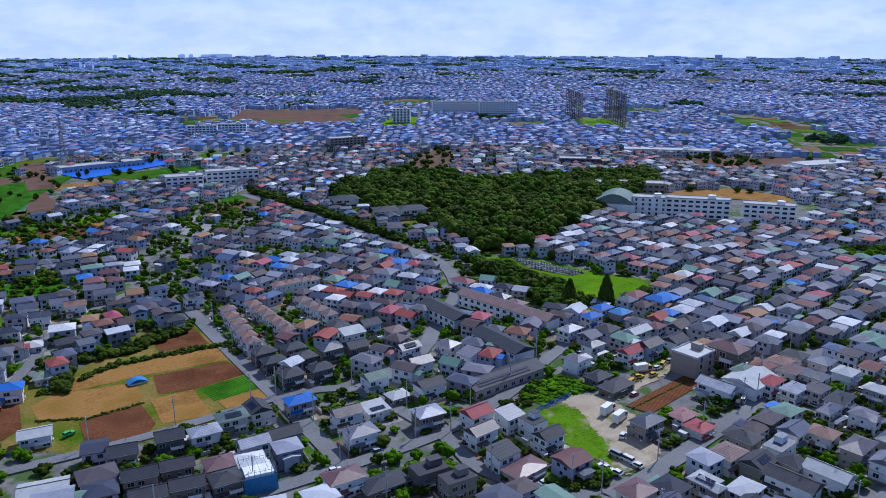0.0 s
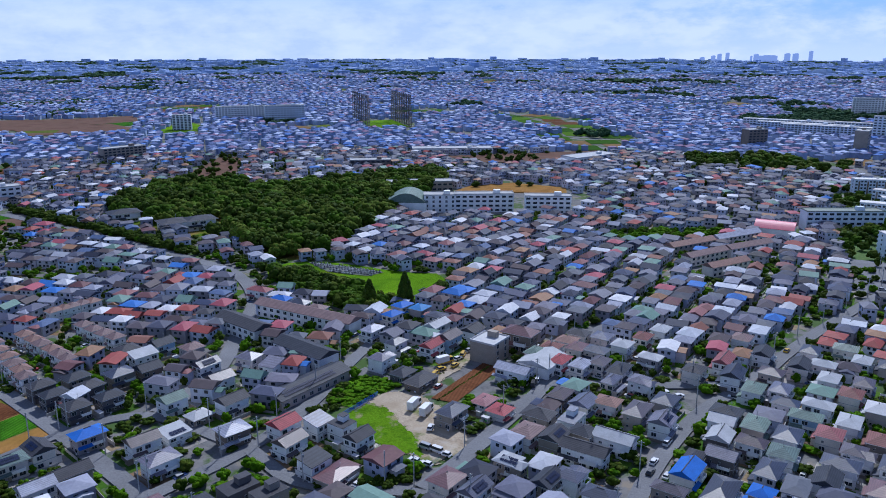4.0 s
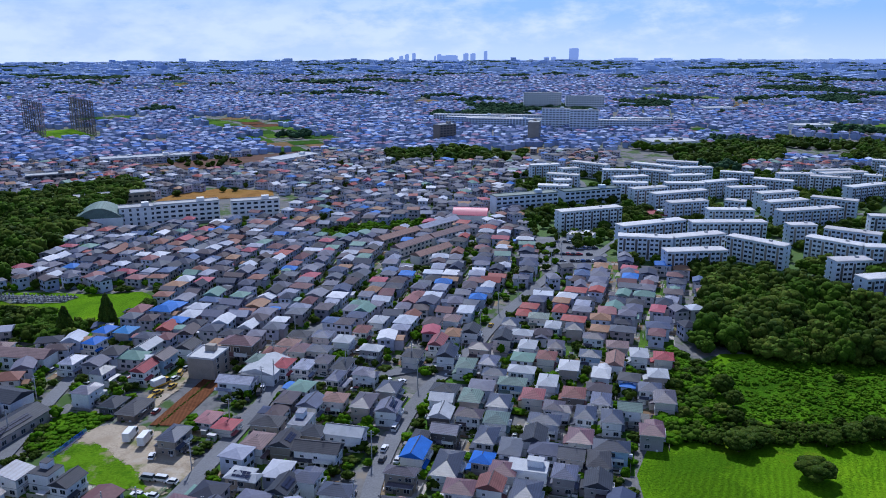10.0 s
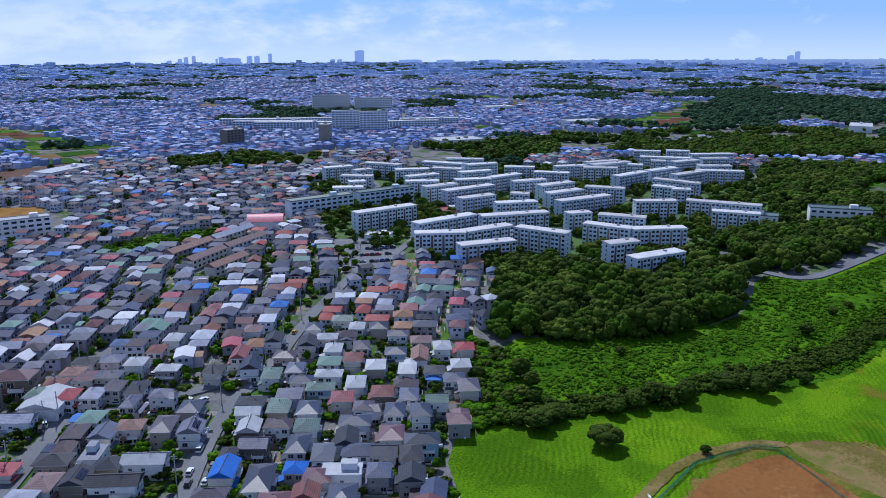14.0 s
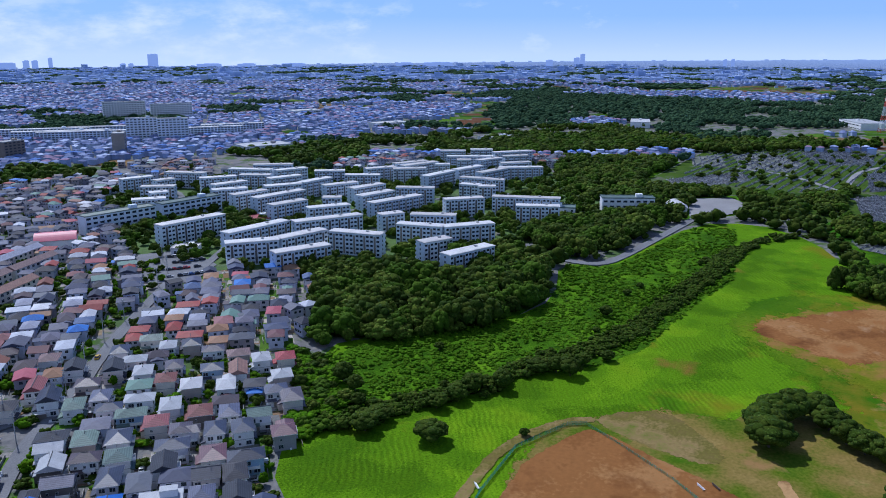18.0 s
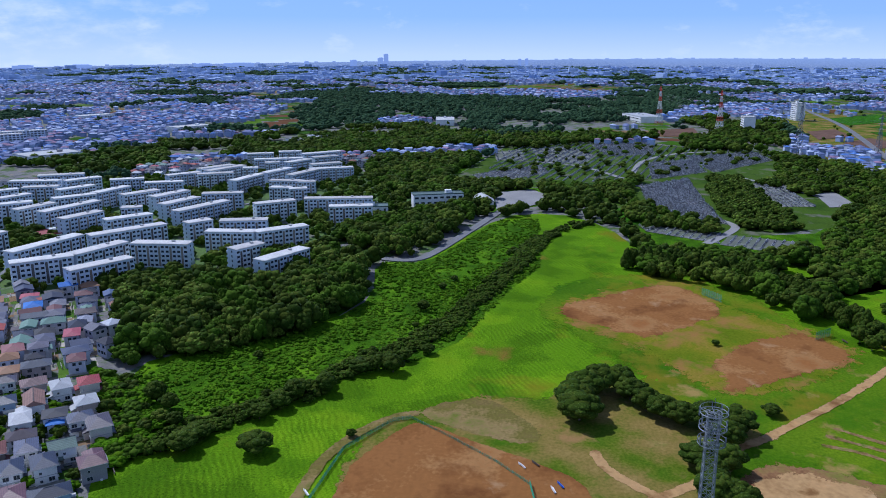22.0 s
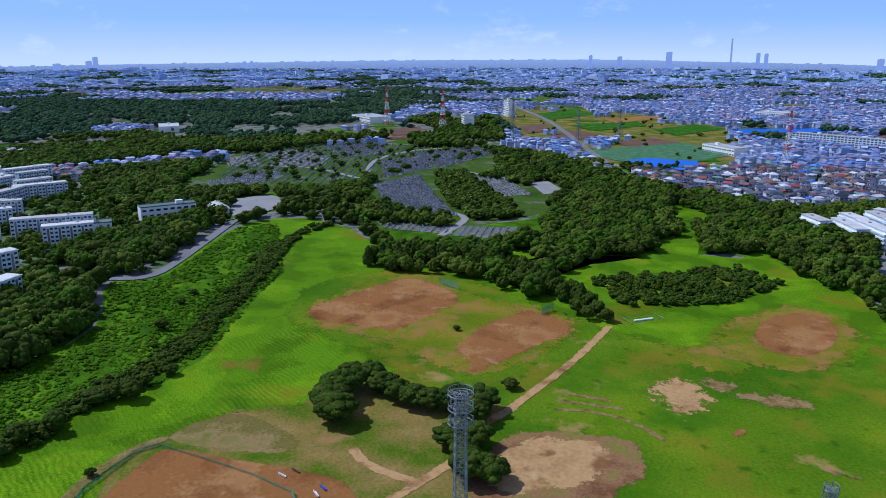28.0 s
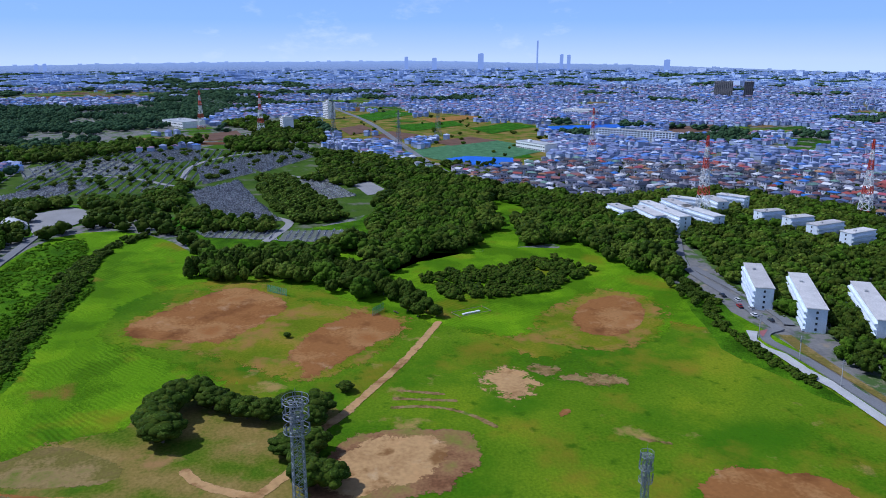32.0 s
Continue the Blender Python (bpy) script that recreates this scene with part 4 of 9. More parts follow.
ROADS = [
    ([(-120, 349), (-90, 302), (-59, 256), (-31, 212), (-21, 194), (-5, 165)], 6), ([(-59, 256), (-46, 263), (-30, 263), (0, 229)], 5),
    ([(-75, 180), (-50, 196), (-28, 210), (0, 229), (24, 258), (40, 289), (66, 325)], 5.5), ([(-240, 240), (-162, 263), (-160, 274), (-172, 326), (-150, 400)], 4.5),
    ([(-180, 178), (-126, 208), (-93, 229), (-84, 236), (-59, 256)], 4.5), ([(47, 193), (63, 206), (84, 226), (110, 250), (130, 282), (160, 300)], 6),
    ([(0, 229), (13, 202), (47, 193), (60, 170)], 5), ([(80, 140), (100, 169), (123, 192), (154, 217), (183, 229)], 5.5),
    ([(110, 250), (150, 236), (183, 229), (224, 257), (296, 295), (322, 308), (350, 340)], 5.5),
    ([(-164, 628), (-91, 545), (-71, 519), (-22, 460), (0, 430), (9, 380), (0, 340), (-10, 290), (-30, 263)], 7), ([(470, 152), (455, 136), (442, 118), (440, 95), (470, 86), (520, 76), (581, 64), (610, 58)], 6),
    ([(255, -271), (262, -273), (282, -280), (302, -286), (332, -293), (363, -302), (430, -352)], 5), ([(120, -226), (170, -241), (207, -250), (218, -253), (232, -255), (244, -255), (251, -258), (255, -263), (256, -272)], 4.5), ([(342, 305), (400, 330), (470, 330), (540, 300), (600, 260), (650, 200)], 5),
    ([(470, 440), (520, 480), (600, 640)], 9), ([(258, -280), (264, -284), (286, -291), (311, -297), (341, -302), (356, -305)], 5), ([(2208, -484), (1639, -431), (1381, -415), (1065, -361), (861, -324), (730, -308)], 9),
]
for k, (pts, wide) in enumerate(ROADS):
    ribbon("road", bend(pts), wide, 0.5 + 0.015 * k, "asphalt", "grey asphalt street between the houses", kerb=0.5)


def near_road(x, y, gap):
    """Whether places lie within gap of a road's edge."""
    hit = np.zeros(np.shape(x), bool)
    for pts, wide in ROADS:
        for (ax, ay), (bx, by) in zip(pts, pts[1:]):
            L2 = (bx - ax) ** 2 + (by - ay) ** 2
            u = np.clip(((x - ax) * (bx - ax) + (y - ay) * (by - ay)) / L2, 0, 1)
            hit |= np.hypot(x - ax - u * (bx - ax), y - ay - u * (by - ay)) < wide / 2 + gap
    return hit


def soft_noise(x, y, scale, seed=0):
    """Smooth noise for many places at once, about 0 to 1."""
    rng = np.random.RandomState(seed)
    grid = rng.rand(97, 97)
    u, v = x / scale + 500, y / scale + 500
    i, j = np.floor(u).astype(int), np.floor(v).astype(int)
    a, b = u - i, v - j
    a, b = a * a * (3 - 2 * a), b * b * (3 - 2 * b)
    g = lambda p, q: grid[p % 97, q % 97]
    return g(i, j) * (1 - a) * (1 - b) + g(i + 1, j) * a * (1 - b) + g(i, j + 1) * (1 - a) * b + g(i + 1, j + 1) * a * b


RANGE = [(185, 1110), (265, 1100), (285, 1235), (205, 1250)]
FARM = [(1667, -364), (1719, -504), (1414, -632), (1187, -658), (920, -537), (766, -433), (765, -323), (846, -260), (1155, -302)]
WOOD_E = [[(882, 368), (1005, 376), (1060, 310), (1122, 251), (1127, 160), (1128, 83), (1033, 91), (984, 139), (907, 225), (852, 295)], [(984, 139), (1097, 80), (1162, -30), (1183, -113), (1122, -108), (1059, -28), (991, 64)], [(1414, -168), (1507, -261), (1401, -328), (1028, -251), (988, -195), (1013, -123)]]
NO_HOUSE = [*WOOD_E, [(256, 166), (300, 146), (334, 110), (340, 165), (306, 204), (274, 186)], [(353, 91), (385, 91), (385, 123), (353, 123)], [(545, -180), (595, -180), (595, -130), (545, -130)], RANGE, MEADOW, GROVE, STRIP, SCHOOL, FIELDS, DANCHI, WOOD_A, WOOD_B, LOT, CEMETERY, WOOD_C, WOOD_D, FLATS_R, ROADSIDE, [(344, 364), (374, 342), (352, 298), (314, 286), (300, 314)], [(380, 95), (418, 95), (418, 133), (380, 127)], [(249, 170), (270, 170), (270, 191), (249, 191)], [(330, 402), (366, 420), (352, 442), (322, 420)], [(439, 689), (563, 606), (622, 671), (490, 757)], [(605, 518), (764, 436), (907, 521), (735, 623)], [(226, 438), (275, 420), (305, 424), (319, 442), (271, 456), (238, 460)], [(816, 475), (859, 310), (1024, 175), (1270, 216), (1208, 327), (1040, 472), (996, 576)], [(1042, 148), (1273, -58), (1625, -190), (2155, -128), (1700, 165), (1369, 232)]]


def open_land(x, y):
    """Where the wider land is wood or field, not houses: 0 houses, 1 wood, 2 field."""
    r = np.hypot(x, y)
    turn = np.degrees(np.arctan2(x, y))
    n1 = soft_noise(x, y, 210, 1) * 0.65 + soft_noise(x, y, 80, 2) * 0.35
    rural = np.clip(np.exp(-((turn - 80) / 26) ** 2) * 1.2 - np.clip((r - 1900) / 2200, 0, 0.7), 0, 1)
    rural = np.maximum(rural, np.exp(-((turn + 22) / 12) ** 2) * 0.3 * (r > 420))
    wood = (n1 > 0.73 - 0.22 * rural) & (r > 420)
    n2 = soft_noise(x + 900, y, 170, 4) * 0.7 + soft_noise(x, y, 60, 5) * 0.3
    field = (n2 > 0.78 - 0.2 * rural) & ~wood & (r > 520)
    wood &= ~((turn > -12) & (turn < 54) & (r < 1000)) & ~((turn < -8) & (r < 1300))
    return wood * 1 + field * 2


def hides(x, y, high, outlines):
    """Whether something of this height stands on an open plot, or would cover it from the camera's height over the origin: open plots were seen free from there."""
    bad = np.zeros(np.shape(x), bool)
    for pts in outlines:
        for u in (0.0, 0.35, 0.7):
            k = 1 + u * (H / (H - high) - 1)
            bad |= inside(pts, x * k, y * k)
    return bad


# ---- apartment blocks ----
def window_mesh(w, h):
    b = Build()
    b.box(0, 0.0, 0, w, 0.1, h, 1)
    b.box(-w * 0.24, -0.05, 0.07, w * 0.42, 0.06, h - 0.14, 0)
    b.box(w * 0.24, -0.05, 0.07, w * 0.42, 0.06, h - 0.14, 0)
    return b.mesh("window", ["glass", "alu"])


WIN = {"wide": window_mesh(1.9, 1.5), "tall": window_mesh(1.6, 1.9), "small": window_mesh(0.8, 0.9), "flat": window_mesh(1.7, 1.3)}
BLOCKS = {}
_b = Build()
_b.box(0, 0, 0.02, 1.25, 1.1, 0.06)
PANEL = _b.mesh("solar_panel", ["solar"])


def apartment(x, y, length, turn, single=False, floors=5, group="housing estate blocks"):
    """A five-storey housing block; x, y is the middle of its shaded long front, turn its long side."""
    bays = max(4, int(round(length / 3.4)))
    key = (bays, single, floors)
    m = pose(x, y, 0, 0, 0, turn)
    if key in BLOCKS:
        return copy_thing(BLOCKS[key], m)
    L, D, h = bays * 3.4, 8.6, floors * 2.7 + 0.5
    top = tagged(new("apartment_block"), "pale five-storey concrete apartment block with a flat roof", "apartment block", group)
    top.matrix_basis = m
    BLOCKS[key] = top
    b = Build()
    b.box(0, D / 2, 0, L, D, h)
    part("wall", b, ["block"], top)
    b = Build()
    b.box(0, D / 2, h, L + 0.7, D + 0.9, 0.35)
    b.box(0, D / 2, h + 0.35, L - 0.4, D - 0.4, 0.12)
    part("roof", b, ["blockroof"], top, "pale weathered flat roof slab")
    # dark strips stand slightly proud of the wall, painting the shade of stair shafts
    stairs = range(0, bays - 1, 2)
    if single:
        for k in stairs:
            b = Build()
            xx = -L / 2 + (k + 1) * 3.4
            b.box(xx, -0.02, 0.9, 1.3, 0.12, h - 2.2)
            part("stairwell", b, ["wall_dark"], top, "flat dark strip painted for the shade in a stair shaft")
            b = Build()
            b.box(xx, -0.55, 0, 2.0, 1.1, 2.3)
            part("porch", b, ["concrete"], top)
    else:
        b = Build()
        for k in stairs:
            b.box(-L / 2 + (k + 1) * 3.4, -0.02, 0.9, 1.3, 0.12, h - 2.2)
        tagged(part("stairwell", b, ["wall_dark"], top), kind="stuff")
    far_side = Build()
    glazing = Build()
    for fl in range(floors):
        z = 1.0 + fl * 2.7
        far_side.box(0, D + 0.6, z - 0.75, L - 0.3, 1.2, 1.1)
        for k in range(bays):
            xx = -L / 2 + (k + 0.5) * 3.4 + (0.35 if k % 2 else -0.35)
            if single:
                part("window", WIN["flat"], None, top, loc=(xx, -0.04, z))
            else:
                glazing.box(xx, -0.02, z, 1.7, 0.14, 1.25)
        for e in (-1, 1):
            glazing.box(e * L / 2, D / 2, z, 0.12, 1.0, 1.2)
    part("balcony", far_side, ["block"], top)
    tagged(part("glazing", glazing, ["glass"], top), kind="stuff")
    b = Build()
    b.box(L * 0.2, D * 0.6, h + 0.47, 1.6, 1.6, 0.9)
    part("roof_hatch", b, ["concrete"], top)
    return top


apartment(505, 515, 26, -23)
apartment(508, 486, 16, -18)
apartment(543, 499, 36, -76)
apartment(478, 468, 27, -60)
apartment(459, 447, 13, -33)
apartment(434, 434, 25, -46)
apartment(392, 354, 47, -16)
apartment(536, 453, 29, -41)
apartment(517, 424, 31, -21)
apartment(583, 457, 42, -75)
apartment(558, 432, 28, -66)
apartment(493, 406, 27, -44)
apartment(488, 381, 32, -17)
apartment(617, 455, 39, -61)
apartment(601, 421, 30, -31)
apartment(562, 400, 29, -26)
apartment(527, 378, 29, -38)
apartment(493, 356, 47, -16)
apartment(467, 330, 32, -19)
apartment(393, 302, 48, -15)
apartment(359, 282, 29, -47)
apartment(388, 265, 35, -20)
apartment(357, 245, 33, -31)
apartment(432, 275, 46, -36)
apartment(466, 296, 31, -39)
apartment(495, 313, 15, -66)
apartment(402, 239, 33, -84)
apartment(606, 384, 28, -59)
apartment(560, 366, 33, -13)
apartment(551, 337, 32, -29)
apartment(597, 345, 29, -66)
apartment(551, 311, 33, -20)
apartment(526, 289, 33, -19)
apartment(511, 264, 48, -22)
apartment(462, 243, 18, -36)
apartment(469, 217, 31, -73)
apartment(437, 212, 32, -83)
apartment(451, 182, 33, -46)
apartment(406, 184, 21, -30)
apartment(393, 157, 34, -25)
apartment(532, 219, 31, -49)
apartment(622, 248, 26, -86)
apartment(621, 228, 14, -78)
apartment(590, 240, 16, -86)
apartment(588, 223, 14, -66)
apartment(635, 284, 40, -12)
apartment(558, 274, 30, -71)
apartment(554, 179, 51, -76)
apartment(527, 161, 32, -73)
apartment(687, 339, 39, -29)
apartment(681, 326, 44, -23)
apartment(685, 306, 15, -66)
apartment(642, 349, 29, -37)
apartment(648, 323, 30, -59)
apartment(782, 337, 27, -66)
apartment(748, 303, 48, -66)
apartment(722, 299, 15, -66)
apartment(739, 276, 32, -26)
apartment(802, 274, 43, -47)
apartment(772, 260, 27, -48)
apartment(677, 273, 38, -17)
apartment(670, 246, 36, -18)
apartment(725, 244, 30, -51)
apartment(697, 230, 41, -61)
apartment(804, 312, 24, -66)
BLOCK_SPOTS = []
for o in list(scene.objects):
    if o.name.startswith("apartment_block"):
        b = [o.matrix_basis @ Vector(p) for p in ((-24, -3, 0), (24, -3, 0), (24, 12, 0), (-24, 12, 0))]
        BLOCK_SPOTS.append([(p.x, p.y) for p in b])


# ---- houses ----
HOUSES = {}


def house_template(kind, seed):
    """One dwelling about 8.6 by 7.6 m with walls, roof, windows, door and balcony."""
    rnd = random.Random(seed)
    top = tagged(new("house"), "two-storey house", "house", "suburban houses")
    w, d = ((8.6, 7.4), (9.2, 6.8), (8.0, 7.8), (8.8, 6.4))[seed]
    storeys = 1 if kind == "low" else 2
    h = 2.9 * storeys + 0.2
    b = Build()
    r = Build()
    if kind == "ell":
        b.box(-1.2, 0, 0, w - 2.4, d, h)
        b.box(w / 2 - 1.7, -1.0, 0, 3.4, d - 2.2, h - 0.1)
        r.hip(-1.2, 0, h, w - 2.4, d, 1.7, along="y", ridge=2.4, trim=2)
        r.hip(w / 2 - 2.2, -1.0, h - 0.35, 4.4, d - 2.2, 1.35, ridge=3.6, trim=2)
    elif kind == "gable":
        b.box(0, 0, 0, w, d, h)
        for e in (-1, 1):
            b.face([(e * w / 2, -d / 2, h), (e * w / 2, d / 2, h), (e * w / 2, 0, h + 2.0)][::e])
        r.hip(0, 0, h, w, d, 2.1, ridge=w + 1.2, trim=2)
    elif kind == "cube":
        b.box(0, 0, 0, w, d, h + 0.5)
        b.box(1.6, 0.6, h + 0.5, 3.4, 3.0, 2.2)
        r.box(0, 0, h + 0.5, w + 0.1, d + 0.1, 0.14)
        r.box(1.6, 0.6, h + 2.7, 3.6, 3.2, 0.14)
    elif kind == "steps":
        b.box(0, 0.9, 0, w, d - 1.8, h)
        b.box(0.5, -d / 2 + 0.9, 0, w - 1.6, 1.9, 2.9)
        r.hip(0, 0.9, h, w, d - 1.8, 1.6, ridge=3.2, trim=2)
        r.hip(0.5, -d / 2 + 0.6, 2.9, w - 1.6, 2.2, 0.5, eave=0.35, ridge=w - 3, trim=2)
    elif kind == "shed":
        b.box(0, 0, 0, w, d, h)
        k = len(r.v)
        r.solid([(-w / 2 - .4, -d / 2 - .4, h), (w / 2 + .4, -d / 2 - .4, h), (w / 2 + .4, d / 2 + .4, h + 1.6), (-w / 2 - .4, d / 2 + .4, h + 1.6),
                 (-w / 2 - .4, -d / 2 - .4, h + .2), (w / 2 + .4, -d / 2 - .4, h + .2), (w / 2 + .4, d / 2 + .4, h + 1.8), (-w / 2 - .4, d / 2 + .4, h + 1.8)], BOX)
        b.box(0, d / 2 - 0.1, h, w, 0.2, 1.5)
        for e in (-1, 1):
            b.face([(e * w / 2, -d / 2, h), (e * w / 2, d / 2, h), (e * w / 2, d / 2, h + 1.5)][::e])
    else:
        b.box(0, 0, 0, w, d, h)
        r.hip(0, 0, h, w, d, 1.9, eave=0.7, trim=2)
    if kind in ("hip", "gable", "cube", "shed"):
        e = -1 if seed % 2 else 1
        b.box(e * 1.7, d / 2 + 0.9, 0, 4.4, 1.8, 2.8)
        r.solid([(e * 1.7 - 2.5, d / 2, 2.8), (e * 1.7 + 2.5, d / 2, 2.8), (e * 1.7 + 2.5, d / 2 + 2.1, 2.75), (e * 1.7 - 2.5, d / 2 + 2.1, 2.75),
                 (e * 1.7 - 2.5, d / 2, 3.7), (e * 1.7 + 2.5, d / 2, 3.7), (e * 1.7 + 2.5, d / 2 + 2.1, 2.9), (e * 1.7 - 2.5, d / 2 + 2.1, 2.9)], BOX)
        if kind in ("hip", "gable"):
            r.solid([(-4.7, -d / 2 - 1.3, 2.75), (-0.1, -d / 2 - 1.3, 2.75), (-0.1, -d / 2, 2.85), (-4.7, -d / 2, 2.85),
                     (-4.7, -d / 2 - 1.3, 2.9), (-0.1, -d / 2 - 1.3, 2.9), (-0.1, -d / 2, 3.5), (-4.7, -d / 2, 3.5)], BOX)
        b.box(0, 0, 2.86, w + 0.08, d + 0.08, 0.2, 1)
    part("wall", b, ["wall", "concrete"], top)
    if kind not in ("cube", "shed"):
        ridge = {"ell": None, "gable": w + 1.2, "steps": 3.2}.get(kind, max(w - d, 0.6))
        if ridge:
            y0 = 0.9 if kind == "steps" else 0
            rise = {"gable": 2.1, "steps": 1.6}.get(kind, 1.9)
            r.box(0, y0, h + rise + 0.1, ridge, 0.3, 0.16, 1)
    part("roof", r, ["roof", "roof_dark", "alu"], top)
    for fl in range(storeys):
        z = 0.9 + fl * 2.9
        for k, xx in enumerate((-2.6, 0.2, 2.7)):
            if rnd.random() < 0.88:
                part("window", WIN["wide" if rnd.random() < 0.6 else "small"], None, top, loc=(xx, -d / 2 - 0.03 + (0 if kind != "steps" or fl == 0 else 1.8), z))
        for e in (-1, 1):
            for yy in (-1.6, 1.5):
                if rnd.random() < 0.76:
                    if kind == "ell" and e > 0:
                        yy = yy * 0.6 - 1.0
                    win = part("window", WIN["small" if rnd.random() < 0.6 else "wide"], None, top, loc=(e * (w / 2 + 0.03), yy + (0.9 if kind == "steps" else 0), z))
                    win.rotation_euler = (0, 0, radians(90 * e))
    if kind != "low":
        for xx, z in ((-2.4, 3.8), (2.2, 3.8), (-2.6 if seed % 2 == 0 else 2.6, 0.9)):
            part("window", WIN["wide" if rnd.random() < 0.5 else "small"], None, top, loc=(xx - (1.2 if kind == "ell" else 0), d / 2 + 0.03, z)).rotation_euler = (0, 0, math.pi)
    b = Build()
    b.box(-0.9, -d / 2 - 0.05, 0.1, 1.0, 0.12, 2.1, 0)
    door = part("door", b, ["wall_dark"], top, "dark entrance door under a small canopy")
    b = Build()
    b.box(-0.9, -d / 2 - 0.5, 2.35, 1.9, 1.1, 0.14)
    part("canopy", b, ["concrete"], door)
    if storeys == 2 and kind in ("hip", "gable", "ell"):
        b = Build()
        y0 = -d / 2 - 0.6
        b.box(1.6, y0, 2.75, 3.8, 1.2, 0.14)
        b.box(1.6, y0 - 0.56, 2.89, 3.8, 0.08, 1.0)
        for e in (-1, 1):
            b.box(1.6 + e * 1.86, y0, 2.89, 0.08, 1.1, 1.0)
        part("balcony", b, ["wall_white"], top, "white walled balcony")
    b = Build()
    for xx, yy in ((w / 2 + 0.25, 1.2), (-1.9, d / 2 + (0.3 if kind not in ("hip", "gable", "cube", "shed") else -d - 0.35)), (-w / 2 - 0.25, -1.9)):
        b.box(xx, yy, 0.15, 0.75 if abs(yy) > 2.5 else 0.32, 0.32 if abs(yy) > 2.5 else 0.75, 0.62)
    part("air_conditioner", b, ["wall_white"], top, "white outdoor air conditioner units")
    if seed % 2 == 0 and kind in ("hip", "gable", "ell", "steps"):
        b = Build()
        b.beam((1.2, 0.3, h + 1.0), (1.2, 0.3, h + 4.2), 0.035)
        for k in range(5):
            b.beam((0.85 + 0.02 * k, 0.05, h + 3.2 + 0.2 * k), (1.55 - 0.02 * k, 0.55, h + 3.2 + 0.2 * k), 0.025)
        part("roof_aerial", b, ["steel"], top)
    HOUSES[kind, seed] = [top, True]
    return top


ROOF_WORDS = {"roof": "slate grey", "roof_red": "faded red", "roof_blue": "bright blue", "roof_green": "pale green", "roof_pale": "pale grey metal", "roof_dark": "near-black", "roof_tan": "orange-tan tiled"}
WALL_WORDS = {"wall": "rendered", "wall_white": "white", "wall_dark": "dark brown", "wall_blue": "light blue"}
KIND_WORDS = {"hip": "hipped", "gable": "gabled", "ell": "stepped hipped", "cube": "flat", "steps": "two-level", "shed": "single-pitch", "low": "low hipped"}


def house(x, y, turn, kind="hip", wide=1.0, deep=1.0, roof="roof", wall="wall", solar=0, tall=1.0, seed=None):
    """A house of its own at x, y, its front turned by turn degrees."""
    seed = int(abs(x * 3 + y * 7)) % 4 if seed is None else seed
    if (kind, seed) not in HOUSES:
        house_template(kind, seed)
    entry = HOUSES[kind, seed]
    LOTS.append((x, y, turn))
    m = pose(x, y, 0.02, 0, 0, turn) @ Matrix.Diagonal((wide * 0.9, deep * 0.9, tall * 0.9, 1))
    if entry[1]:
        entry[1] = False
        entry[0].matrix_basis = m
        entry.append(1)
        top = entry[0]
        entry[0] = top
    else:
        top = copy_thing(entry[0], pose(0, 0, 0))
        top.matrix_basis = m
    for o in list(top.children):
        if o.name.startswith("solar_panel"):
            bpy.data.objects.remove(o)
    for o in top.children:
        base = o.name.split(".")[0]
        if base in ("roof", "wall"):
            s = o.material_slots[0]
            s.link = "OBJECT"
            s.material = M[roof if base == "roof" else wall]
    floors = "single-storey" if kind == "low" else "two-storey"
    tagged(top, f"{floors} {WALL_WORDS[wall]} house, {ROOF_WORDS[roof]} {KIND_WORDS[kind]} roof" + (", solar panels" if solar else ""), "house", "suburban houses")
    if solar:
        rise = {"gable": 0.49, "cube": 0.1, "shed": 0.2}.get(kind, 0.41)
        for i in range(4):
            for j in range(2):
                px, py = -2.0 + i * 1.35, -2.6 + j * 1.2
                z = {"cube": 6.95, "shed": 6.5 + (py + 4.1) * 0.2, "low": 3.35 + (py + 4.25) * 0.41}.get(kind, 6.3 + (py + 4.25) * rise)
                p = part("solar_panel", PANEL, None, top, "dark blue solar panel", (px, py, z))
                p.rotation_euler = (math.atan(rise), 0, 0)
    return top


PLACED = []
LOTS = []


house(74, 193, -51, "ell", 1.1, 1, "roof_pale", "wall_dark", 1)
house(80, 181, 39, "gable", 1.1, 1, "roof_dark", "wall_dark", 1)
house(88, 182, 40, "ell", 1.1, 1, "roof", "wall_white")
house(91, 170, -50, "hip", 1.05, 1, "roof", "wall_white")
house(85, 209, 39, "hip", 1.25, 1, "roof_tan", "wall")
house(92, 204, 41, "gable", 1.1, 1, "roof_dark", "wall_dark", 1)
house(98, 194, -48, "gable", 1.7, 1, "roof_dark", "wall_white")
house(80, 237, 39, "hip", 1, 1, "roof_red", "wall", tall=0.62)
house(83, 229, 39, "hip", 0.9, 1, "roof_red", "wall", tall=0.6)
house(93, 219, -48, "hip", 1.2, 1, "roof_dark", "wall_dark")
house(102, 213, 41, "cube", 1.15, 1, "roof", "wall")
house(102, 204, 38, "hip", 0.9, 1, "roof_dark", "wall_dark")
house(110, 198, -50, "gable", 1.5, 1, "roof_pale", "wall_white")
house(106, 231, 41, "hip", 1.1, 1, "roof", "wall_dark")
house(111, 223, 38, "gable", 1.15, 1, "roof", "wall")
house(119, 221, -48, "hip", 1, 1, "roof_tan", "wall")
house(126, 213, 41, "hip", 1.3, 1, "roof", "wall")
house(130, 204, 42, "gable", 1.1, 1, "roof", "wall_white", 1)
house(98, 256, -48, "gable", 1.7, 1, "roof", "wall_white", tall=0.95)
house(112, 269, 38, "hip", 1, 1, "roof_green", "wall")
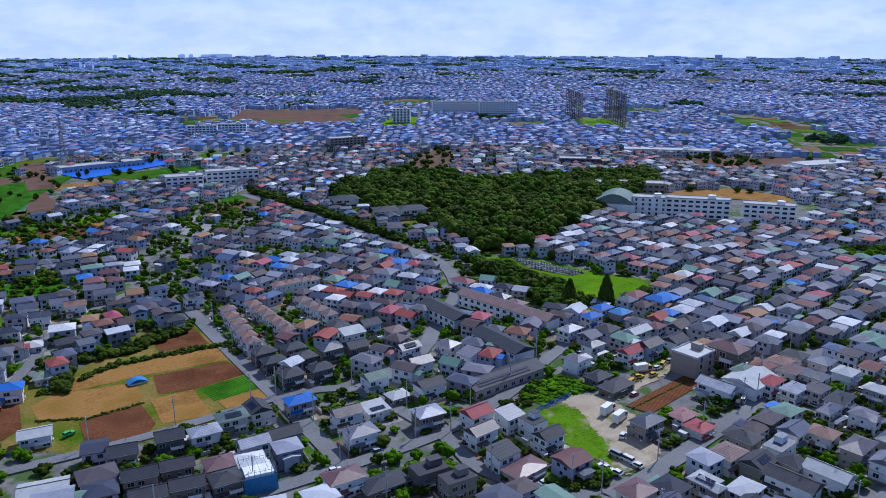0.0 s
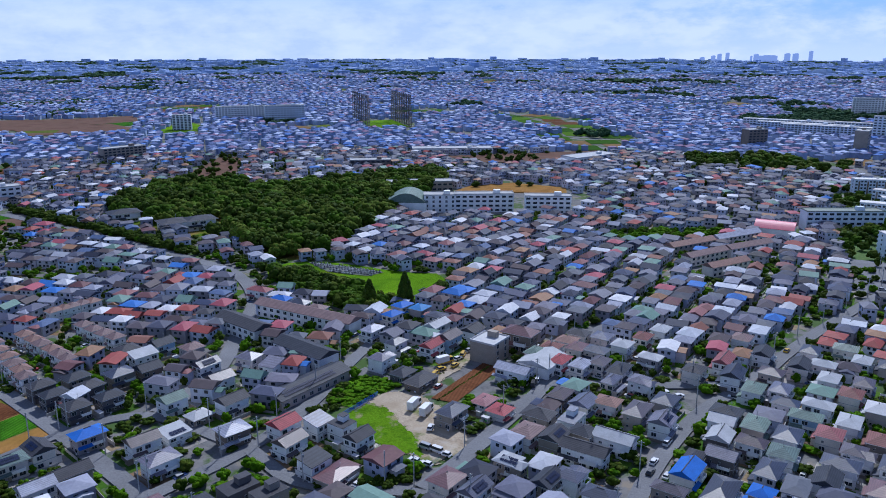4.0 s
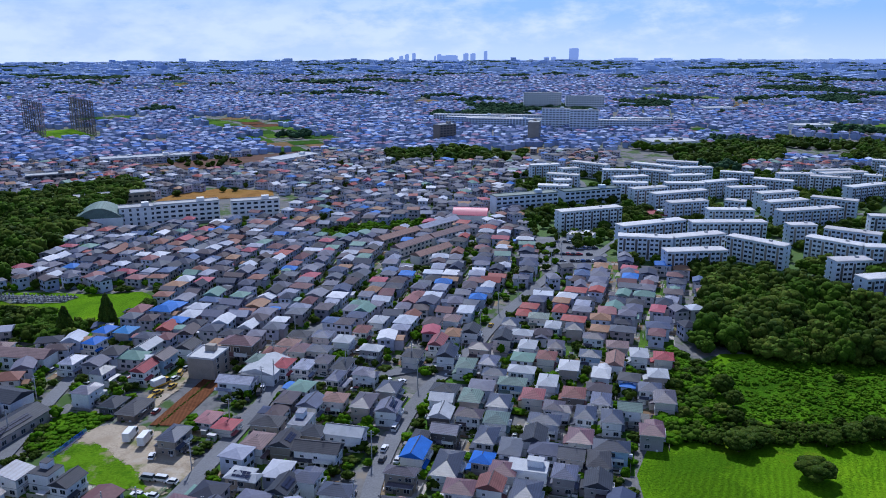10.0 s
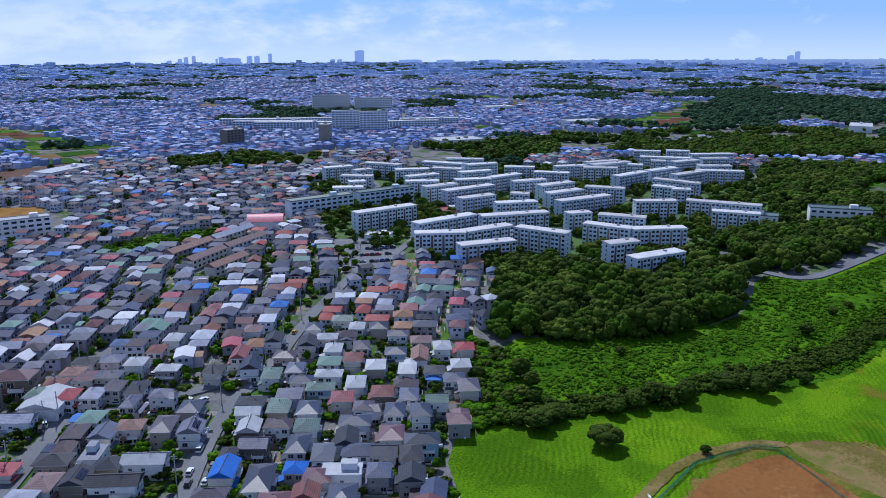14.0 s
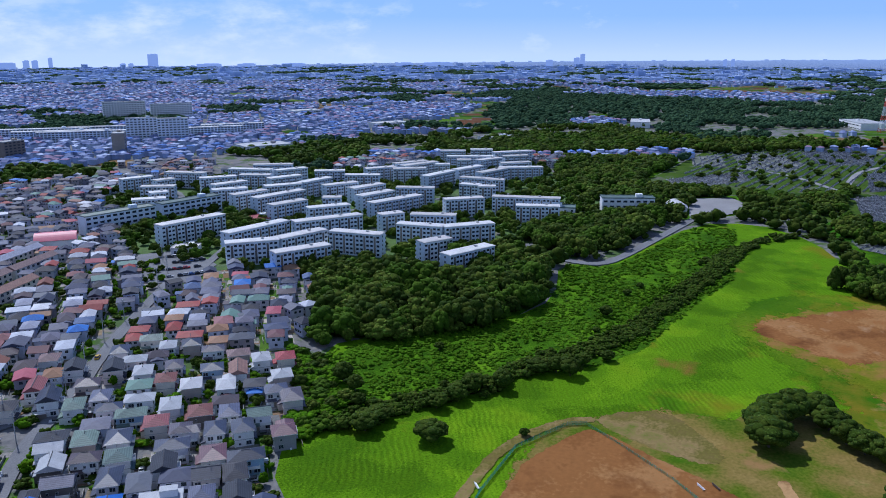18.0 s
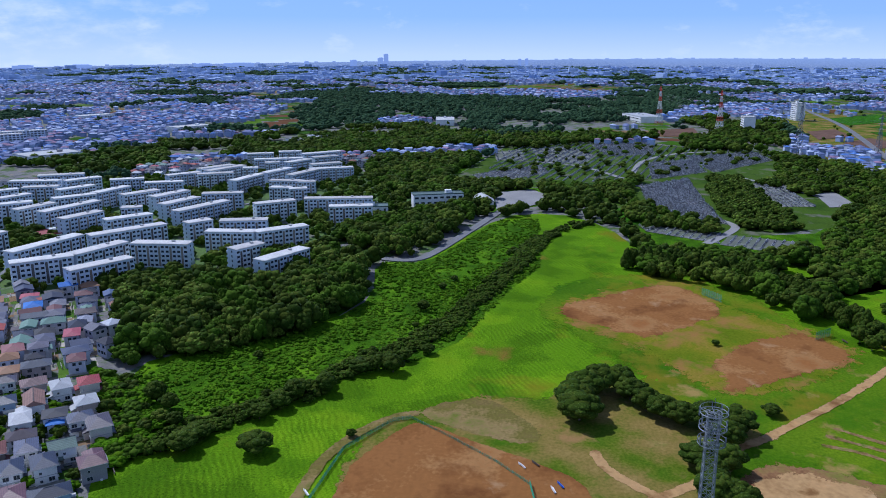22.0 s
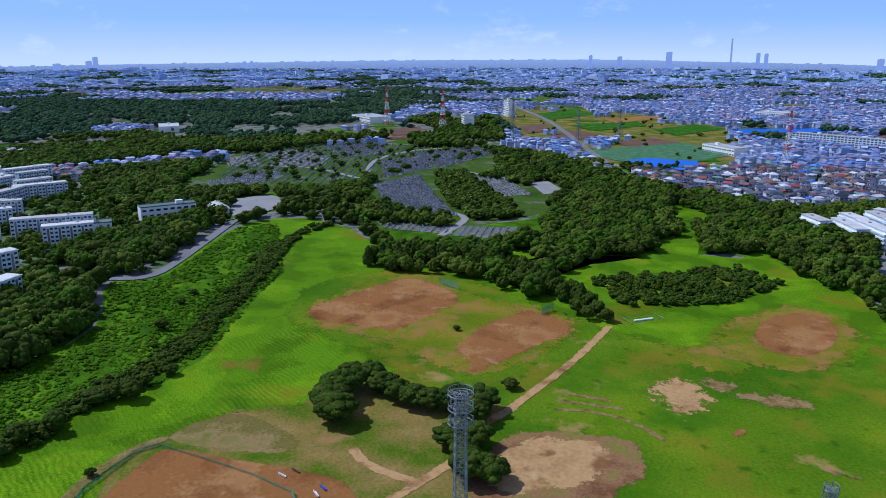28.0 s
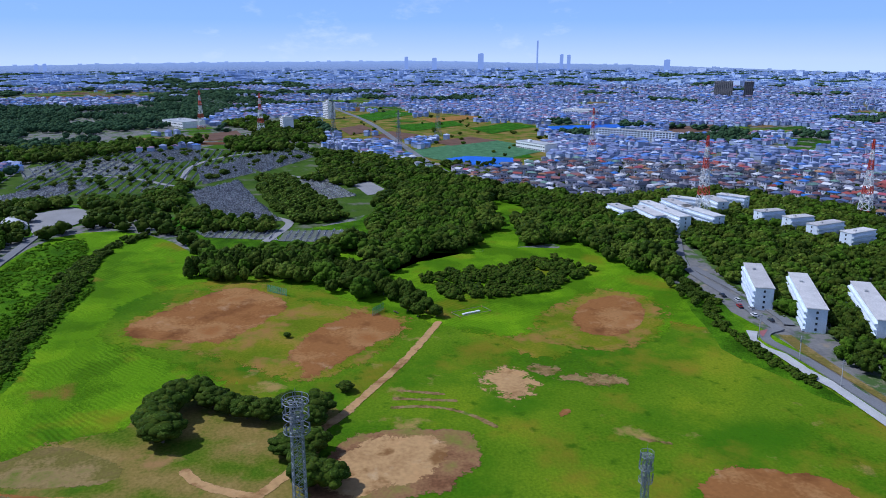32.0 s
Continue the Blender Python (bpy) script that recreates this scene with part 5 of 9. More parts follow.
house(120, 272, 40, "hip", 1, 1, "roof_red", "wall")
house(129, 277, -51, "hip", 1, 1, "roof_tan", "wall")
house(118, 259, 40, "hip", 1.1, 1, "roof_red", "wall")
house(130, 269, 42, "hip", 1, 1, "roof", "wall")
house(136, 264, -50, "hip", 1.1, 1, "roof", "wall")
house(124, 253, 39, "hip", 1.1, 1, "roof", "wall")
house(132, 253, 40, "hip", 1, 1, "roof", "wall")
house(111, 284, -48, "hip", 1.5, 1.3, "roof", "wall_dark", tall=1.5)
house(136, 245, 41, "hip", 1.3, 1, "roof_dark", "wall")
house(129, 236, 38, "steps", 1.1, 1, "roof", "wall")
house(139, 233, -52, "ell", 1.1, 1, "roof", "wall")
house(139, 217, 39, "hip", 1.1, 1, "roof", "wall")
house(174, 229, 42, "gable", 1.2, 1.1, "roof", "wall_white", tall=1.1)
house(154, 204, -52, "hip", 1.2, 1, "roof_dark", "wall_dark")
house(179, 242, 40, "gable", 1.3, 1, "roof_red", "wall")
house(163, 237, 38, "hip", 1, 1, "roof_dark", "wall")
house(153, 252, -52, "hip", 1, 1, "roof_pale", "wall")
house(149, 267, 40, "hip", 1, 1, "roof_pale", "wall")
house(145, 277, 40, "hip", 1.05, 1, "roof", "wall")
house(137, 283, -48, "hip", 1.05, 1, "roof_dark", "wall")
house(173, 278, 38, "hip", 1, 1, "roof_pale", "wall_white")
house(161, 272, 42, "hip", 1, 1, "roof_red", "wall")
house(149, 199, -49, "gable", 1, 1, "roof_pale", "wall_white")
house(142, 190, 41, "gable", 1.05, 1, "roof_pale", "wall_dark")
house(121, 175, 39, "gable", 1.3, 1, "roof_blue", "wall_white")
house(110, 167, -51, "steps", 1.1, 1, "roof", "wall_dark")
house(124, 163, 41, "hip", 1.6, 1.1, "roof", "wall_white")
house(134, 159, 38, "hip", 0.8, 1, "roof_blue", "wall")
house(119, 151, -48, "hip", 1.05, 1, "roof", "wall")
house(135, 151, 40, "hip", 1, 1, "roof", "wall")
house(127, 147, 38, "gable", 0.95, 1, "roof_red", "wall_white")
house(141, 147, -51, "cube", 1.5, 1, "roof_pale", "wall_white", tall=1.05)
house(132, 138, 39, "hip", 1.5, 1, "roof", "wall_white")
house(127, 180, 40, "steps", 1, 1, "roof_dark", "wall_dark")
house(136, 180, -51, "gable", 1.05, 1, "roof", "wall_dark")
house(144, 169, 38, "hip", 1.3, 1, "roof", "wall")
house(156, 160, 40, "gable", 1.2, 1, "roof_dark", "wall")
house(166, 166, -51, "hip", 1.2, 1, "roof", "wall")
house(167, 151, 40, "hip", 1.25, 1, "roof", "wall")
house(158, 194, 40, "hip", 1.3, 1, "roof_green", "wall")
house(149, 184, -52, "hip", 1, 1, "roof", "wall_white")
house(154, 176, 42, "hip", 1.1, 1, "roof_green", "wall_white")
house(163, 185, 40, "hip", 1.2, 1, "roof", "wall")
house(177, 194, -49, "hip", 1.1, 1, "roof_green", "wall_blue")
house(176, 182, 40, "hip", 1.1, 1, "roof_red", "wall")
house(188, 174, 40, "hip", 1.15, 1, "roof_red", "wall_dark")
house(176, 170, -51, "ell", 1.2, 1, "roof", "wall")
house(192, 165, 38, "hip", 1.1, 1, "roof", "wall")
house(180, 161, 38, "hip", 1.15, 1, "roof", "wall")
house(195, 155, -48, "gable", 1, 1, "roof_green", "wall_white")
house(185, 154, 42, "hip", 1.1, 1, "roof", "wall_white")
house(189, 141, 41, "ell", 1.4, 1, "roof", "wall")
house(170, 141, -49, "hip", 1.2, 1, "roof", "wall_blue")
house(161, 138, 42, "hip", 1.1, 1, "roof_dark", "wall")
house(152, 130, 39, "gable", 1.1, 1, "roof_dark", "wall")
house(157, 145, -51, "gable", 1, 1, "roof", "wall")
house(148, 139, 38, "hip", 0.9, 1, "roof", "wall")
house(183, 214, 38, "hip", 1.1, 1, "roof", "wall")
house(177, 204, -49, "hip", 1, 1, "roof", "wall")
house(174, 217, 41, "hip", 1.1, 1, "roof_green", "wall")
house(188, 187, 40, "hip", 1.15, 1, "roof_pale", "wall")
house(187, 200, -52, "hip", 1.1, 1, "roof_pale", "wall")
house(204, 204, 38, "hip", 1.05, 1, "roof_red", "wall")
house(204, 192, 40, "hip", 1.15, 1, "roof_pale", "wall")
house(219, 195, -50, "hip", 1.05, 1, "roof", "wall_blue")
house(215, 210, 42, "hip", 1, 1, "roof", "wall")
house(206, 217, 39, "hip", 1.05, 1, "roof_pale", "wall")
house(213, 228, -50, "hip", 1, 1, "roof_pale", "wall")
house(204, 230, 41, "gable", 1.3, 1, "roof_dark", "wall")
house(218, 241, 39, "hip", 1, 1, "roof", "wall")
house(233, 239, -49, "hip", 1.05, 1, "roof_green", "wall")
house(230, 227, 39, "hip", 1, 1, "roof_pale", "wall")
house(236, 220, 41, "hip", 1, 1, "roof", "wall")
house(234, 207, -52, "hip", 1, 1, "roof", "wall")
house(210, 181, 38, "ell", 1.5, 1, "roof_pale", "wall_white")
house(222, 185, 38, "gable", 1.4, 1, "roof_tan", "wall")
house(235, 195, -48, "hip", 1.1, 1, "roof_tan", "wall")
house(235, 184, 42, "hip", 1.05, 1, "roof_pale", "wall")
house(225, 167, 42, "hip", 1, 1, "roof_pale", "wall")
house(213, 161, -49, "hip", 1, 1, "roof", "wall")
house(211, 153, 41, "hip", 1.3, 1, "roof", "wall")
house(240, 176, 39, "hip", 1, 1, "roof_red", "wall")
house(189, 227, -52, "hip", 1, 1, "roof", "wall")
house(198, 244, 40, "gable", 1.2, 1, "roof_dark", "wall")
house(200, 260, 39, "hip", 1, 1, "roof_tan", "wall")
house(-32, 235, 30, "gable", 1.1, 1, "roof", "wall_white")
house(-26, 222, 32, "hip", 1.2, 1, "roof", "wall_white")
house(-23, 241, 34, "shed", 1.1, 1, "roof_pale", "wall", 1, tall=0.7)
house(-25, 263, 35, "gable", 1.1, 1, "roof_green", "wall_white")
house(-16, 253, 36, "low", 0.9, 1, "roof_pale", "wall_dark")
house(-5, 235, 29, "hip", 1.2, 1, "roof", "wall_dark")
house(11, 235, 38, "gable", 1.2, 1, "roof_red", "wall_white")
house(12, 223, 40, "gable", 1.1, 1, "roof", "wall_white")
house(22, 233, 39, "shed", 0.9, 1, "roof", "wall_white")
house(29, 229, 38, "cube", 0.9, 1, "roof_dark", "wall_white")
house(33, 220, 38, "gable", 1, 1, "roof_dark", "wall_white")
house(18, 209, 39, "shed", 1, 1, "roof_dark", "wall_white")
house(24, 204, 41, "hip", 1.5, 1, "roof", "wall", tall=0.6)
house(-4, 200, 30, "cube", 1.3, 1, "roof_dark", "wall_dark")
house(4, 195, 30, "cube", 1.1, 1, "roof_dark", "wall_dark")
house(-17, 197, 33, "low", 1.6, 1, "roof_dark", "wall_dark")
house(-28, 196, 31, "hip", 1.3, 1, "roof", "wall")
house(66, 229, 39, "hip", 1.15, 1, "roof", "wall_dark")
house(-14, 291, 37, "gable", 1.1, 1, "roof", "wall_white", 1)
house(-9, 277, 33, "gable", 1.1, 1, "roof", "wall_white")
house(-5, 257, 35, "gable", 1.2, 1, "roof_dark", "wall_white")
house(2, 294, -40, "hip", 0.95, 1, "roof", "wall")
house(10, 284, -40, "shed", 0.95, 1, "roof", "wall")
house(10, 379, -41, "hip", 1.4, 1, "roof_red", "wall_white")
house(19, 362, -38, "hip", 1.1, 1, "roof_blue", "wall")
house(27, 354, -40, "hip", 1.1, 1, "roof", "wall")
house(34, 344, -42, "hip", 1.1, 1, "roof_tan", "wall")
house(-20, 310, 34, "hip", 1, 1, "roof_tan", "wall")
house(-32, 318, 37, "gable", 1.1, 1, "roof_dark", "wall_blue")
house(-38, 307, 33, "shed", 1.2, 1, "roof_pale", "wall")
house(-45, 315, 34, "hip", 1.1, 1, "roof_dark", "wall_dark")
house(-35, 293, 33, "gable", 1.1, 1, "roof_dark", "wall_dark")
house(53, 189, 37, "hip", 1.2, 1, "roof", "wall")
house(59, 182, 38, "gable", 1.1, 1, "roof", "wall", 1)
house(45, 324, 42, "hip", 1.1, 1, "roof_red", "wall_white")
house(54, 311, 42, "hip", 1.1, 1, "roof", "wall")
house(61, 293, 39, "steps", 1.1, 1, "roof", "wall")
house(52, 280, 42, "ell", 1.1, 1, "roof", "wall")
house(63, 261, 41, "low", 1.5, 1, "roof_dark", "wall_dark")
house(58, 269, 41, "low", 1, 1, "roof_dark", "wall_dark")
house(74, 287, 41, "gable", 1.2, 1, "roof_red", "wall")
house(83, 293, 40, "gable", 1.2, 1, "roof", "wall_blue", tall=1.1)
house(95, 299, 42, "gable", 1.2, 1, "roof_dark", "wall_white")
house(82, 309, 39, "gable", 1.3, 1, "roof_pale", "wall")
house(73, 338, 38, "hip", 1, 1, "roof_blue", "wall")
house(80, 332, 42, "hip", 1, 1, "roof_blue", "wall")
house(66, 327, 38, "hip", 1, 1, "roof_blue", "wall")
house(-129, 223, 26, "gable", 1.25, 1, "roof_pale", "wall", tall=0.75)
house(-111, 192, 23, "gable", 1.5, 1.4, "roof_pale", "wall", tall=0.7)
house(-49, 244, 32, "hip", 1.1, 1, "roof_blue", "wall")
house(-98, 336, -58, "hip", 0.72, 0.9, "roof_tan", "wall_white")
house(-94, 327, -58, "hip", 0.72, 0.9, "roof_tan", "wall_white")
house(-89, 319, -55, "hip", 0.72, 0.9, "roof_tan", "wall_white")
house(-85, 311, -55, "hip", 0.72, 0.9, "roof_tan", "wall_white")
house(-81, 304, -56, "hip", 0.72, 0.9, "roof_tan", "wall_white")
house(-78, 297, -55, "hip", 0.72, 0.9, "roof_tan", "wall_white")
house(-88, 343, -52, "hip", 0.72, 0.9, "roof_tan", "wall_white")
house(-83, 336, -51, "hip", 0.72, 0.9, "roof_tan", "wall_white")
house(-79, 330, -52, "hip", 0.72, 0.9, "roof_tan", "wall_white")
house(-74, 323, -49, "hip", 0.72, 0.9, "roof_tan", "wall_white")
house(-70, 317, -51, "hip", 0.72, 0.9, "roof_tan", "wall_white")
house(-66, 311, -51, "hip", 0.72, 0.9, "roof_tan", "wall_white")
house(-82, 372, -49, "hip", 0.72, 0.9, "roof_tan", "wall_white")
house(-78, 375, -50, "hip", 0.72, 0.9, "roof_tan", "wall_white")
house(-75, 377, -48, "hip", 0.72, 0.9, "roof_tan", "wall_white")
house(-71, 380, -49, "hip", 0.72, 0.9, "roof_tan", "wall_white")
house(-67, 382, -49, "hip", 0.72, 0.9, "roof_tan", "wall_white")
house(-66, 349, -49, "hip", 0.72, 0.9, "roof_tan", "wall_white")
house(-61, 342, -49, "hip", 0.72, 0.9, "roof_tan", "wall_white")
house(-56, 336, -49, "hip", 0.72, 0.9, "roof_tan", "wall_white")
house(-51, 330, -51, "hip", 0.72, 0.9, "roof_tan", "wall_white")
house(-71, 287, 36, "hip", 1, 1, "roof_dark", "wall_dark")
house(-65, 278, 35, "hip", 1, 1, "roof_dark", "wall_dark")
house(-60, 291, 37, "hip", 1, 1, "roof_dark", "wall_dark")
house(-54, 282, 37, "hip", 1, 1, "roof_dark", "wall_dark")
house(-56, 266, 34, "hip", 1, 1, "roof_dark", "wall_dark")
house(-46, 271, 36, "hip", 1, 1, "roof_dark", "wall_dark")
house(-45, 291, 35, "hip", 1.2, 1, "roof", "wall_dark")
house(-85, 219, 25, "gable", 1.1, 1, "roof_dark", "wall_dark")
house(-75, 222, 31, "hip", 1.05, 1, "roof", "wall_white")
house(-69, 232, 30, "hip", 1.1, 1, "roof_green", "wall", 1)
house(-62, 238, -57, "gable", 1.1, 1, "roof_dark", "wall", 1)
house(-58, 215, 32, "gable", 1.1, 1, "roof", "wall_white")
house(-50, 221, 32, "gable", 1.15, 1, "roof_dark", "wall_dark")
house(-96, 210, 23, "gable", 1.1, 1, "roof_dark", "wall_dark")
house(-86, 197, 23, "gable", 1.1, 1, "roof_dark", "wall_dark")
house(-77, 202, 23, "gable", 1.1, 1, "roof_dark", "wall_dark")
house(-71, 192, 23, "gable", 1.1, 1, "roof_dark", "wall_dark")
house(-65, 203, 28, "hip", 1.1, 1, "roof", "wall_dark")
house(-61, 195, 30, "hip", 1.1, 1, "roof_dark", "wall_dark")
house(-80, 187, 23, "gable", 1.1, 1, "roof_dark", "wall_dark")
house(-152, 297, 31, "hip", 1.2, 1, "roof_dark", "wall_dark")
house(-179, 345, 25, "gable", 1, 1, "roof", "wall_white")
house(-170, 342, 24, "gable", 1.1, 1, "roof_tan", "wall_white")
house(-190, 338, 25, "gable", 1, 1, "roof", "wall_white")
house(-179, 327, 26, "gable", 1, 1, "roof", "wall_white")
house(-169, 299, 24, "low", 1.1, 1, "roof_pale", "wall")
house(-183, 308, 25, "hip", 1.1, 1, "roof", "wall")
house(-154, 253, 23, "hip", 1.2, 1, "roof_blue", "wall")
house(-149, 269, 27, "low", 0.8, 1, "roof_green", "wall")
house(-138, 348, 31, "ell", 1.3, 1, "roof", "wall")
house(-118, 324, 30, "hip", 1, 1, "roof_dark", "wall_dark")
house(-119, 353, 34, "gable", 1.1, 1, "roof", "wall", 1)
house(-164, 359, 31, "gable", 1.1, 1, "roof", "wall")
PLACED += [(o.location.x, o.location.y) for o in scene.objects if o.parent is None and o.name.split(".")[0] == "house"]



def lots(outline, turn, dx, dy, street, seed, pad=5.5):
    """Places for houses on rows inside an outline: pairs of rows back to back, then a street."""
    rng = np.random.RandomState(seed)
    c, s = math.cos(radians(turn)), math.sin(radians(turn))
    xs, ys = np.array([p[0] for p in outline]), np.array([p[1] for p in outline])
    cx, cy = xs.mean(), ys.mean()
    R = np.hypot(xs - cx, ys - cy).max()
    out = []
    v, k = -R, 0
    while v < R:
        u = np.arange(-R, R, dx) + rng.uniform(-1, 1)
        u = u + rng.uniform(-2.0, 2.0, u.size)
        vv = v + rng.uniform(-1.9, 1.9, u.size) + 4.5 * np.sin(u / 29 + v / 41 + seed)
        x, y = cx + u * c - vv * s, cy + u * s + vv * c
        ok = inside(outline, x, y)
        face = turn + (180 if k % 2 else 0) + rng.choice([0, 0, 0, 90], u.size) + rng.uniform(-7, 7, u.size)
        out += [(a, b, f) for a, b, f, o in zip(x, y, face, ok) if o]
        v += dy + (street if k % 2 else 0)
        k += 1
    out = np.array(out)
    bad = near_road(out[:, 0], out[:, 1], pad)
    for pts in NO_HOUSE:
        bad |= inside(pts, out[:, 0], out[:, 1])
    bad |= hides(out[:, 0], out[:, 1], 4.5, PLOTS)
    return out[~bad]


BLOCK_LAND = [
    ([(-400, 150), (-140, 150), (-150, 330), (-120, 352), (-170, 430), (-420, 430)], 24, 10.6, 11.2),
    ([(-120, 356), (-58, 262), (-30, 268), (10, 250), (62, 330), (75, 348), (30, 375), (8, 432), (-30, 460), (-90, 540), (-170, 600), (-260, 520), (-160, 420)], -28, 10.2, 10.8),
    ([(-140, 215), (-92, 160), (-10, 165), (-20, 200), (-55, 250), (-90, 224)], 26, 10.8, 10.8),
    ([(-25, 205), (10, 150), (90, 140), (62, 200), (30, 245), (0, 225)], 36, 11, 11),
    ([(62, 325), (40, 282), (100, 290), (110, 250), (183, 231), (300, 297), (345, 345), (330, 430), (240, 500), (140, 530), (110, 560), (60, 450), (112, 398), (98, 358), (80, 350)], 42, 9.7, 10.2),
    ([(48, 190), (110, 128), (152, 112), (185, 148), (200, 150), (215, 152), (269, 194), (303, 214), (331, 228), (345, 270), (340, 300), (185, 228), (110, 248)], 37, 10.0, 10.6),
]
TERRACES = [(267, 404, 36, 15), (306, 414, 38, 14), (262, 381, 32, 17), (297, 390, 35, 13), (261, 359, 30, 15)]
for x, y, L, t in TERRACES:
    for u in np.arange(-L / 2, L / 2 + 1, 6.0):
        PLACED.append((x + u * math.cos(radians(t)), y + u * math.sin(radians(t))))
near_spots = []
for k, (outline, turn, dx, dy) in enumerate(BLOCK_LAND):
    spots = lots(outline, turn, dx, dy, 3.4, 40 + k, 4.6)
    for x, y, f in spots:
        if k < 2 and soft_noise(np.array([x]), np.array([y]), 34, 15)[0] > (0.64 if k == 0 else 0.76):
            continue
        if any(abs(x - px) < 9.0 and math.hypot(x - px, y - py) < 8.2 for px, py in PLACED):
            continue
        near_spots.append((x, y, f))
near_spots.sort(key=lambda p: p[0] ** 2 + p[1] ** 2)
rnd = random.Random(5)
mid = []
ONE_BY_ONE = 228 - len(LOTS)
for k, (x, y, f) in enumerate(near_spots):
    wide, deep = rnd.uniform(0.82, 1.28), rnd.uniform(0.82, 1.22)
    if k < ONE_BY_ONE:
        house(x, y, f, rnd.choice(["hip", "hip", "hip", "gable", "ell", "steps", "hip", "cube", "shed"]), wide, deep,
              rnd.choice(["roof"] * 9 + ["roof_red", "roof_dark", "roof_dark", "roof_dark", "roof_pale", "roof_green", "roof_tan"]), rnd.choice(["wall"] * 5 + ["wall_white", "wall_white", "wall_dark"]), tall=rnd.uniform(0.93, 1.05), solar=rnd.random() < 0.06)
        PLACED.append((x, y))
    else:
        mid.append((x, y, f, wide, deep))


def many_houses(name, x, y, turn, w, d, h, rise, gable, windows, label, mats=("farwall", "farroof", "glass")):
    """Joined far houses: walls, eaved roofs and, where near enough, windows."""
    n = len(x)
    c, s = np.cos(turn), np.sin(turn)

    def put(px, py, pz):
        return np.stack([x[:, None] + px * c[:, None] - py * s[:, None], y[:, None] + px * s[:, None] + py * c[:, None], pz + 0 * px], -1)
    W, D = w / 2, d / 2
    sx, sy = np.array([-1, 1, 1, -1]), np.array([-1, -1, 1, 1])
    lo = put(W[:, None] * sx, D[:, None] * sy, np.zeros((n, 4)))
    hi = put(W[:, None] * sx, D[:, None] * sy, np.repeat(h[:, None], 4, 1))
    E = 0.55
    ea = put((W[:, None] + E) * sx, (D[:, None] + E) * sy, np.repeat(h[:, None], 4, 1))
    eb = put((W[:, None] + E) * sx, (D[:, None] + E) * sy, np.repeat(h[:, None] + 0.18, 4, 1))
    rr = np.where(gable, W + E, np.maximum(W - D, 0.3))
    rid = put(rr[:, None] * np.array([-1, 1]), np.zeros((n, 2)), np.repeat((h + rise)[:, None], 2, 1))
    v = np.concatenate([lo, hi, ea, eb, rid], 1)
    wall = [(0, 1, 5, 4), (1, 2, 6, 5), (2, 3, 7, 6), (3, 0, 4, 7)]
    roof = [(8, 9, 13, 12), (9, 10, 14, 13), (10, 11, 15, 14), (11, 8, 12, 15), (12, 13, 17, 16), (14, 15, 16, 17), (13, 14, 17, 17), (15, 12, 16, 16), (11, 10, 9, 8)]
    nv = 18
    faces, mi = wall + roof, [0] * 4 + [1] * 9
    if windows:
        ws = []
        for fx, zz in ((-0.55, 0.25), (0.05, 0.25), (0.55, 0.25), (-0.5, 0.68), (0.45, 0.68)):
            for side in (-1, 1):
                px = W[:, None] * fx + np.array([-0.75, 0.75, 0.75, -0.75]) * side * -1
                py = (D[:, None] + 0.05) * side + 0 * px
                pz = h[:, None] * zz + np.array([0, 0, 1.2, 1.2])
                ws.append(put(px, py, pz))
                faces.append((nv, nv + 1, nv + 2, nv + 3))
                mi.append(2)
                nv += 4
        for fy, zz in ((0.0, 0.25), (-0.3, 0.68), (0.4, 0.68)):
            for side in (-1, 1):
                py = D[:, None] * fy + np.array([-0.6, 0.6, 0.6, -0.6]) * side
                px = (W[:, None] + 0.05) * side + 0 * py
                pz = h[:, None] * zz + np.array([0, 0, 1.1, 1.1])
                ws.append(put(px, py, pz))
                faces.append((nv, nv + 1, nv + 2, nv + 3))
                mi.append(2)
                nv += 4
        v = np.concatenate([v] + ws, 1)
    f = (np.arange(n)[:, None, None] * nv + np.array(faces)[None]).reshape(-1, 4)
    keep = f[:, 2] != f[:, 3]
    tri = f[~keep][:, :3]
    tri = np.stack([tri[:, 0], tri[:, 1], tri[:, 2]], 1)
    mi = np.tile(mi, n)
    v = v.reshape(-1, 3)
    # hip ends as slim quads with a split ridge corner, so that all faces are quads
    mid_pt = (v[tri[:, 0]] + v[tri[:, 1]]) / 2
    k0 = len(v)
    v = np.concatenate([v, mid_pt])
    q = np.stack([tri[:, 0], k0 + np.arange(len(tri)), tri[:, 1], tri[:, 2]], 1)
    return bulk(name, v, np.concatenate([f[keep], q]), list(mats), np.concatenate([mi[keep], mi[~keep]]), label, "houses")


rng = np.random.RandomState(11)
mid = np.array(mid)
many_houses("row_houses", mid[:, 0], mid[:, 1], np.radians(mid[:, 2]), 7.9 * mid[:, 3], 6.7 * mid[:, 4], rng.uniform(4.4, 6.0, len(mid)), rng.uniform(1.1, 2.3, len(mid)), rng.rand(len(mid)) < 0.3, True,
            "dense rows of two-storey houses with grey, brown and red roofs")

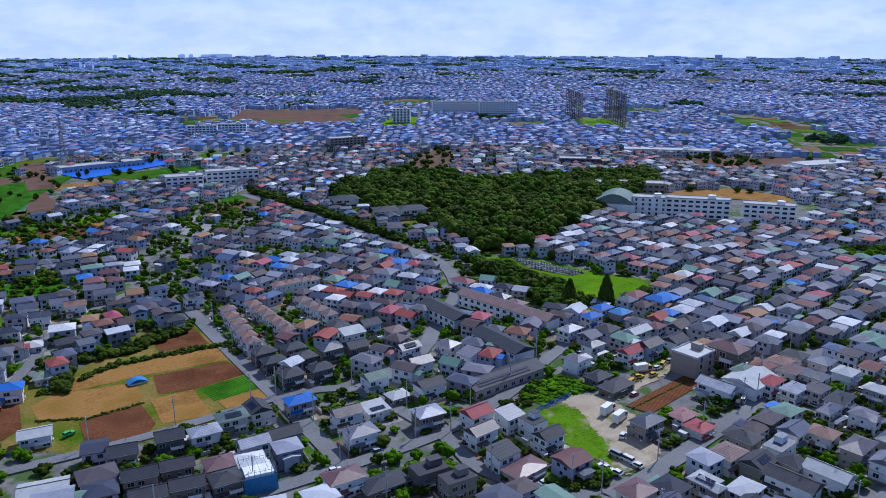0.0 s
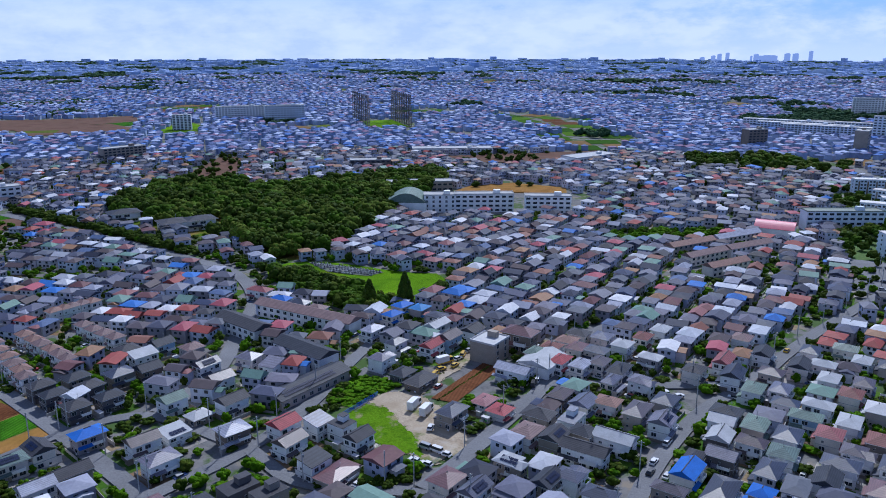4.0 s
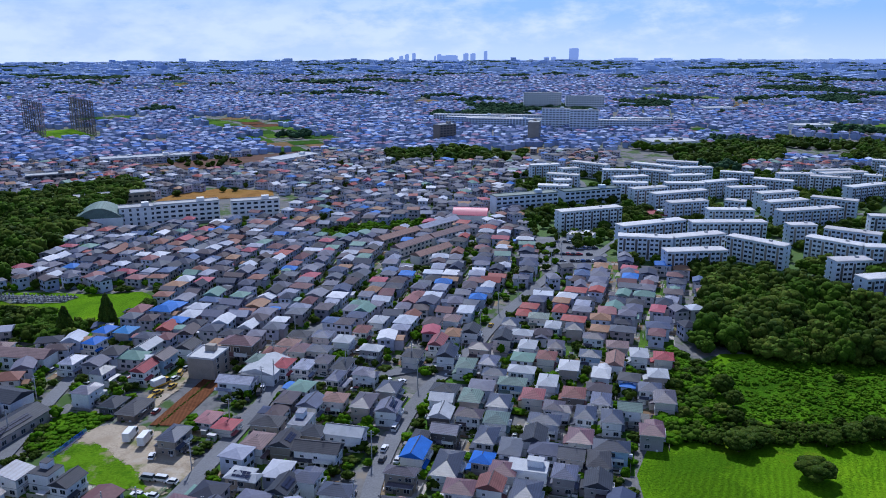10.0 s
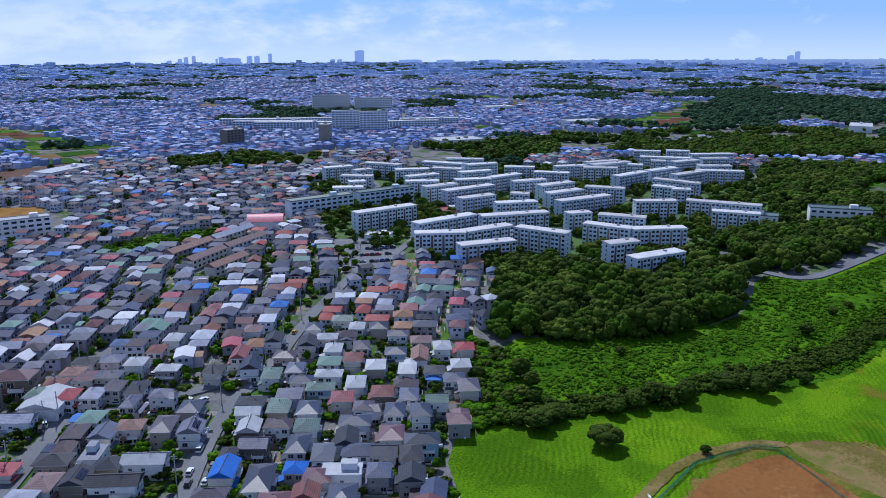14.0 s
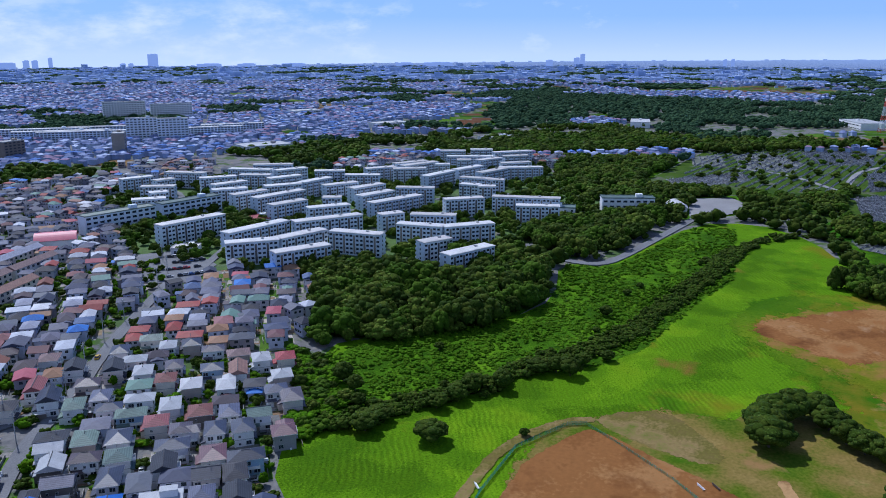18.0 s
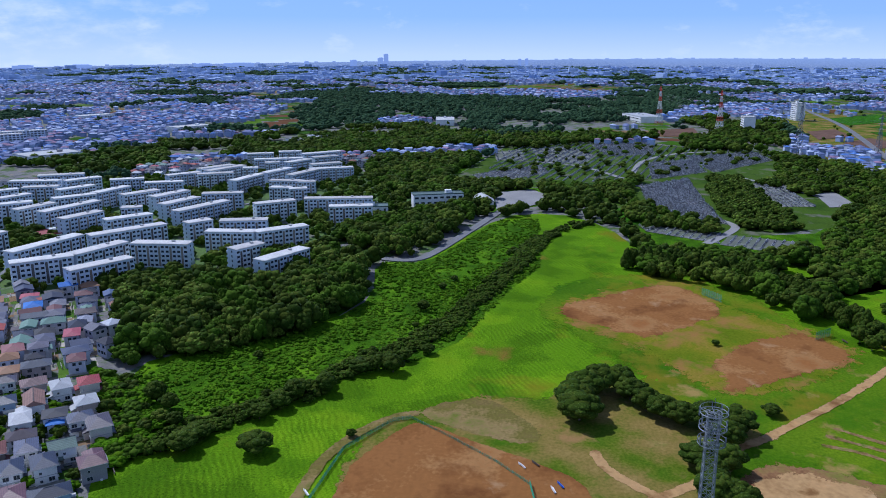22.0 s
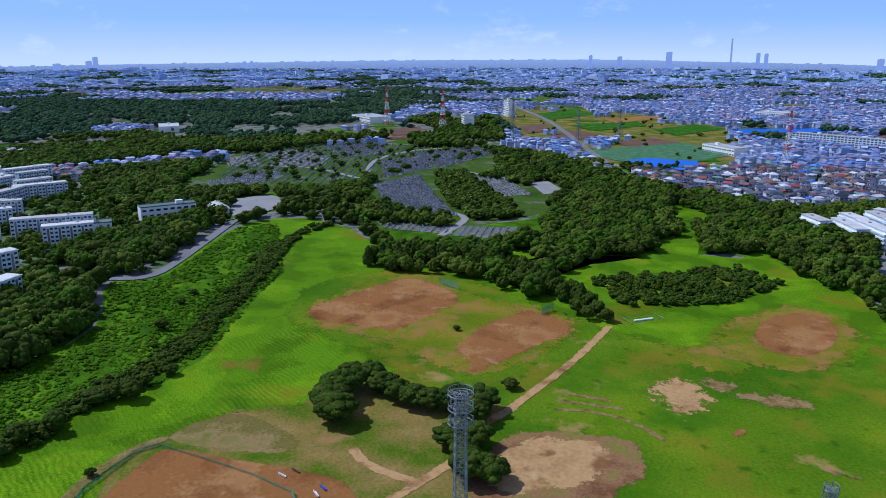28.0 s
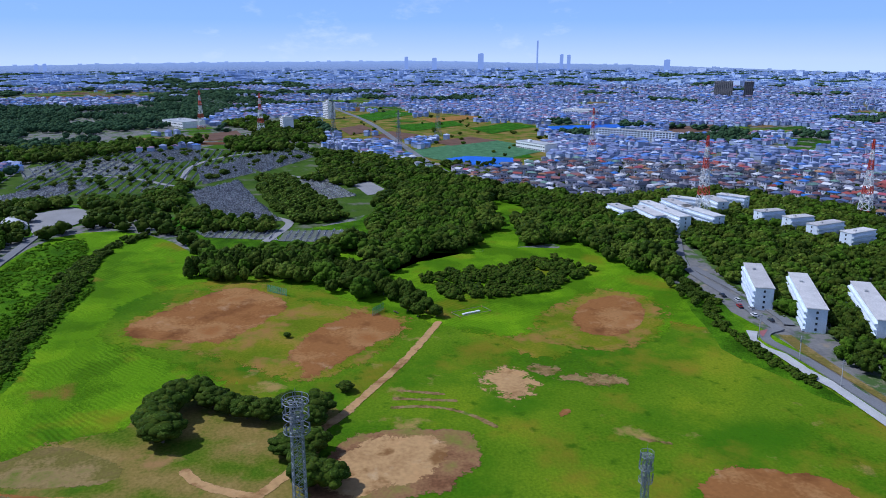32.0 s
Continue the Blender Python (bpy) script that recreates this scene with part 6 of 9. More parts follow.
# gardens, parking places and low walls round the nearer houses
spot = np.array(LOTS + [tuple(p[:3]) for p in mid])
lane = np.zeros(len(spot), bool)
for pts in NO_HOUSE:
    lane |= inside(pts, spot[:, 0], spot[:, 1])
spot = spot[~lane]
rng = np.random.RandomState(12)
quads, posts = [], []
for x, y, t in spot:
    c, s = math.cos(radians(t)), math.sin(radians(t))
    put = lambda u, v, z: (x + u * c - v * s, y + u * s + v * c, z)
    cut = [-7.2] + sorted(rng.uniform(-5, 5, 2)) + [7.2]
    for lo, hi in zip(cut, cut[1:]):
        z = 0.03 + 0.02 * rng.rand()
        v0, v1 = (-7.0, -3.0) if rng.rand() < 0.25 else (-7.0, 7.0)
        quads += [put(lo, v0, z), put(hi, v0, z), put(hi, v1, z), put(lo, v1, z)]
    for u0, v0, u1, v1 in ((-5.9, -5.6, 5.9, -5.6), (-5.9, -5.6, -5.9, 5.6), (5.9, -5.6, 5.9, 5.6)):
        if rng.rand() < 0.6:
            q0, q1 = rng.uniform(0, 0.3), rng.uniform(0.6, 1)
            posts.append((put(u0 + (u1 - u0) * q0, v0 + (v1 - v0) * q0, 0), put(u0 + (u1 - u0) * q1, v0 + (v1 - v0) * q1, 0), rng.uniform(0.8, 1.5)))
bulk("garden_lots", np.array(quads), np.arange(len(quads)).reshape(-1, 4), ["lot"], None, "small gardens, gravel and concrete parking round the houses", "gardens")
b = Build()
on_road = near_road(np.array([(p[0] + q[0]) / 2 for p, q, _ in posts]), np.array([(p[1] + q[1]) / 2 for p, q, _ in posts]), 0.5)
for (p, q, high), taken in zip(posts, on_road):
    dx, dy = q[0] - p[0], q[1] - p[1]
    if not taken:
        b.box((p[0] + q[0]) / 2, (p[1] + q[1]) / 2, 0, math.hypot(dx, dy), 0.16, high, 0, math.atan2(dy, dx))
tagged(new("garden_walls", b.mesh("garden_walls", ["yardwall"])), "low block walls and fences between the gardens", "walls", kind="stuff")
extra = np.array(LOTS)
extra = extra[np.argsort(extra[:, 0] ** 2 + extra[:, 1] ** 2)]
sheds, autos = Build(), Build()
for k, (x, y, t) in enumerate(extra):
    c, s = math.cos(radians(t)), math.sin(radians(t))
    place = lambda u, v: (x + u * c - v * s, y + u * s + v * c)
    if rng.rand() < 0.55:
        px, py = place(rng.choice([-5.6, 5.6]), rng.uniform(-3.5, 3.5))
        if not near_road(px, py, 0.3):
            w_, d_, h_ = rng.uniform(1.2, 2.2), rng.uniform(1.6, 3.6), rng.uniform(1.8, 2.3)
            sheds.box(px, py, 0.02, w_, d_, h_, 0, radians(t))
            sheds.box(px, py, h_ + 0.02, w_ + 0.3, d_ + 0.3, 0.08, 1, radians(t))
    if rng.rand() < 0.7:
        px, py = place(rng.uniform(-3.2, 3.4), rng.choice([-6.2, 6.2]))
        if not near_road(px, py, -1.0):
            way_ = radians(t) + rng.choice([0, math.pi / 2])
            autos.box(px, py, 0.3, 4.0, 1.65, 0.55, 0, way_)
            autos.box(px - 0.25 * math.cos(way_), py - 0.25 * math.sin(way_), 0.85, 2.3, 1.45, 0.5, 1, way_)
            autos.box(px - 0.25 * math.cos(way_), py - 0.25 * math.sin(way_), 1.35, 2.0, 1.35, 0.06, 0, way_)
            for e in (-1, 1):
                autos.box(px + e * 1.25 * math.cos(way_), py + e * 1.25 * math.sin(way_), 0.04, 0.6, 1.6, 0.5, 1, way_)
M["yardcar"] = surf("yard_car_paint", [(0.75, 0.75, 0.76), (0.05, 0.05, 0.06), (0.45, 0.46, 0.48), (0.7, 0.7, 0.7), (0.06, 0.1, 0.25), (0.3, 0.04, 0.04), (0.12, 0.12, 0.13)], 0.3, 0.5, 3, 0.05, "island", bump=0, spec=0.6)
tagged(new("garden_sheds", sheds.mesh("garden_sheds", ["yardwall", "blockroof"])), "small garden sheds and storage boxes beside the houses", "sheds", kind="stuff")
tagged(new("yard_cars", autos.mesh("yard_cars", ["yardcar", "glass"])), "cars standing in the yards of the houses", "cars", kind="stuff")
wing = mid[rng.rand(len(mid)) < 0.5]
way = np.radians(wing[:, 2]) + rng.choice([0, math.pi / 2, math.pi, -math.pi / 2], len(wing))
out_by = 3.9 * wing[:, 3]
many_houses("house_wings", wing[:, 0] + out_by * np.cos(way), wing[:, 1] + out_by * np.sin(way), way, rng.uniform(2.6, 5, len(wing)), rng.uniform(3.2, 5.6, len(wing)), rng.uniform(2.5, 5.2, len(wing)), rng.uniform(0.5, 1.2, len(wing)), rng.rand(len(wing)) < 0.5, False,
            "lower wings, porches and carports built onto the row houses")


def town(name, r0, r1, cell, seed, scale, windows, label, skip=0.1):
    """Houses on turned street grids in a ring of the plain."""
    rng = np.random.RandomState(seed)
    g = np.arange(-r1, r1, cell)
    gx, gy = np.meshgrid(g, g)
    gx, gy = gx.ravel(), gy.ravel()
    turn_field = np.floor(soft_noise(gx, gy, 260, 21) * 7) * 0.45
    x = gx + (rng.uniform(-0.3, 0.3, gx.size) + 1.2 * soft_noise(gx, gy, 90, 61)) * cell
    y = gy + (rng.uniform(-0.3, 0.3, gx.size) + 1.2 * soft_noise(gx, gy, 90, 62)) * cell
    c, s = np.cos(turn_field), np.sin(turn_field)
    u = x * c + y * s
    r = np.hypot(x, y)
    az = np.degrees(np.arctan2(x, y))
    ok = (r > r0) & (r < r1) & (az > -48) & (az < 152) & (np.abs(u / 46 - np.round(u / 46)) > 0.05) & (rng.rand(x.size) > skip)
    x, y, turn_field = x[ok], y[ok], turn_field[ok]
    bad = near_road(x, y, 5) | (open_land(x, y) > 0)
    for pts in NO_HOUSE:
        bad |= inside(pts, x, y)
    bad |= hides(x, y, 6.5, PLOTS) | (inside(FARM, x, y) & (soft_noise(x, y, 60, 57) < 0.72))
    for outline, *_ in BLOCK_LAND:
        bad |= inside(outline, x, y)
    x, y, turn_field = x[~bad], y[~bad], turn_field[~bad]
    n = len(x)
    turn = turn_field + rng.choice([0, math.pi / 2], n) + rng.uniform(-0.08, 0.08, n)
    h = np.where(rng.rand(n) < 0.03, rng.uniform(7, 9.5, n), rng.uniform(5.2, 6.6, n)) * (1 + 0.15 * (scale - 1))
    w = rng.uniform(5.8, 9.2, n) * scale
    many_houses(name, x, y, turn, w, rng.uniform(5.2, 7.4, n) * scale, h, rng.uniform(1.2, 2.1, n), rng.rand(n) < 0.3, windows, label, ("farwall", "farroof", "glass") if r1 < 1000 else ("hazewall", "hazeroof", "glass"))


town("near_town", 300, 900, 10.8, 71, 1.0, True, "suburban houses packed on narrow streets")
town("middle_town", 900, 1900, 13.2, 72, 1.08, False, "small roofs of the wider suburb")
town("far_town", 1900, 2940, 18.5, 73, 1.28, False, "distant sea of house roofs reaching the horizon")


def outer_town(r0, r1, cell, seed):
    """The last ring of town before the horizon: plain blocks of uneven height."""
    rng = np.random.RandomState(seed)
    gx, gy = np.meshgrid(np.arange(-r1, r1, cell), np.arange(-r1, r1, cell))
    x = gx.ravel() + rng.uniform(-0.45, 0.45, gx.size) * cell
    y = gy.ravel() + rng.uniform(-0.45, 0.45, gx.size) * cell
    r, az = np.hypot(x, y), np.degrees(np.arctan2(x, y))
    ok = (r > r0) & (r < r1) & (az > -42) & (az < 148) & (open_land(x, y) == 0) & (soft_noise(x, y, 150, 81) > 0.18)
    x, y = x[ok], y[ok]
    n = len(x)
    turn = np.floor(soft_noise(x, y, 260, 21) * 7) * 0.45 + rng.choice([0, math.pi / 2], n)
    c, s = np.cos(turn), np.sin(turn)
    tall = rng.rand(n)
    h = np.where(tall < 0.007, rng.uniform(16, 27, n), np.where(tall < 0.08, rng.uniform(9, 16, n), rng.uniform(5.5, 9, n)))
    w, d = rng.uniform(6, 13, n) * np.where(tall < 0.08, 2.2, 1.0), rng.uniform(5, 9, n) * np.where(tall < 0.08, 1.6, 1.0)
    v = []
    for z in (0 * h, h):
        for a, b_ in ((-1, -1), (1, -1), (1, 1), (-1, 1)):
            v.append(np.stack([x + a * w * c - b_ * d * s, y + a * w * s + b_ * d * c, z], 1))
    v = np.stack(v, 1).reshape(-1, 3)
    f = (np.array([(0, 1, 5, 4), (1, 2, 6, 5), (2, 3, 7, 6), (3, 0, 4, 7), (4, 5, 6, 7)])[None] + (np.arange(n) * 8)[:, None, None]).reshape(-1, 4)
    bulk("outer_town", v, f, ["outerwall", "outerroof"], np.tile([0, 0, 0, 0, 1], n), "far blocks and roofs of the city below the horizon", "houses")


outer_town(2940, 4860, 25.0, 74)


# ---- trees ----
def ico():
    t = (1 + 5 ** 0.5) / 2
    v = [(-1, t, 0), (1, t, 0), (-1, -t, 0), (1, -t, 0), (0, -1, t), (0, 1, t), (0, -1, -t), (0, 1, -t), (t, 0, -1), (t, 0, 1), (-t, 0, -1), (-t, 0, 1)]
    f = [(0, 11, 5), (0, 5, 1), (0, 1, 7), (0, 7, 10), (0, 10, 11), (1, 5, 9), (5, 11, 4), (11, 10, 2), (10, 7, 6), (7, 1, 8), (3, 9, 4), (3, 4, 2), (3, 2, 6), (3, 6, 8), (3, 8, 9), (4, 9, 5), (2, 4, 11), (6, 2, 10), (8, 6, 7), (9, 8, 1)]
    v = np.array(v, float)
    return v / np.linalg.norm(v, axis=1)[:, None], np.array(f)


def split(v, f):
    v, out, mids = list(map(tuple, v)), [], {}

    def mid(a, b):
        k = (min(a, b), max(a, b))
        if k not in mids:
            p = np.array(v[a]) + np.array(v[b])
            mids[k] = len(v)
            v.append(tuple(p / np.linalg.norm(p)))
        return mids[k]
    for a, b, c in f:
        x, y, z = mid(a, b), mid(b, c), mid(c, a)
        out += [(a, x, z), (b, y, x), (c, z, y), (x, y, z)]
    return np.array(v), np.array(out)


ICO0 = ico()
ICO1 = split(*ICO0)


def crown(seed, lobes, leaves, size, fine, shape="round"):
    """A crown about 1 high and 1 wide on the origin: rounded lobes on a dome, roughened by many leaf sprays. Triangles."""
    rng = np.random.RandomState(seed)
    base_v, base_f = ICO1 if fine and lobes > 22 else ICO0
    vs, fs, ms, n = [], [], [], 0
    if shape == "cone":
        q = np.linspace(0, 1, lobes)
        a = np.arange(lobes) * 2.4 + rng.uniform(-0.4, 0.4, lobes)
        out = 0.3 * (1 - q) ** 0.7
        cen = np.stack([out * np.cos(a), out * np.sin(a), 0.2 + 0.68 * q], 1)
        rad = 0.2 - 0.07 * q
    else:
        q = (np.arange(lobes) + 0.5) / lobes
        a = np.arange(lobes) * 2.4 + rng.uniform(-0.5, 0.5, lobes) + rng.uniform(0, 6)
        lift = 1 - 1.35 * q
        side = np.sqrt(np.clip(1 - lift ** 2, 0, 1))
        swell = rng.uniform(0.78, 1.12, lobes)
        cen = np.stack([0.33 * swell * side * np.cos(a), 0.33 * swell * side * np.sin(a), 0.5 + 0.3 * swell * lift], 1)
        rad = rng.uniform(0.13, 0.2, lobes) * (18 / max(lobes, 5)) ** 0.35
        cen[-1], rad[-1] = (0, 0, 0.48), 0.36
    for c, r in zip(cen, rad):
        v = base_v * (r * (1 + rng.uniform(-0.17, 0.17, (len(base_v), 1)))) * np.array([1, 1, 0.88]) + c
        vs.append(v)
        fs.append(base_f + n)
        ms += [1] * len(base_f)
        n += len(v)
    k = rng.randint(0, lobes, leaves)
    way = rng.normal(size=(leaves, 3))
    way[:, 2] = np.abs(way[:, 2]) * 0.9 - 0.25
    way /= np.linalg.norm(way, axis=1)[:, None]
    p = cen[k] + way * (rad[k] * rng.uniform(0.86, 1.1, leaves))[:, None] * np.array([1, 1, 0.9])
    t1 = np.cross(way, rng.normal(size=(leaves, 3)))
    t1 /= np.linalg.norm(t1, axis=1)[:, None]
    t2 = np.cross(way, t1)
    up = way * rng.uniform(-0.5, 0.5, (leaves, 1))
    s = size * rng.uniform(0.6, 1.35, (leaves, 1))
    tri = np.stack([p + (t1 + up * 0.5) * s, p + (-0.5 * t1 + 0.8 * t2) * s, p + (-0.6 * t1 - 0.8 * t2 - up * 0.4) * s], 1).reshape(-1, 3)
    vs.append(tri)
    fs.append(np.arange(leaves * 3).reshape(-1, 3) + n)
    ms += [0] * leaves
    return np.concatenate(vs), np.concatenate(fs), np.array(ms)


def tree_mesh(name, data, mats):
    v, f, m = data
    me = bpy.data.meshes.new(name)
    me.from_pydata(v.tolist(), [], f.tolist())
    for k in mats:
        me.materials.append(M[k])
    me.polygons.foreach_set("material_index", m.astype(np.int32))
    me.polygons.foreach_set("use_smooth", m == 1)
    me.update()
    return me


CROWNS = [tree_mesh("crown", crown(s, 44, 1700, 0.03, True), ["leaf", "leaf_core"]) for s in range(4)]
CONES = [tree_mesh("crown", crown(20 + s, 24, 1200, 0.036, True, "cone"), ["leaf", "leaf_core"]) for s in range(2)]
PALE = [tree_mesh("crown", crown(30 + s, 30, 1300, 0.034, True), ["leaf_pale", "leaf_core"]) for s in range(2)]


def trunk_mesh():
    b = Build()
    b.beam((0, 0, 0), (0.01, 0, 0.24), 0.028, sides=6)
    b.beam((0.01, 0, 0.22), (0.0, 0.02, 0.5), 0.018, sides=5)
    for a, z in ((0.4, 0.2), (2.3, 0.25), (4.2, 0.22)):
        b.beam((0, 0, z), (0.22 * math.cos(a), 0.22 * math.sin(a), z + 0.25), 0.011, sides=4)
    return b.mesh("trunk", ["bark"])


TRUNK = trunk_mesh()
TREE_COUNT = [0]


def tree(x, y, high, wide, kind="round", rnd=random.Random(9), label="dense dark green broadleaf tree"):
    top = tagged(new("tree"), label, "tree", "trees")
    top.matrix_basis = pose(x, y, 0, 0, 0, rnd.uniform(0, 360)) @ Matrix.Diagonal((wide, wide, high, 1))
    part("trunk", TRUNK, None, top)
    part("crown", rnd.choice({"round": CROWNS, "cone": CONES, "pale": PALE}[kind]), None, top)
    TREE_COUNT[0] += 1
    return top


def wood(name, x, y, high, wide, label, seed, fine=False, mats=("leaf", "leaf_core"), sink=0.12):
    """Many crowns joined: a wood nobody could count."""
    lobes, leaves, size = {2: (5, 20, 0.12), 3: (7, 44, 0.085), 4: (4, 22, 0.15)}.get(int(fine) if fine not in (True, False) else 0, (18, 170, 0.055) if fine else (11, 60, 0.09))
    kinds = [crown(seed + k, lobes, leaves, size, fine) for k in range(4)]
    rng = np.random.RandomState(seed)
    pick = rng.randint(0, 4, len(x))
    turn = rng.uniform(0, 6.28, len(x))
    vs, fs, ms, n = [], [], [], 0
    for k, (v, f, m) in enumerate(kinds):
        i = np.where(pick == k)[0]
        if not len(i):
            continue
        c, s = np.cos(turn[i])[:, None], np.sin(turn[i])[:, None]
        px, py = v[:, 0][None] * wide[i][:, None], v[:, 1][None] * wide[i][:, None]
        P = np.stack([x[i][:, None] + px * c - py * s, y[i][:, None] + px * s + py * c, (v[:, 2][None] - sink) * high[i][:, None]], -1)
        vs.append(P.reshape(-1, 3))
        fs.append((f[None] + (n + np.arange(len(i)) * len(v))[:, None, None]).reshape(-1, 3))
        ms.append(np.tile(m, len(i)))
        n += len(i) * len(v)
    ob = bulk(name, np.concatenate(vs), np.concatenate(fs), list(mats), np.concatenate(ms), label, "trees")
    ob.data.polygons.foreach_set("use_smooth", np.concatenate(ms) == 1)
    return ob


def scatter(outline, gap, seed, jitter=0.45):
    rng = np.random.RandomState(seed)
    xs, ys = [p[0] for p in outline], [p[1] for p in outline]
    gx, gy = np.meshgrid(np.arange(min(xs), max(xs), gap), np.arange(min(ys), max(ys), gap))
    x = gx.ravel() + rng.uniform(-jitter, jitter, gx.size) * gap
    y = gy.ravel() + rng.uniform(-jitter, jitter, gx.size) * gap
    ok = inside(outline, x, y)
    return x[ok], y[ok]


def grow(name, outline, gap, high, wide, label, seed, fine=False, mats=("leaf", "leaf_core"), clear=(), view=(), thin=0.0):
    x, y = scatter(outline, gap, seed)
    ok = ~near_road(x, y, 2)
    for pts in clear:
        ok &= ~inside(pts, x, y)
    ok &= soft_noise(x, y, 55, seed + 3) * 0.7 + soft_noise(x, y, 20, seed) * 0.3 >= thin
    x, y = x[ok], y[ok]
    rng = np.random.RandomState(seed + 1)
    u = rng.rand(len(x)) ** 1.4
    w = wide[0] * 0.75 + (wide[1] * 1.3 - wide[0] * 0.75) * u
    h = high[0] + (high[1] - high[0]) * (0.55 * u + 0.45 * rng.rand(len(x)))
    if view:
        ok = ~hides(x, y, 11.0, view)
        x, y, w, h = x[ok], y[ok], w[ok], h[ok]
    if mats[0] != "leaf":
        return wood(name, x, y, h, w, label, seed, fine, mats)
    tone = soft_noise(x, y, 30, seed) * 0.45 + rng.rand(len(x)) * 0.55
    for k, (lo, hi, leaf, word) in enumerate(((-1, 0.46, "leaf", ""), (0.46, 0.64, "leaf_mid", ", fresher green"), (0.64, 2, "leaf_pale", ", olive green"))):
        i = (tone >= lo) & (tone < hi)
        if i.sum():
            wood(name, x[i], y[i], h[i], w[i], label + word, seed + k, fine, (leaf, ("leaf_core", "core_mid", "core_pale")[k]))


TEMPLES = [(-40, 542), (-23, 546), (-75, 582)]
grow("grove", GROVE, 8.0, (8, 18), (8, 15), "dark dense wood round the temple", 100, clear=[[(x - 16, y - 30), (x + 16, y - 30), (x + 14, y + 14), (x - 14, y + 14)] for x, y in TEMPLES])
for x, y in TEMPLES:
    house(x, y, 20, "hip", 2.3, 2.2, "roof_dark", "wall_white", tall=1.25)
grow("slope_wood", WOOD_A, 7.2, (8, 19), (8, 15), "dark dense wood on the slope below the apartment blocks", 110, True)
grow("slope_wood", [(276, 190), (262, 176), (284, 150), (306, 120), (312, 150), (300, 190)], 6.5, (5, 11), (6, 10), "young dark trees at the corner of the slope wood", 116, True)
grow("slope_wood", WOOD_B, 7.2, (8, 17), (8, 14), "dark wooded knoll above the curved road", 120, True)
grow("wood_strip", [(9, 435), (36, 416), (74, 356), (57, 344), (33, 374)], 6, (6, 10), (6, 9), "row of trees in front of the graveyard", 130)
PARKING = [(673, 75), (693, 44), (655, 19), (596, 53), (602, 66)]
grow("hill_wood", WOOD_C, 9, (9, 14), (9, 13), "dark wood between the estate and the cemetery", 140, view=[PARKING])
TERRACE = [[(595, -190), (545, -115), (556, -34), (500, -34), (480, -80), (488, -150), (530, -155)]]
grow("hill_wood", WOOD_D, 8.0, (7, 16), (8, 14), "broad belt of dark broadleaf wood beyond the ball fields", 150, True, clear=TERRACE, view=GAPS)
grow("roadside_wood", [(273, -291), (276, -308), (250, -298), (221, -268), (180, -257), (120, -242), (110, -300), (200, -330), (240, -330)], 7, (6, 11), (6, 10), "trees closing in the road by the white blocks", 155, True)
grow("estate_trees", DANCHI, 9.5, (5, 11), (5, 10), "trees and bushes between the apartment blocks", 160, False, clear=BLOCK_SPOTS)

for k, pts in enumerate(WOOD_E):
    grow("wood_belt", pts, 10, (9, 15), (9, 14), "dark belt of trees behind the estate and the graves", 280 + 5 * k, 2, thin=(0.2, 0.25, 0.42)[k])
BELTS = [[(439, 689), (563, 606), (622, 671), (490, 757)], [(605, 518), (764, 436), (907, 521), (735, 623)], [(816, 475), (859, 310), (1024, 175), (1270, 216), (1208, 327), (1040, 472), (996, 576)], [(1042, 148), (1273, -58), (1625, -190), (2155, -128), (1700, 165), (1369, 232)]]
for k, pts in enumerate(BELTS):
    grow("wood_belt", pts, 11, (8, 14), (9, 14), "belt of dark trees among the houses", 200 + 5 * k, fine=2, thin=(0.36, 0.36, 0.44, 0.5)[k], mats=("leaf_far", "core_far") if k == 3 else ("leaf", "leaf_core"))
grow("green_strip", [(226, 438), (275, 420), (305, 424), (319, 442), (271, 456), (238, 460)], 6, (3, 6), (4, 8), "strip of bright green trees and shrubs between the rows", 230, False, ("weedleaf", "weedcore"))
for k, pts in enumerate([[(-230, 387), (-219, 400), (-210, 410), (-202, 396), (-217, 383)], [(-299, 539), (-272, 557), (-263, 539), (-284, 518)], [(-159, 539), (-162, 574), (-146, 557), (-142, 527)], [(-260, 605), (-226, 628), (-215, 605), (-250, 588)], [(-618, 1402), (-548, 1550), (-502, 1523), (-504, 1366), (-574, 1331)], [(-711, 1778), (-625, 1905), (-572, 1755), (-616, 1667)], [(-426, 1688), (-346, 1778), (-258, 1755), (-258, 1646), (-398, 1606)], [(-297, 1480), (-251, 1550), (-231, 1448), (-281, 1417)]]):
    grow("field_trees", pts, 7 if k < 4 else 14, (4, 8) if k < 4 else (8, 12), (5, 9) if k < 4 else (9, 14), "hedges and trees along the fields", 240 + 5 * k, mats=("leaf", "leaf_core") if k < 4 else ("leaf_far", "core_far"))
rng = np.random.RandomState(31)
g = np.arange(-4000, 4000, 13.0)
gx, gy = np.meshgrid(g, g)
x, y = gx.ravel() + rng.uniform(-5, 5, gx.size), gy.ravel() + rng.uniform(-5, 5, gx.size)
az, r = np.degrees(np.arctan2(x, y)), np.hypot(x, y)
ok = (az > -46) & (az < 150) & (r > 420) & (r < 2300)
x, y, r = x[ok], y[ok], r[ok]
ok = (open_land(x, y) == 1) & ~near_road(x, y, 3)
for pts in NO_HOUSE + [FARM] + [b[0] for b in BLOCK_LAND]:
    ok &= ~inside(pts, x, y)
ok &= rng.rand(len(x)) < np.where(r > 1200, 0.55, 1.0)
x, y, r = x[ok], y[ok], r[ok]
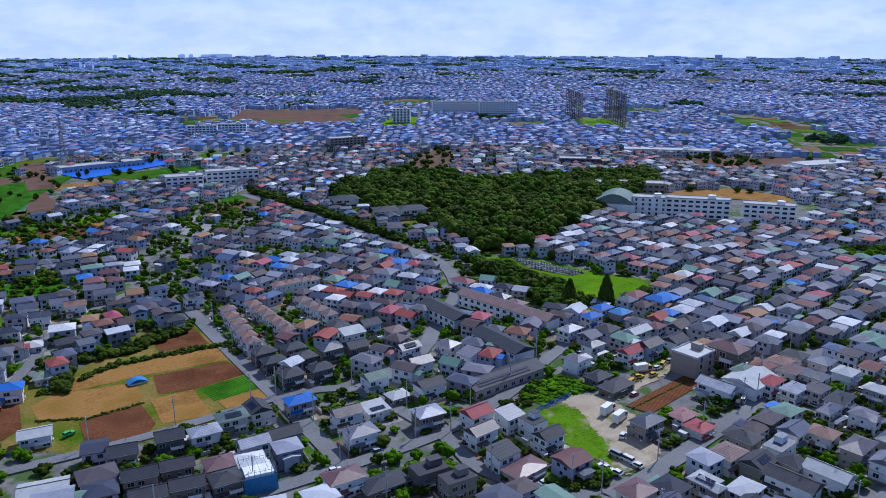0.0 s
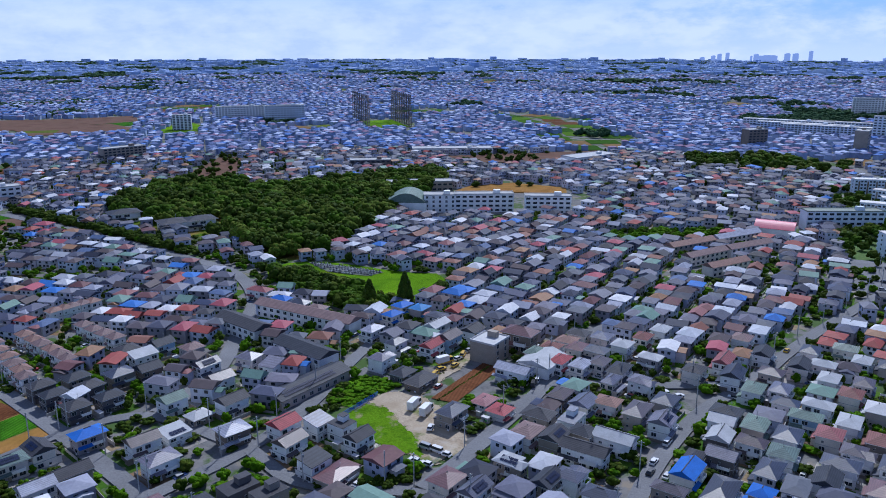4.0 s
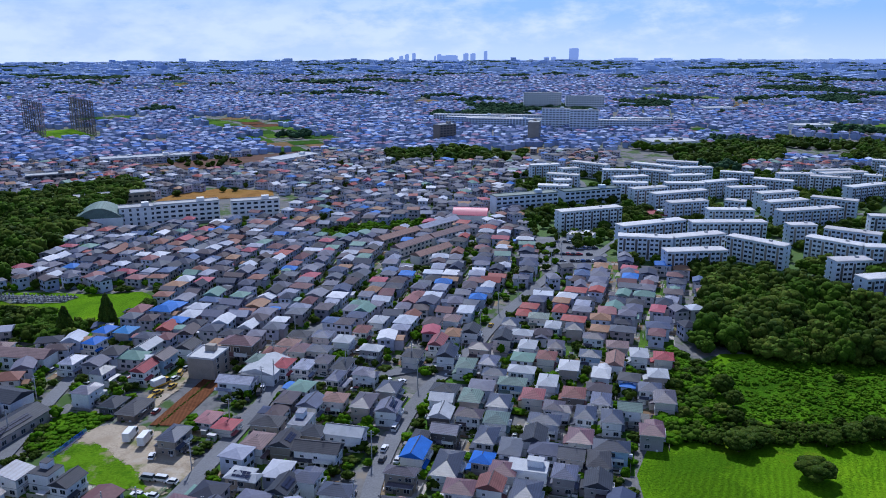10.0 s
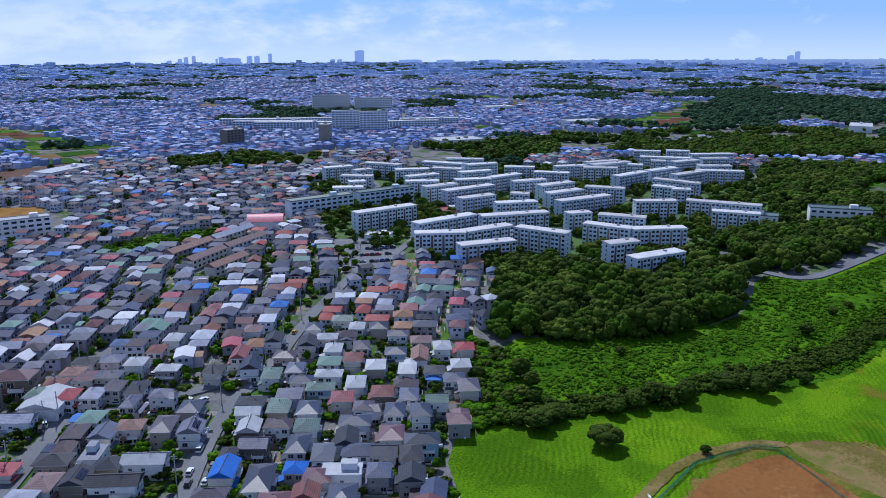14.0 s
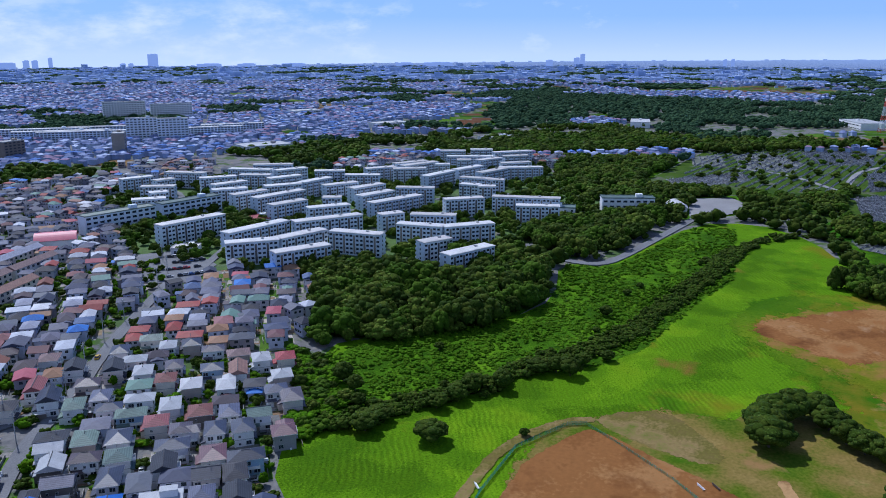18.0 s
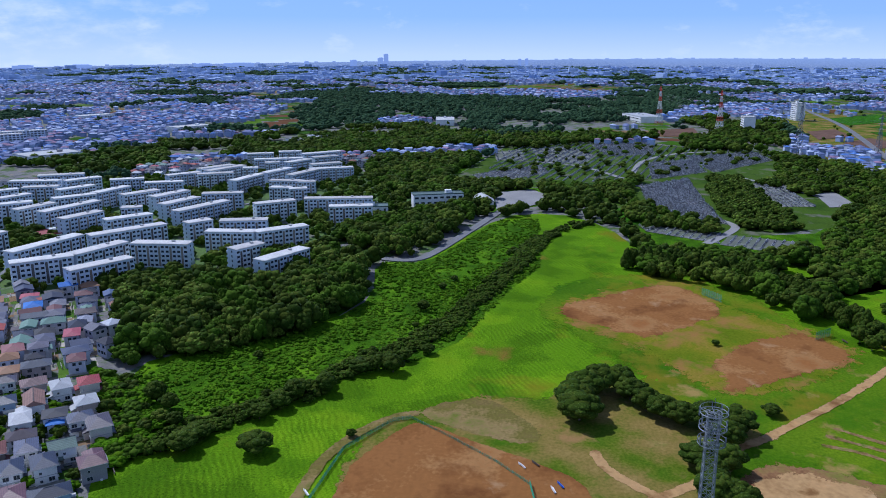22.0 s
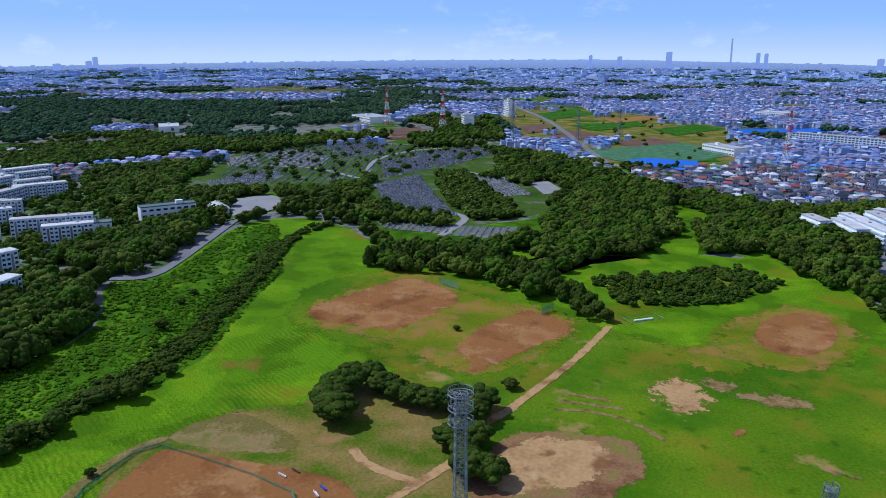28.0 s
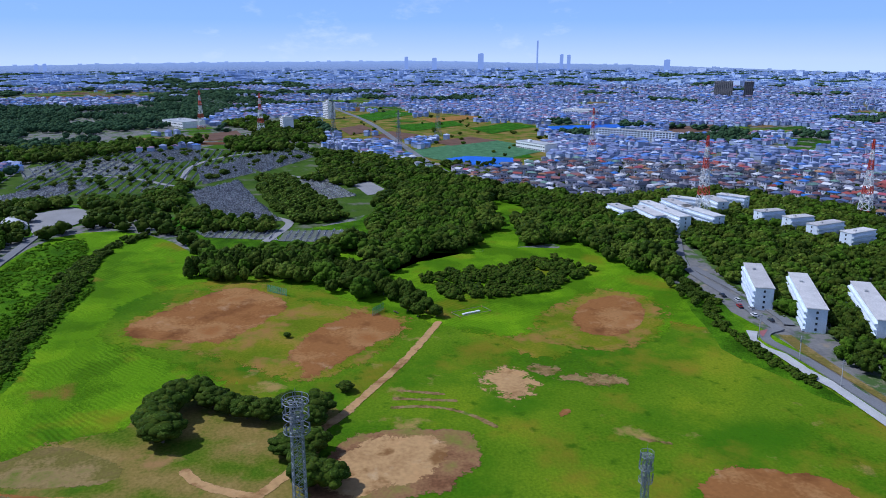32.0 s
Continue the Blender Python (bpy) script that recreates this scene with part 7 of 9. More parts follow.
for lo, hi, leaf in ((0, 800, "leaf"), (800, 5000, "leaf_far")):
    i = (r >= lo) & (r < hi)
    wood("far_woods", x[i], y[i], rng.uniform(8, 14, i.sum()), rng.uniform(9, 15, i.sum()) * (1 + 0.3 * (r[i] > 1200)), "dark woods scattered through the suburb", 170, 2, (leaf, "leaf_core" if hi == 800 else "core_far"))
g = np.arange(-4850, 4850, 34.0)
gx, gy = np.meshgrid(g, g)
x, y = gx.ravel() + rng.uniform(-14, 14, gx.size), gy.ravel() + rng.uniform(-14, 14, gx.size)
az, r = np.degrees(np.arctan2(x, y)), np.hypot(x, y)
ok = (az > -42) & (az < 148) & (r > 2300) & (r < 4800) & ((open_land(x, y) == 1) | (soft_noise(x, y * 1.0, 110, 93) > 0.8))
x, y = x[ok], y[ok]
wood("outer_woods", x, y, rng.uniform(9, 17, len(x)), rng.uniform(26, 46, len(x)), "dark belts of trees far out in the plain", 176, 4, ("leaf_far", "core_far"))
# garden trees among the houses
x, y = scatter([(-420, 150), (150, 110), (210, 150), (345, 345), (240, 500), (-170, 600), (-420, 430)], 5.0, 180)
far = np.array(PLACED)
d2 = ((x[:, None] - far[None, :, 0]) ** 2 + (y[:, None] - far[None, :, 1]) ** 2).min(1)
d3 = ((x[:, None] - mid[None, :, 0]) ** 2 + (y[:, None] - mid[None, :, 1]) ** 2).min(1)
rng = np.random.RandomState(33)
ok = (np.minimum(d2, d3) > 22) & ~near_road(x, y, 1.2) & (rng.rand(len(x)) < 0.6)
for pts in (MEADOW, FIELDS, LOT, STRIP, GROVE):
    ok &= ~inside(pts, x, y)
x, y = x[ok], y[ok]
pick = rng.rand(len(x)) < 0.55
for nm, k, mats in (("garden_trees", pick, ("leaf", "leaf_core")), ("garden_shrubs", ~pick, ("weedleaf", "weedcore"))):
    n = int(k.sum())
    wood(nm, x[k], y[k], rng.uniform(2.0, 5.2, n), rng.uniform(3.0, 6.2, n), "garden trees and shrubs between the houses", 190 + int(pick[0]), 3, mats)

# trees and shrubs in the gardens of the nearer town
rng = np.random.RandomState(35)
g = np.arange(-900, 900, 10.0)
gx, gy = np.meshgrid(g, g)
x, y = gx.ravel() + rng.uniform(-5, 5, gx.size), gy.ravel() + rng.uniform(-5, 5, gx.size)
az, r = np.degrees(np.arctan2(x, y)), np.hypot(x, y)
ok = (az > -42) & (az < 148) & (r > 300) & (r < 900) & (rng.rand(len(x)) < 0.13 + 0.5 * (soft_noise(x, y, 60, 44) > 0.62)) & ~near_road(x, y, 2)
for pts in NO_HOUSE + [BLOCK_LAND[1][0], BLOCK_LAND[4][0], BLOCK_LAND[5][0]]:
    ok &= ~inside(pts, x, y)
x, y = x[ok], y[ok]
wood("town_trees", x, y, rng.uniform(3, 8, len(x)), rng.uniform(4, 8, len(x)), "dark garden trees scattered between the roofs", 195, 2)


# ---- estate on the far side of the fields ----
for x, y, L, a in ((297, -303, 48, -36), (268, -306, 60, -38), (244, -322, 62, -39)):
    apartment(x, y, L, a, True, 4, "white blocks by the road")
for x, y, L, a in ((460, -355, 36, -11), (451, -368, 39, -8), (447, -390, 45, -4), (482, -374, 24, -5), (477, -394, 38, -10), (479, -432, 27, -15), (482, -345, 24, -3), (433, -433, 22, 87), (409, -436, 20, 87), (386, -436, 26, 95), (360, -436, 24, 95), (495, -412, 24, 28), (488, -455, 24, 23)):
    apartment(x, y, L, a, False, 4, "white blocks by the road")

spots = []
for o in list(scene.objects):
    if o.name.startswith("apartment_block") and o.location.y < -200:
        c4 = [o.matrix_basis @ Vector(q) for q in ((-20, -4, 0), (20, -4, 0), (20, 11, 0), (-20, 11, 0))]
        spots.append([(q.x, q.y) for q in c4])
grow("estate_trees", FLATS_R, 7.5, (6, 12), (6, 11), "trees closing round the white blocks", 165, False, clear=spots)
grow("estate_trees", FLATS_R, 17, (6, 11), (7, 10), "autumn-tinged trees round the white blocks", 166, False, ("leaf_pale", "leaf_core"), clear=spots)

grow("roadside_wood", [(262, -288), (330, -311), (420, -352), (430, -372), (330, -332), (300, -318), (262, -304)], 6, (4, 9), (5, 9), "trees between the road and the white blocks", 168)

# ---- fields among the far houses ----
M["patch"] = surf("field_plots", [(0.05, 0.12, 0.008), (0.13, 0.06, 0.03), (0.08, 0.16, 0.012), (0.2, 0.13, 0.06), (0.035, 0.09, 0.008), (0.1, 0.13, 0.02)], 0.95, 0.05, 0.4, 0.25, "island", bump=0, spec=0.03)
region("farm_land", FARM, 0.1, "scrub", "green farm land with small plots between the houses", "field")
grow("field_trees", FARM, 34, (4, 7), (5, 9), "trees and hedges scattered over the farm land", 290, 2, thin=0.6)
rng = np.random.RandomState(52)
gx, gy = np.meshgrid(np.arange(-2800, 2800, 44.0), np.arange(-2800, 2800, 44.0))
x, y = gx.ravel() + rng.uniform(-6, 6, gx.size), gy.ravel() + rng.uniform(-6, 6, gx.size)
az, r = np.degrees(np.arctan2(x, y)), np.hypot(x, y)
ok = (az > -46) & (az < 150) & (r > 480) & (r < 2800) & (open_land(x, y) == 2)
for pts in NO_HOUSE + [b_[0] for b_ in BLOCK_LAND]:
    ok &= ~inside(pts, x, y)
x, y = x[ok], y[ok]
turn = np.floor(soft_noise(x, y, 260, 21) * 7) * 0.45
w, d = rng.uniform(18, 24, len(x)), rng.uniform(14, 22, len(x))
corners = [np.stack([x + a * w * np.cos(turn) - b_ * d * np.sin(turn), y + a * w * np.sin(turn) + b_ * d * np.cos(turn), 0.3 + 0.01 * (np.arange(len(x)) % 40)], 1) for a, b_ in ((-1, -1), (1, -1), (1, 1), (-1, 1))]
bulk("field_plots", np.stack(corners, 1).reshape(-1, 3), np.arange(4 * len(x)).reshape(-1, 4), ["patch"], None, "patchwork of small green and brown fields", "fields")

# ---- larger buildings ----
def slab(name, x, y, L, D, h, turn, wall, roof, label, floors, category="building", group="", bands=True):
    """A flat-roofed larger building: walls, roof slab with parapet, window strips per storey."""
    top = tagged(new(name), label, category, group)
    top.matrix_basis = pose(x, y, 0, 0, 0, turn)
    b = Build()
    b.box(0, 0, 0, L, D, h)
    part("wall", b, [wall], top)
    b = Build()
    b.box(0, 0, h, L + 0.3, D + 0.3, 0.25)
    for e in (-1, 1):
        b.box(0, e * (D / 2 + 0.05), h + 0.25, L + 0.3, 0.25, 0.5)
        b.box(e * (L / 2 + 0.05), 0, h + 0.25, 0.25, D + 0.3, 0.5)
    part("roof", b, [roof], top)
    b = Build()
    b.box(L * 0.22, 0, h + 0.25, min(5, L * 0.2), min(4, D * 0.5), 2.4)
    part("stair_head", b, [wall], top)
    if bands:
        n = max(2, int(L / 4.5))
        for f in range(floors):
            z = 0.9 + f * h / floors
            if L * floors < 100:
                for k in range(n):
                    for e in (-1, 1):
                        part("window", WIN["tall"], None, top, loc=(-L / 2 + (k + 0.5) * L / n, e * (D / 2 + 0.04), z)).rotation_euler = (0, 0, 0 if e < 0 else math.pi)
            else:
                b = Build()
                for k in range(n):
                    for e in (-1, 1):
                        b.box(-L / 2 + (k + 0.5) * L / n, e * D / 2, z, 3.0, 0.16, 1.5)
                tagged(part("glazing", b, ["glass"], top), kind="stuff")
    return top


# white school by the grove, its gymnasium and the school beside the estate
slab("school", 150, 556, 24, 12, 13, -14, "wall_white", "concrete", "white four-storey school wing with a flat roof", 4, "school")
slab("school", 182, 548, 44, 11, 13.5, -14, "wall_white", "concrete", "white four-storey school building facing a playground", 4, "school")
slab("school", 226, 530, 34, 11, 13, -18, "wall_white", "concrete", "white school wing beside the playground", 4, "school")
slab("school", -216, 645, 30, 16, 13, 20, "wall_white", "concrete", "white four-storey school block", 4, "school")
slab("school", -182, 668, 44, 14, 14, 20, "wall_white", "concrete", "white school building with rows of windows", 4, "school")
slab("school", 398, 428, 52, 11, 13, -16, "block", "roof_green", "pale school with a green-edged flat roof", 4, "school")
slab("school", 452, 412, 50, 11, 13, -16, "block", "roof_green", "pale school wing with a green-edged roof", 4, "school")
slab("school", 560, 165, 44, 12, 8, -75, "wall_white", "roof_green", "low white school with a green roof", 2, "school")
slab("school", 600, 112, 40, 12, 12, -68, "wall_white", "roof_green", "white three-storey school among trees", 3, "school")
slab("market", 365, 338, 16, 12, 4, -62, "wall_white", "blockroof", "low white shop with a flat roof", 1, "shop")
slab("market", 454, 352, 22, 16, 4, -50, "wall_white", "roof_red", "low nursery building with a red rim", 1, "building")
slab("tall_block", 96, 279, 12, 11, 8.4, 40, "wall_dark", "roof_pale", "dark brown three-storey apartment house", 3, "apartment house")


def gymnasium(x, y, L, D, h, turn, roof, label):
    top = tagged(new("gymnasium"), label, "gymnasium")
    top.matrix_basis = pose(x, y, 0, 0, 0, turn)
    b = Build()
    b.box(0, 0, 0, L, D, h)
    part("wall", b, ["wall_white"], top)
    b = Build()
    n = 12
    ring = [(-D / 2 - 0.6 + (D + 1.2) * k / n, h + math.sin(math.pi * k / n) * D * 0.24) for k in range(n + 1)]
    m = n + 1
    b.solid([(e * (L / 2 + 0.5), yy, zz + dz) for dz in (-0.2, 0.05) for e in (-1, 1) for yy, zz in ring],
            [(2 * m + k, 3 * m + k, 3 * m + k + 1, 2 * m + k + 1) for k in range(n)] + [(k, k + 1, m + k + 1, m + k) for k in range(n)] + [(k, 2 * m + k, 2 * m + k + 1, k + 1) for k in range(n)] + [(m + k, m + k + 1, 3 * m + k + 1, 3 * m + k) for k in range(n)])
    for e in (-1, 1):
        b.face([(e * L / 2, yy, zz) for yy, zz in ring])
    part("roof", b, [roof], top, "curved metal roof")
    return top


gymnasium(128, 566, 26, 30, 8, 70, "roof_green", "school gymnasium with a curved green roof")
gymnasium(622, 78, 20, 16, 4, 10, "roof_pale", "small hall with a pale domed roof")
gymnasium(346, 428, 24, 16, 5, -45, "roof_pink", "hall with a curved pink-red roof")
gymnasium(-114, 268, 3, 6, 0.8, -55, "roof_blue", "small tunnel greenhouse with a blue cover")


def long_house(x, y, L, D, h, turn, roof, label, panels=0):
    """A long two-storey terrace with a pitched roof."""
    top = tagged(new("terrace"), label, "apartment house", "long terraces")
    top.matrix_basis = pose(x, y, 0, 0, 0, turn)
    b = Build()
    b.box(0, 0, 0, L, D, h)
    for e in (-1, 1):
        b.face([(e * L / 2, -D / 2, h), (e * L / 2, D / 2, h), (e * L / 2, 0, h + 2.0)][::e])
    part("wall", b, ["wall"], top)
    b = Build()
    b.hip(0, 0, h, L, D, 2.1, ridge=L + 1.2)
    part("roof", b, [roof], top)
    for f in range(max(1, int(h / 2.8))):
        for k in range(int(L / 4)):
            for e in (-1, 1):
                part("window", WIN["wide"], None, top, loc=(-L / 2 + 2 + k * 4, e * (D / 2 + 0.03), 0.9 + f * 2.8)).rotation_euler = (0, 0, 0 if e < 0 else math.pi)
    for k in range(panels):
        for j in range(2):
            s = 2.1 / (D / 2 + 0.55)
            p = part("solar_panel", PANEL, None, top, "dark blue solar panel", (-L / 2 + 3 + k * 1.4, -D / 2 + 1.2 + j * 1.25, h + 0.34 + (1.75 + j * 1.25) * s))
            p.rotation_euler = (math.atan(s), 0, 0)
    return top


long_house(29, 340, 54, 9, 5.8, -45, "roof_tan", "long two-storey terrace with a flat brown roofline")
long_house(1, 333, 28, 10, 6, -55, "roof_dark", "dark-roofed two-storey apartment terrace")
long_house(24, 296, 28, 10, 6, -55, "roof_dark", "dark-roofed two-storey apartment terrace beside the parking")
long_house(22, 268, 34, 10, 3.6, 38, "roof_dark", "low dark hall with a long row of solar panels", 18)
for x, y, L, t in TERRACES:
    long_house(x, y, L, 7.5, 5.6, t, "roof_tan" if t % 2 else "roof", "long grey-tan terrace of attached two-storey houses")
long_house(112, 262, 16, 13, 5, 40, "roof_pale", "pale corrugated warehouse beside a yard")

# bigger blocks out in the suburb: turn from the start, range, length, depth, height
for az, r, L, D, h, t, wl_, rf, fl in (
        (-17, 1050, 36, 12, 15, 10, "block", "concrete", 5), (-15, 1060, 36, 12, 15, 10, "block", "concrete", 5), (-7, 900, 46, 14, 14, 30, "wall_dark", "concrete", 5), (-3, 1180, 26, 14, 21, 0, "wall", "concrete", 9),
        (1, 1300, 80, 14, 22, 5, "wall", "concrete", 7), (4, 1250, 60, 14, 26, 0, "block", "concrete", 8), (26, 830, 60, 24, 8, 20, "wall_white", "roof_pale", 2), (16, 880, 90, 20, 7, -12, "wall_white", "roof_pale", 2), (10, 780, 40, 14, 9, -10, "wall_dark", "concrete", 3),
        (37, 1000, 26, 14, 22, 0, "wall_dark", "concrete", 7), (43.5, 1000, 22, 14, 26, 40, "wall_dark", "concrete", 8), (45, 1150, 40, 12, 30, -45, "block", "concrete", 9), (47, 1130, 40, 12, 30, -45, "block", "concrete", 9), (44, 1500, 70, 12, 30, -40, "wall_white", "concrete", 9),
        (47, 1480, 70, 12, 26, -40, "wall_white", "concrete", 8), (40, 1180, 120, 14, 14, -48, "block", "blockroof", 5), (41.5, 1160, 120, 14, 14, -48, "block", "blockroof", 5), (39, 1220, 120, 14, 14, -48, "block", "blockroof", 5), (43, 1220, 110, 14, 14, -48, "block", "blockroof", 5),
        (49, 1160, 110, 14, 14, -42, "block", "blockroof", 5), (51, 1200, 90, 14, 14, -42, "block", "blockroof", 5), (53, 980, 60, 40, 9, -30, "wall", "roof_pale", 2), (101, 1250, 26, 16, 24, 0, "wall_white", "concrete", 7), (104, 1500, 24, 14, 30, 10, "wall_white", "concrete", 9),
        (119, 1020, 60, 20, 9, 10, "wall_white", "roof_pale", 2), (126, 1150, 120, 12, 14, 30, "block", "concrete", 5), (122, 1600, 60, 40, 10, 30, "wall_white", "roof_pale", 2), (94, 1400, 80, 40, 10, 20, "wall_white", "roof_pale", 2), (80, 1300, 60, 30, 9, 10, "wall_white", "roof_pale", 2),
        (70, 1050, 50, 30, 8, -20, "wall_white", "roof_pale", 2), (62, 1250, 60, 30, 8, -30, "wall_white", "roof_pale", 2), (56, 1500, 60, 30, 9, -30, "wall_white", "roof_pale", 2), (-24, 830, 86, 18, 5, 40, "concrete", "concrete", 1), (13, 660, 70, 14, 8, -8, "wall_dark", "concrete", 2)):
    slab("large_building", r * math.sin(radians(az)), r * math.cos(radians(az)), L, D, h, t, wl_, rf, "large flat-roofed building standing over the house roofs", fl, "building", "large buildings")

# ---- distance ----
# emission paints the blue horizon haze: backdrop paler with height, towers even
M["haze"] = surf("city_haze_glow", [(0.08, 0.12, 0.2)], 1.0, 0.004, 0.03, 0.12, bump=0, spec=0)
M["haze_block"] = surf("tower_haze_glow", [(0.08, 0.12, 0.2)], 1.0, 0.01, 0.1, 0.1, bump=0, spec=0)
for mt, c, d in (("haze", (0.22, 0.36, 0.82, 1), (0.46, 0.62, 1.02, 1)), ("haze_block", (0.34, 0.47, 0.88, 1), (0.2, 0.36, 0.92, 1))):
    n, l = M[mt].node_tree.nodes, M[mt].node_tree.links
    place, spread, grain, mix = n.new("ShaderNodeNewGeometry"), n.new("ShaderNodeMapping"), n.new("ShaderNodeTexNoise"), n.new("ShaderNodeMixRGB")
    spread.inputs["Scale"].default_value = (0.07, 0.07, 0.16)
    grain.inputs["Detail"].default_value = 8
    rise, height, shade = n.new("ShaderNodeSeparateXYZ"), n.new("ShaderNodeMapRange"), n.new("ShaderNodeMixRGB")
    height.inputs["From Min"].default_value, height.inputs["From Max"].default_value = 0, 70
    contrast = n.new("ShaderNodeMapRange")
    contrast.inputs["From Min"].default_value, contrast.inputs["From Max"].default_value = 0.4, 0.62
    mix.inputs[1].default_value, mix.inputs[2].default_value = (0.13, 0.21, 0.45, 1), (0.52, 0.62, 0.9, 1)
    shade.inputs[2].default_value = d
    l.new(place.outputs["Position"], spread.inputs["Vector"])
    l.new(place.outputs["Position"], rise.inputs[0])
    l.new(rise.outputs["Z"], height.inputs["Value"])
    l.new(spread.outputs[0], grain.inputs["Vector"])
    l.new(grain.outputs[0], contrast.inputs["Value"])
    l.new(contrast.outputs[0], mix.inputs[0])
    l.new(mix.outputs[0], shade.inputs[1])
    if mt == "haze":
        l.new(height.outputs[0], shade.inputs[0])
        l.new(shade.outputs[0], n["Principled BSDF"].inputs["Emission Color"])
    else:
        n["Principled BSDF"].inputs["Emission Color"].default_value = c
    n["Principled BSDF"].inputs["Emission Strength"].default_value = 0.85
rng = np.random.RandomState(77)
b = Build()
R0, steps = 4900.0, 900
FAR = R0 / 2950.0
tops = []
for k in range(steps + 1):
    a = radians(-60 + 225 * k / steps)
    n_ = noise.noise((k * 0.02, 0, 5)) * 3 + noise.noise((k * 0.11, 4, 5)) * 2 + rng.uniform(0, 1) ** 4 * 7
    tops.append((R0 * math.sin(a), R0 * math.cos(a), np.interp(math.degrees(a), (-32, -17, -5, 0, 48, 75, 99, 112, 126, 140, 155), (8, 24, 43, 46, 55, 70, 83, 84, 72, 52, 40)) + n_ * 0.6))
tops = [(x, y, max(4.0, H - (H - z) * FAR)) for x, y, z in tops]
for (x0, y0, z0), (x1, y1, z1) in zip(tops, tops[1:]):
    b.face([(x1, y1, 0), (x0, y0, 0), (x0, y0, z0), (x1, y1, z0)])
tagged(new("backdrop", b.mesh("backdrop", ["haze"])), "backdrop of distant city along the horizon, glowing with painted blue haze", "backdrop", kind="structure")
SKYLINE = [(33.2, 17, 61), (33.9, 15, 70), (34.3, 15, 76), (34.8, 13, 80), (36.3, 8, 70), (36.6, 17, 76), (37.3, 63, 72), (38.5, 19, 79), (39.0, 19, 79), (39.9, 13, 87), (44.2, 19, 67), (44.7, 17, 67), (46.1, 34, 98), (49.7, 84, 60), (52.2, 63, 58), (55.4, 84, 61)]
SKYLINE += [(75.8, 17, 97), (75.4, 21, 84), (73.5, 25, 76), (70.2, 17, 72), (63.2, 63, 66), (65.6, 105, 67), (85.3, 12, 80), (85.8, 12, 81), (118.9, 6, 158), (114.9, 21, 113), (120.6, 13, 110), (121.1, 13, 108), (109.6, 13, 101), (111.6, 17, 97), (127.8, 21, 92), (-17.4, 15, 44), (-18, 25, 32), (-15.7, 105, 36), (-22.2, 13, 29), (-21.3, 10, 28)]
for az, wide, high in SKYLINE:
    wide, high = wide * FAR * 0.985, max(26.0, H - (H - high) * FAR * 0.985)
    b = Build()
    b.box(0, 0, 0, wide, wide * 0.6 + 6, high - 3)
    b.box(wide * 0.1, 0, high - 3, wide * 0.6, wide * 0.4 + 3, 3)
    ob = tagged(new("tower_block", b.mesh("tower_block", ["haze_block"])), "tower block on the skyline, glowing with painted blue haze", "tower block", "skyline")
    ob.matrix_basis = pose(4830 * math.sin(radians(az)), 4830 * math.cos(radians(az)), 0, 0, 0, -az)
for az in (131.3, 131.9, 133.2):
    slab("large_building", 2300 * math.sin(radians(az)), 2300 * math.cos(radians(az)), 24, 20, 42, -az, "wall_dark", "concrete", "tall brown apartment tower in the distance", 14, "building", "large buildings")


# ---- masts ----
def lattice(build, x, y, z0, z1, w0, w1, bays, r, mi=lambda k: 0, cross=True):
    """A square lattice shaft."""
    def corner(k, i):
        u = k / bays
        w = (w0 + (w1 - w0) * u) / 2
        return (x + (-1, 1, 1, -1)[i] * w, y + (-1, -1, 1, 1)[i] * w, z0 + (z1 - z0) * u)
    for k in range(bays):
        for i in range(4):
            build.beam(corner(k, i), corner(k + 1, i), r, mi(k))
            build.beam(corner(k, i), corner(k, (i + 1) % 4), r * 0.6, mi(k))
            if cross:
                build.beam(corner(k, i), corner(k + 1, (i + 1) % 4), r * 0.6, mi(k))
                build.beam(corner(k, (i + 1) % 4), corner(k + 1, i), r * 0.6, mi(k))


def ring(build, x, y, z, rad, r, mi=0, n=20):
    pts = [(x + rad * math.cos(2 * math.pi * k / n), y + rad * math.sin(2 * math.pi * k / n), z) for k in range(n)]
    for p, q in zip(pts, pts[1:] + pts[:1]):
        build.beam(p, q, r, mi)


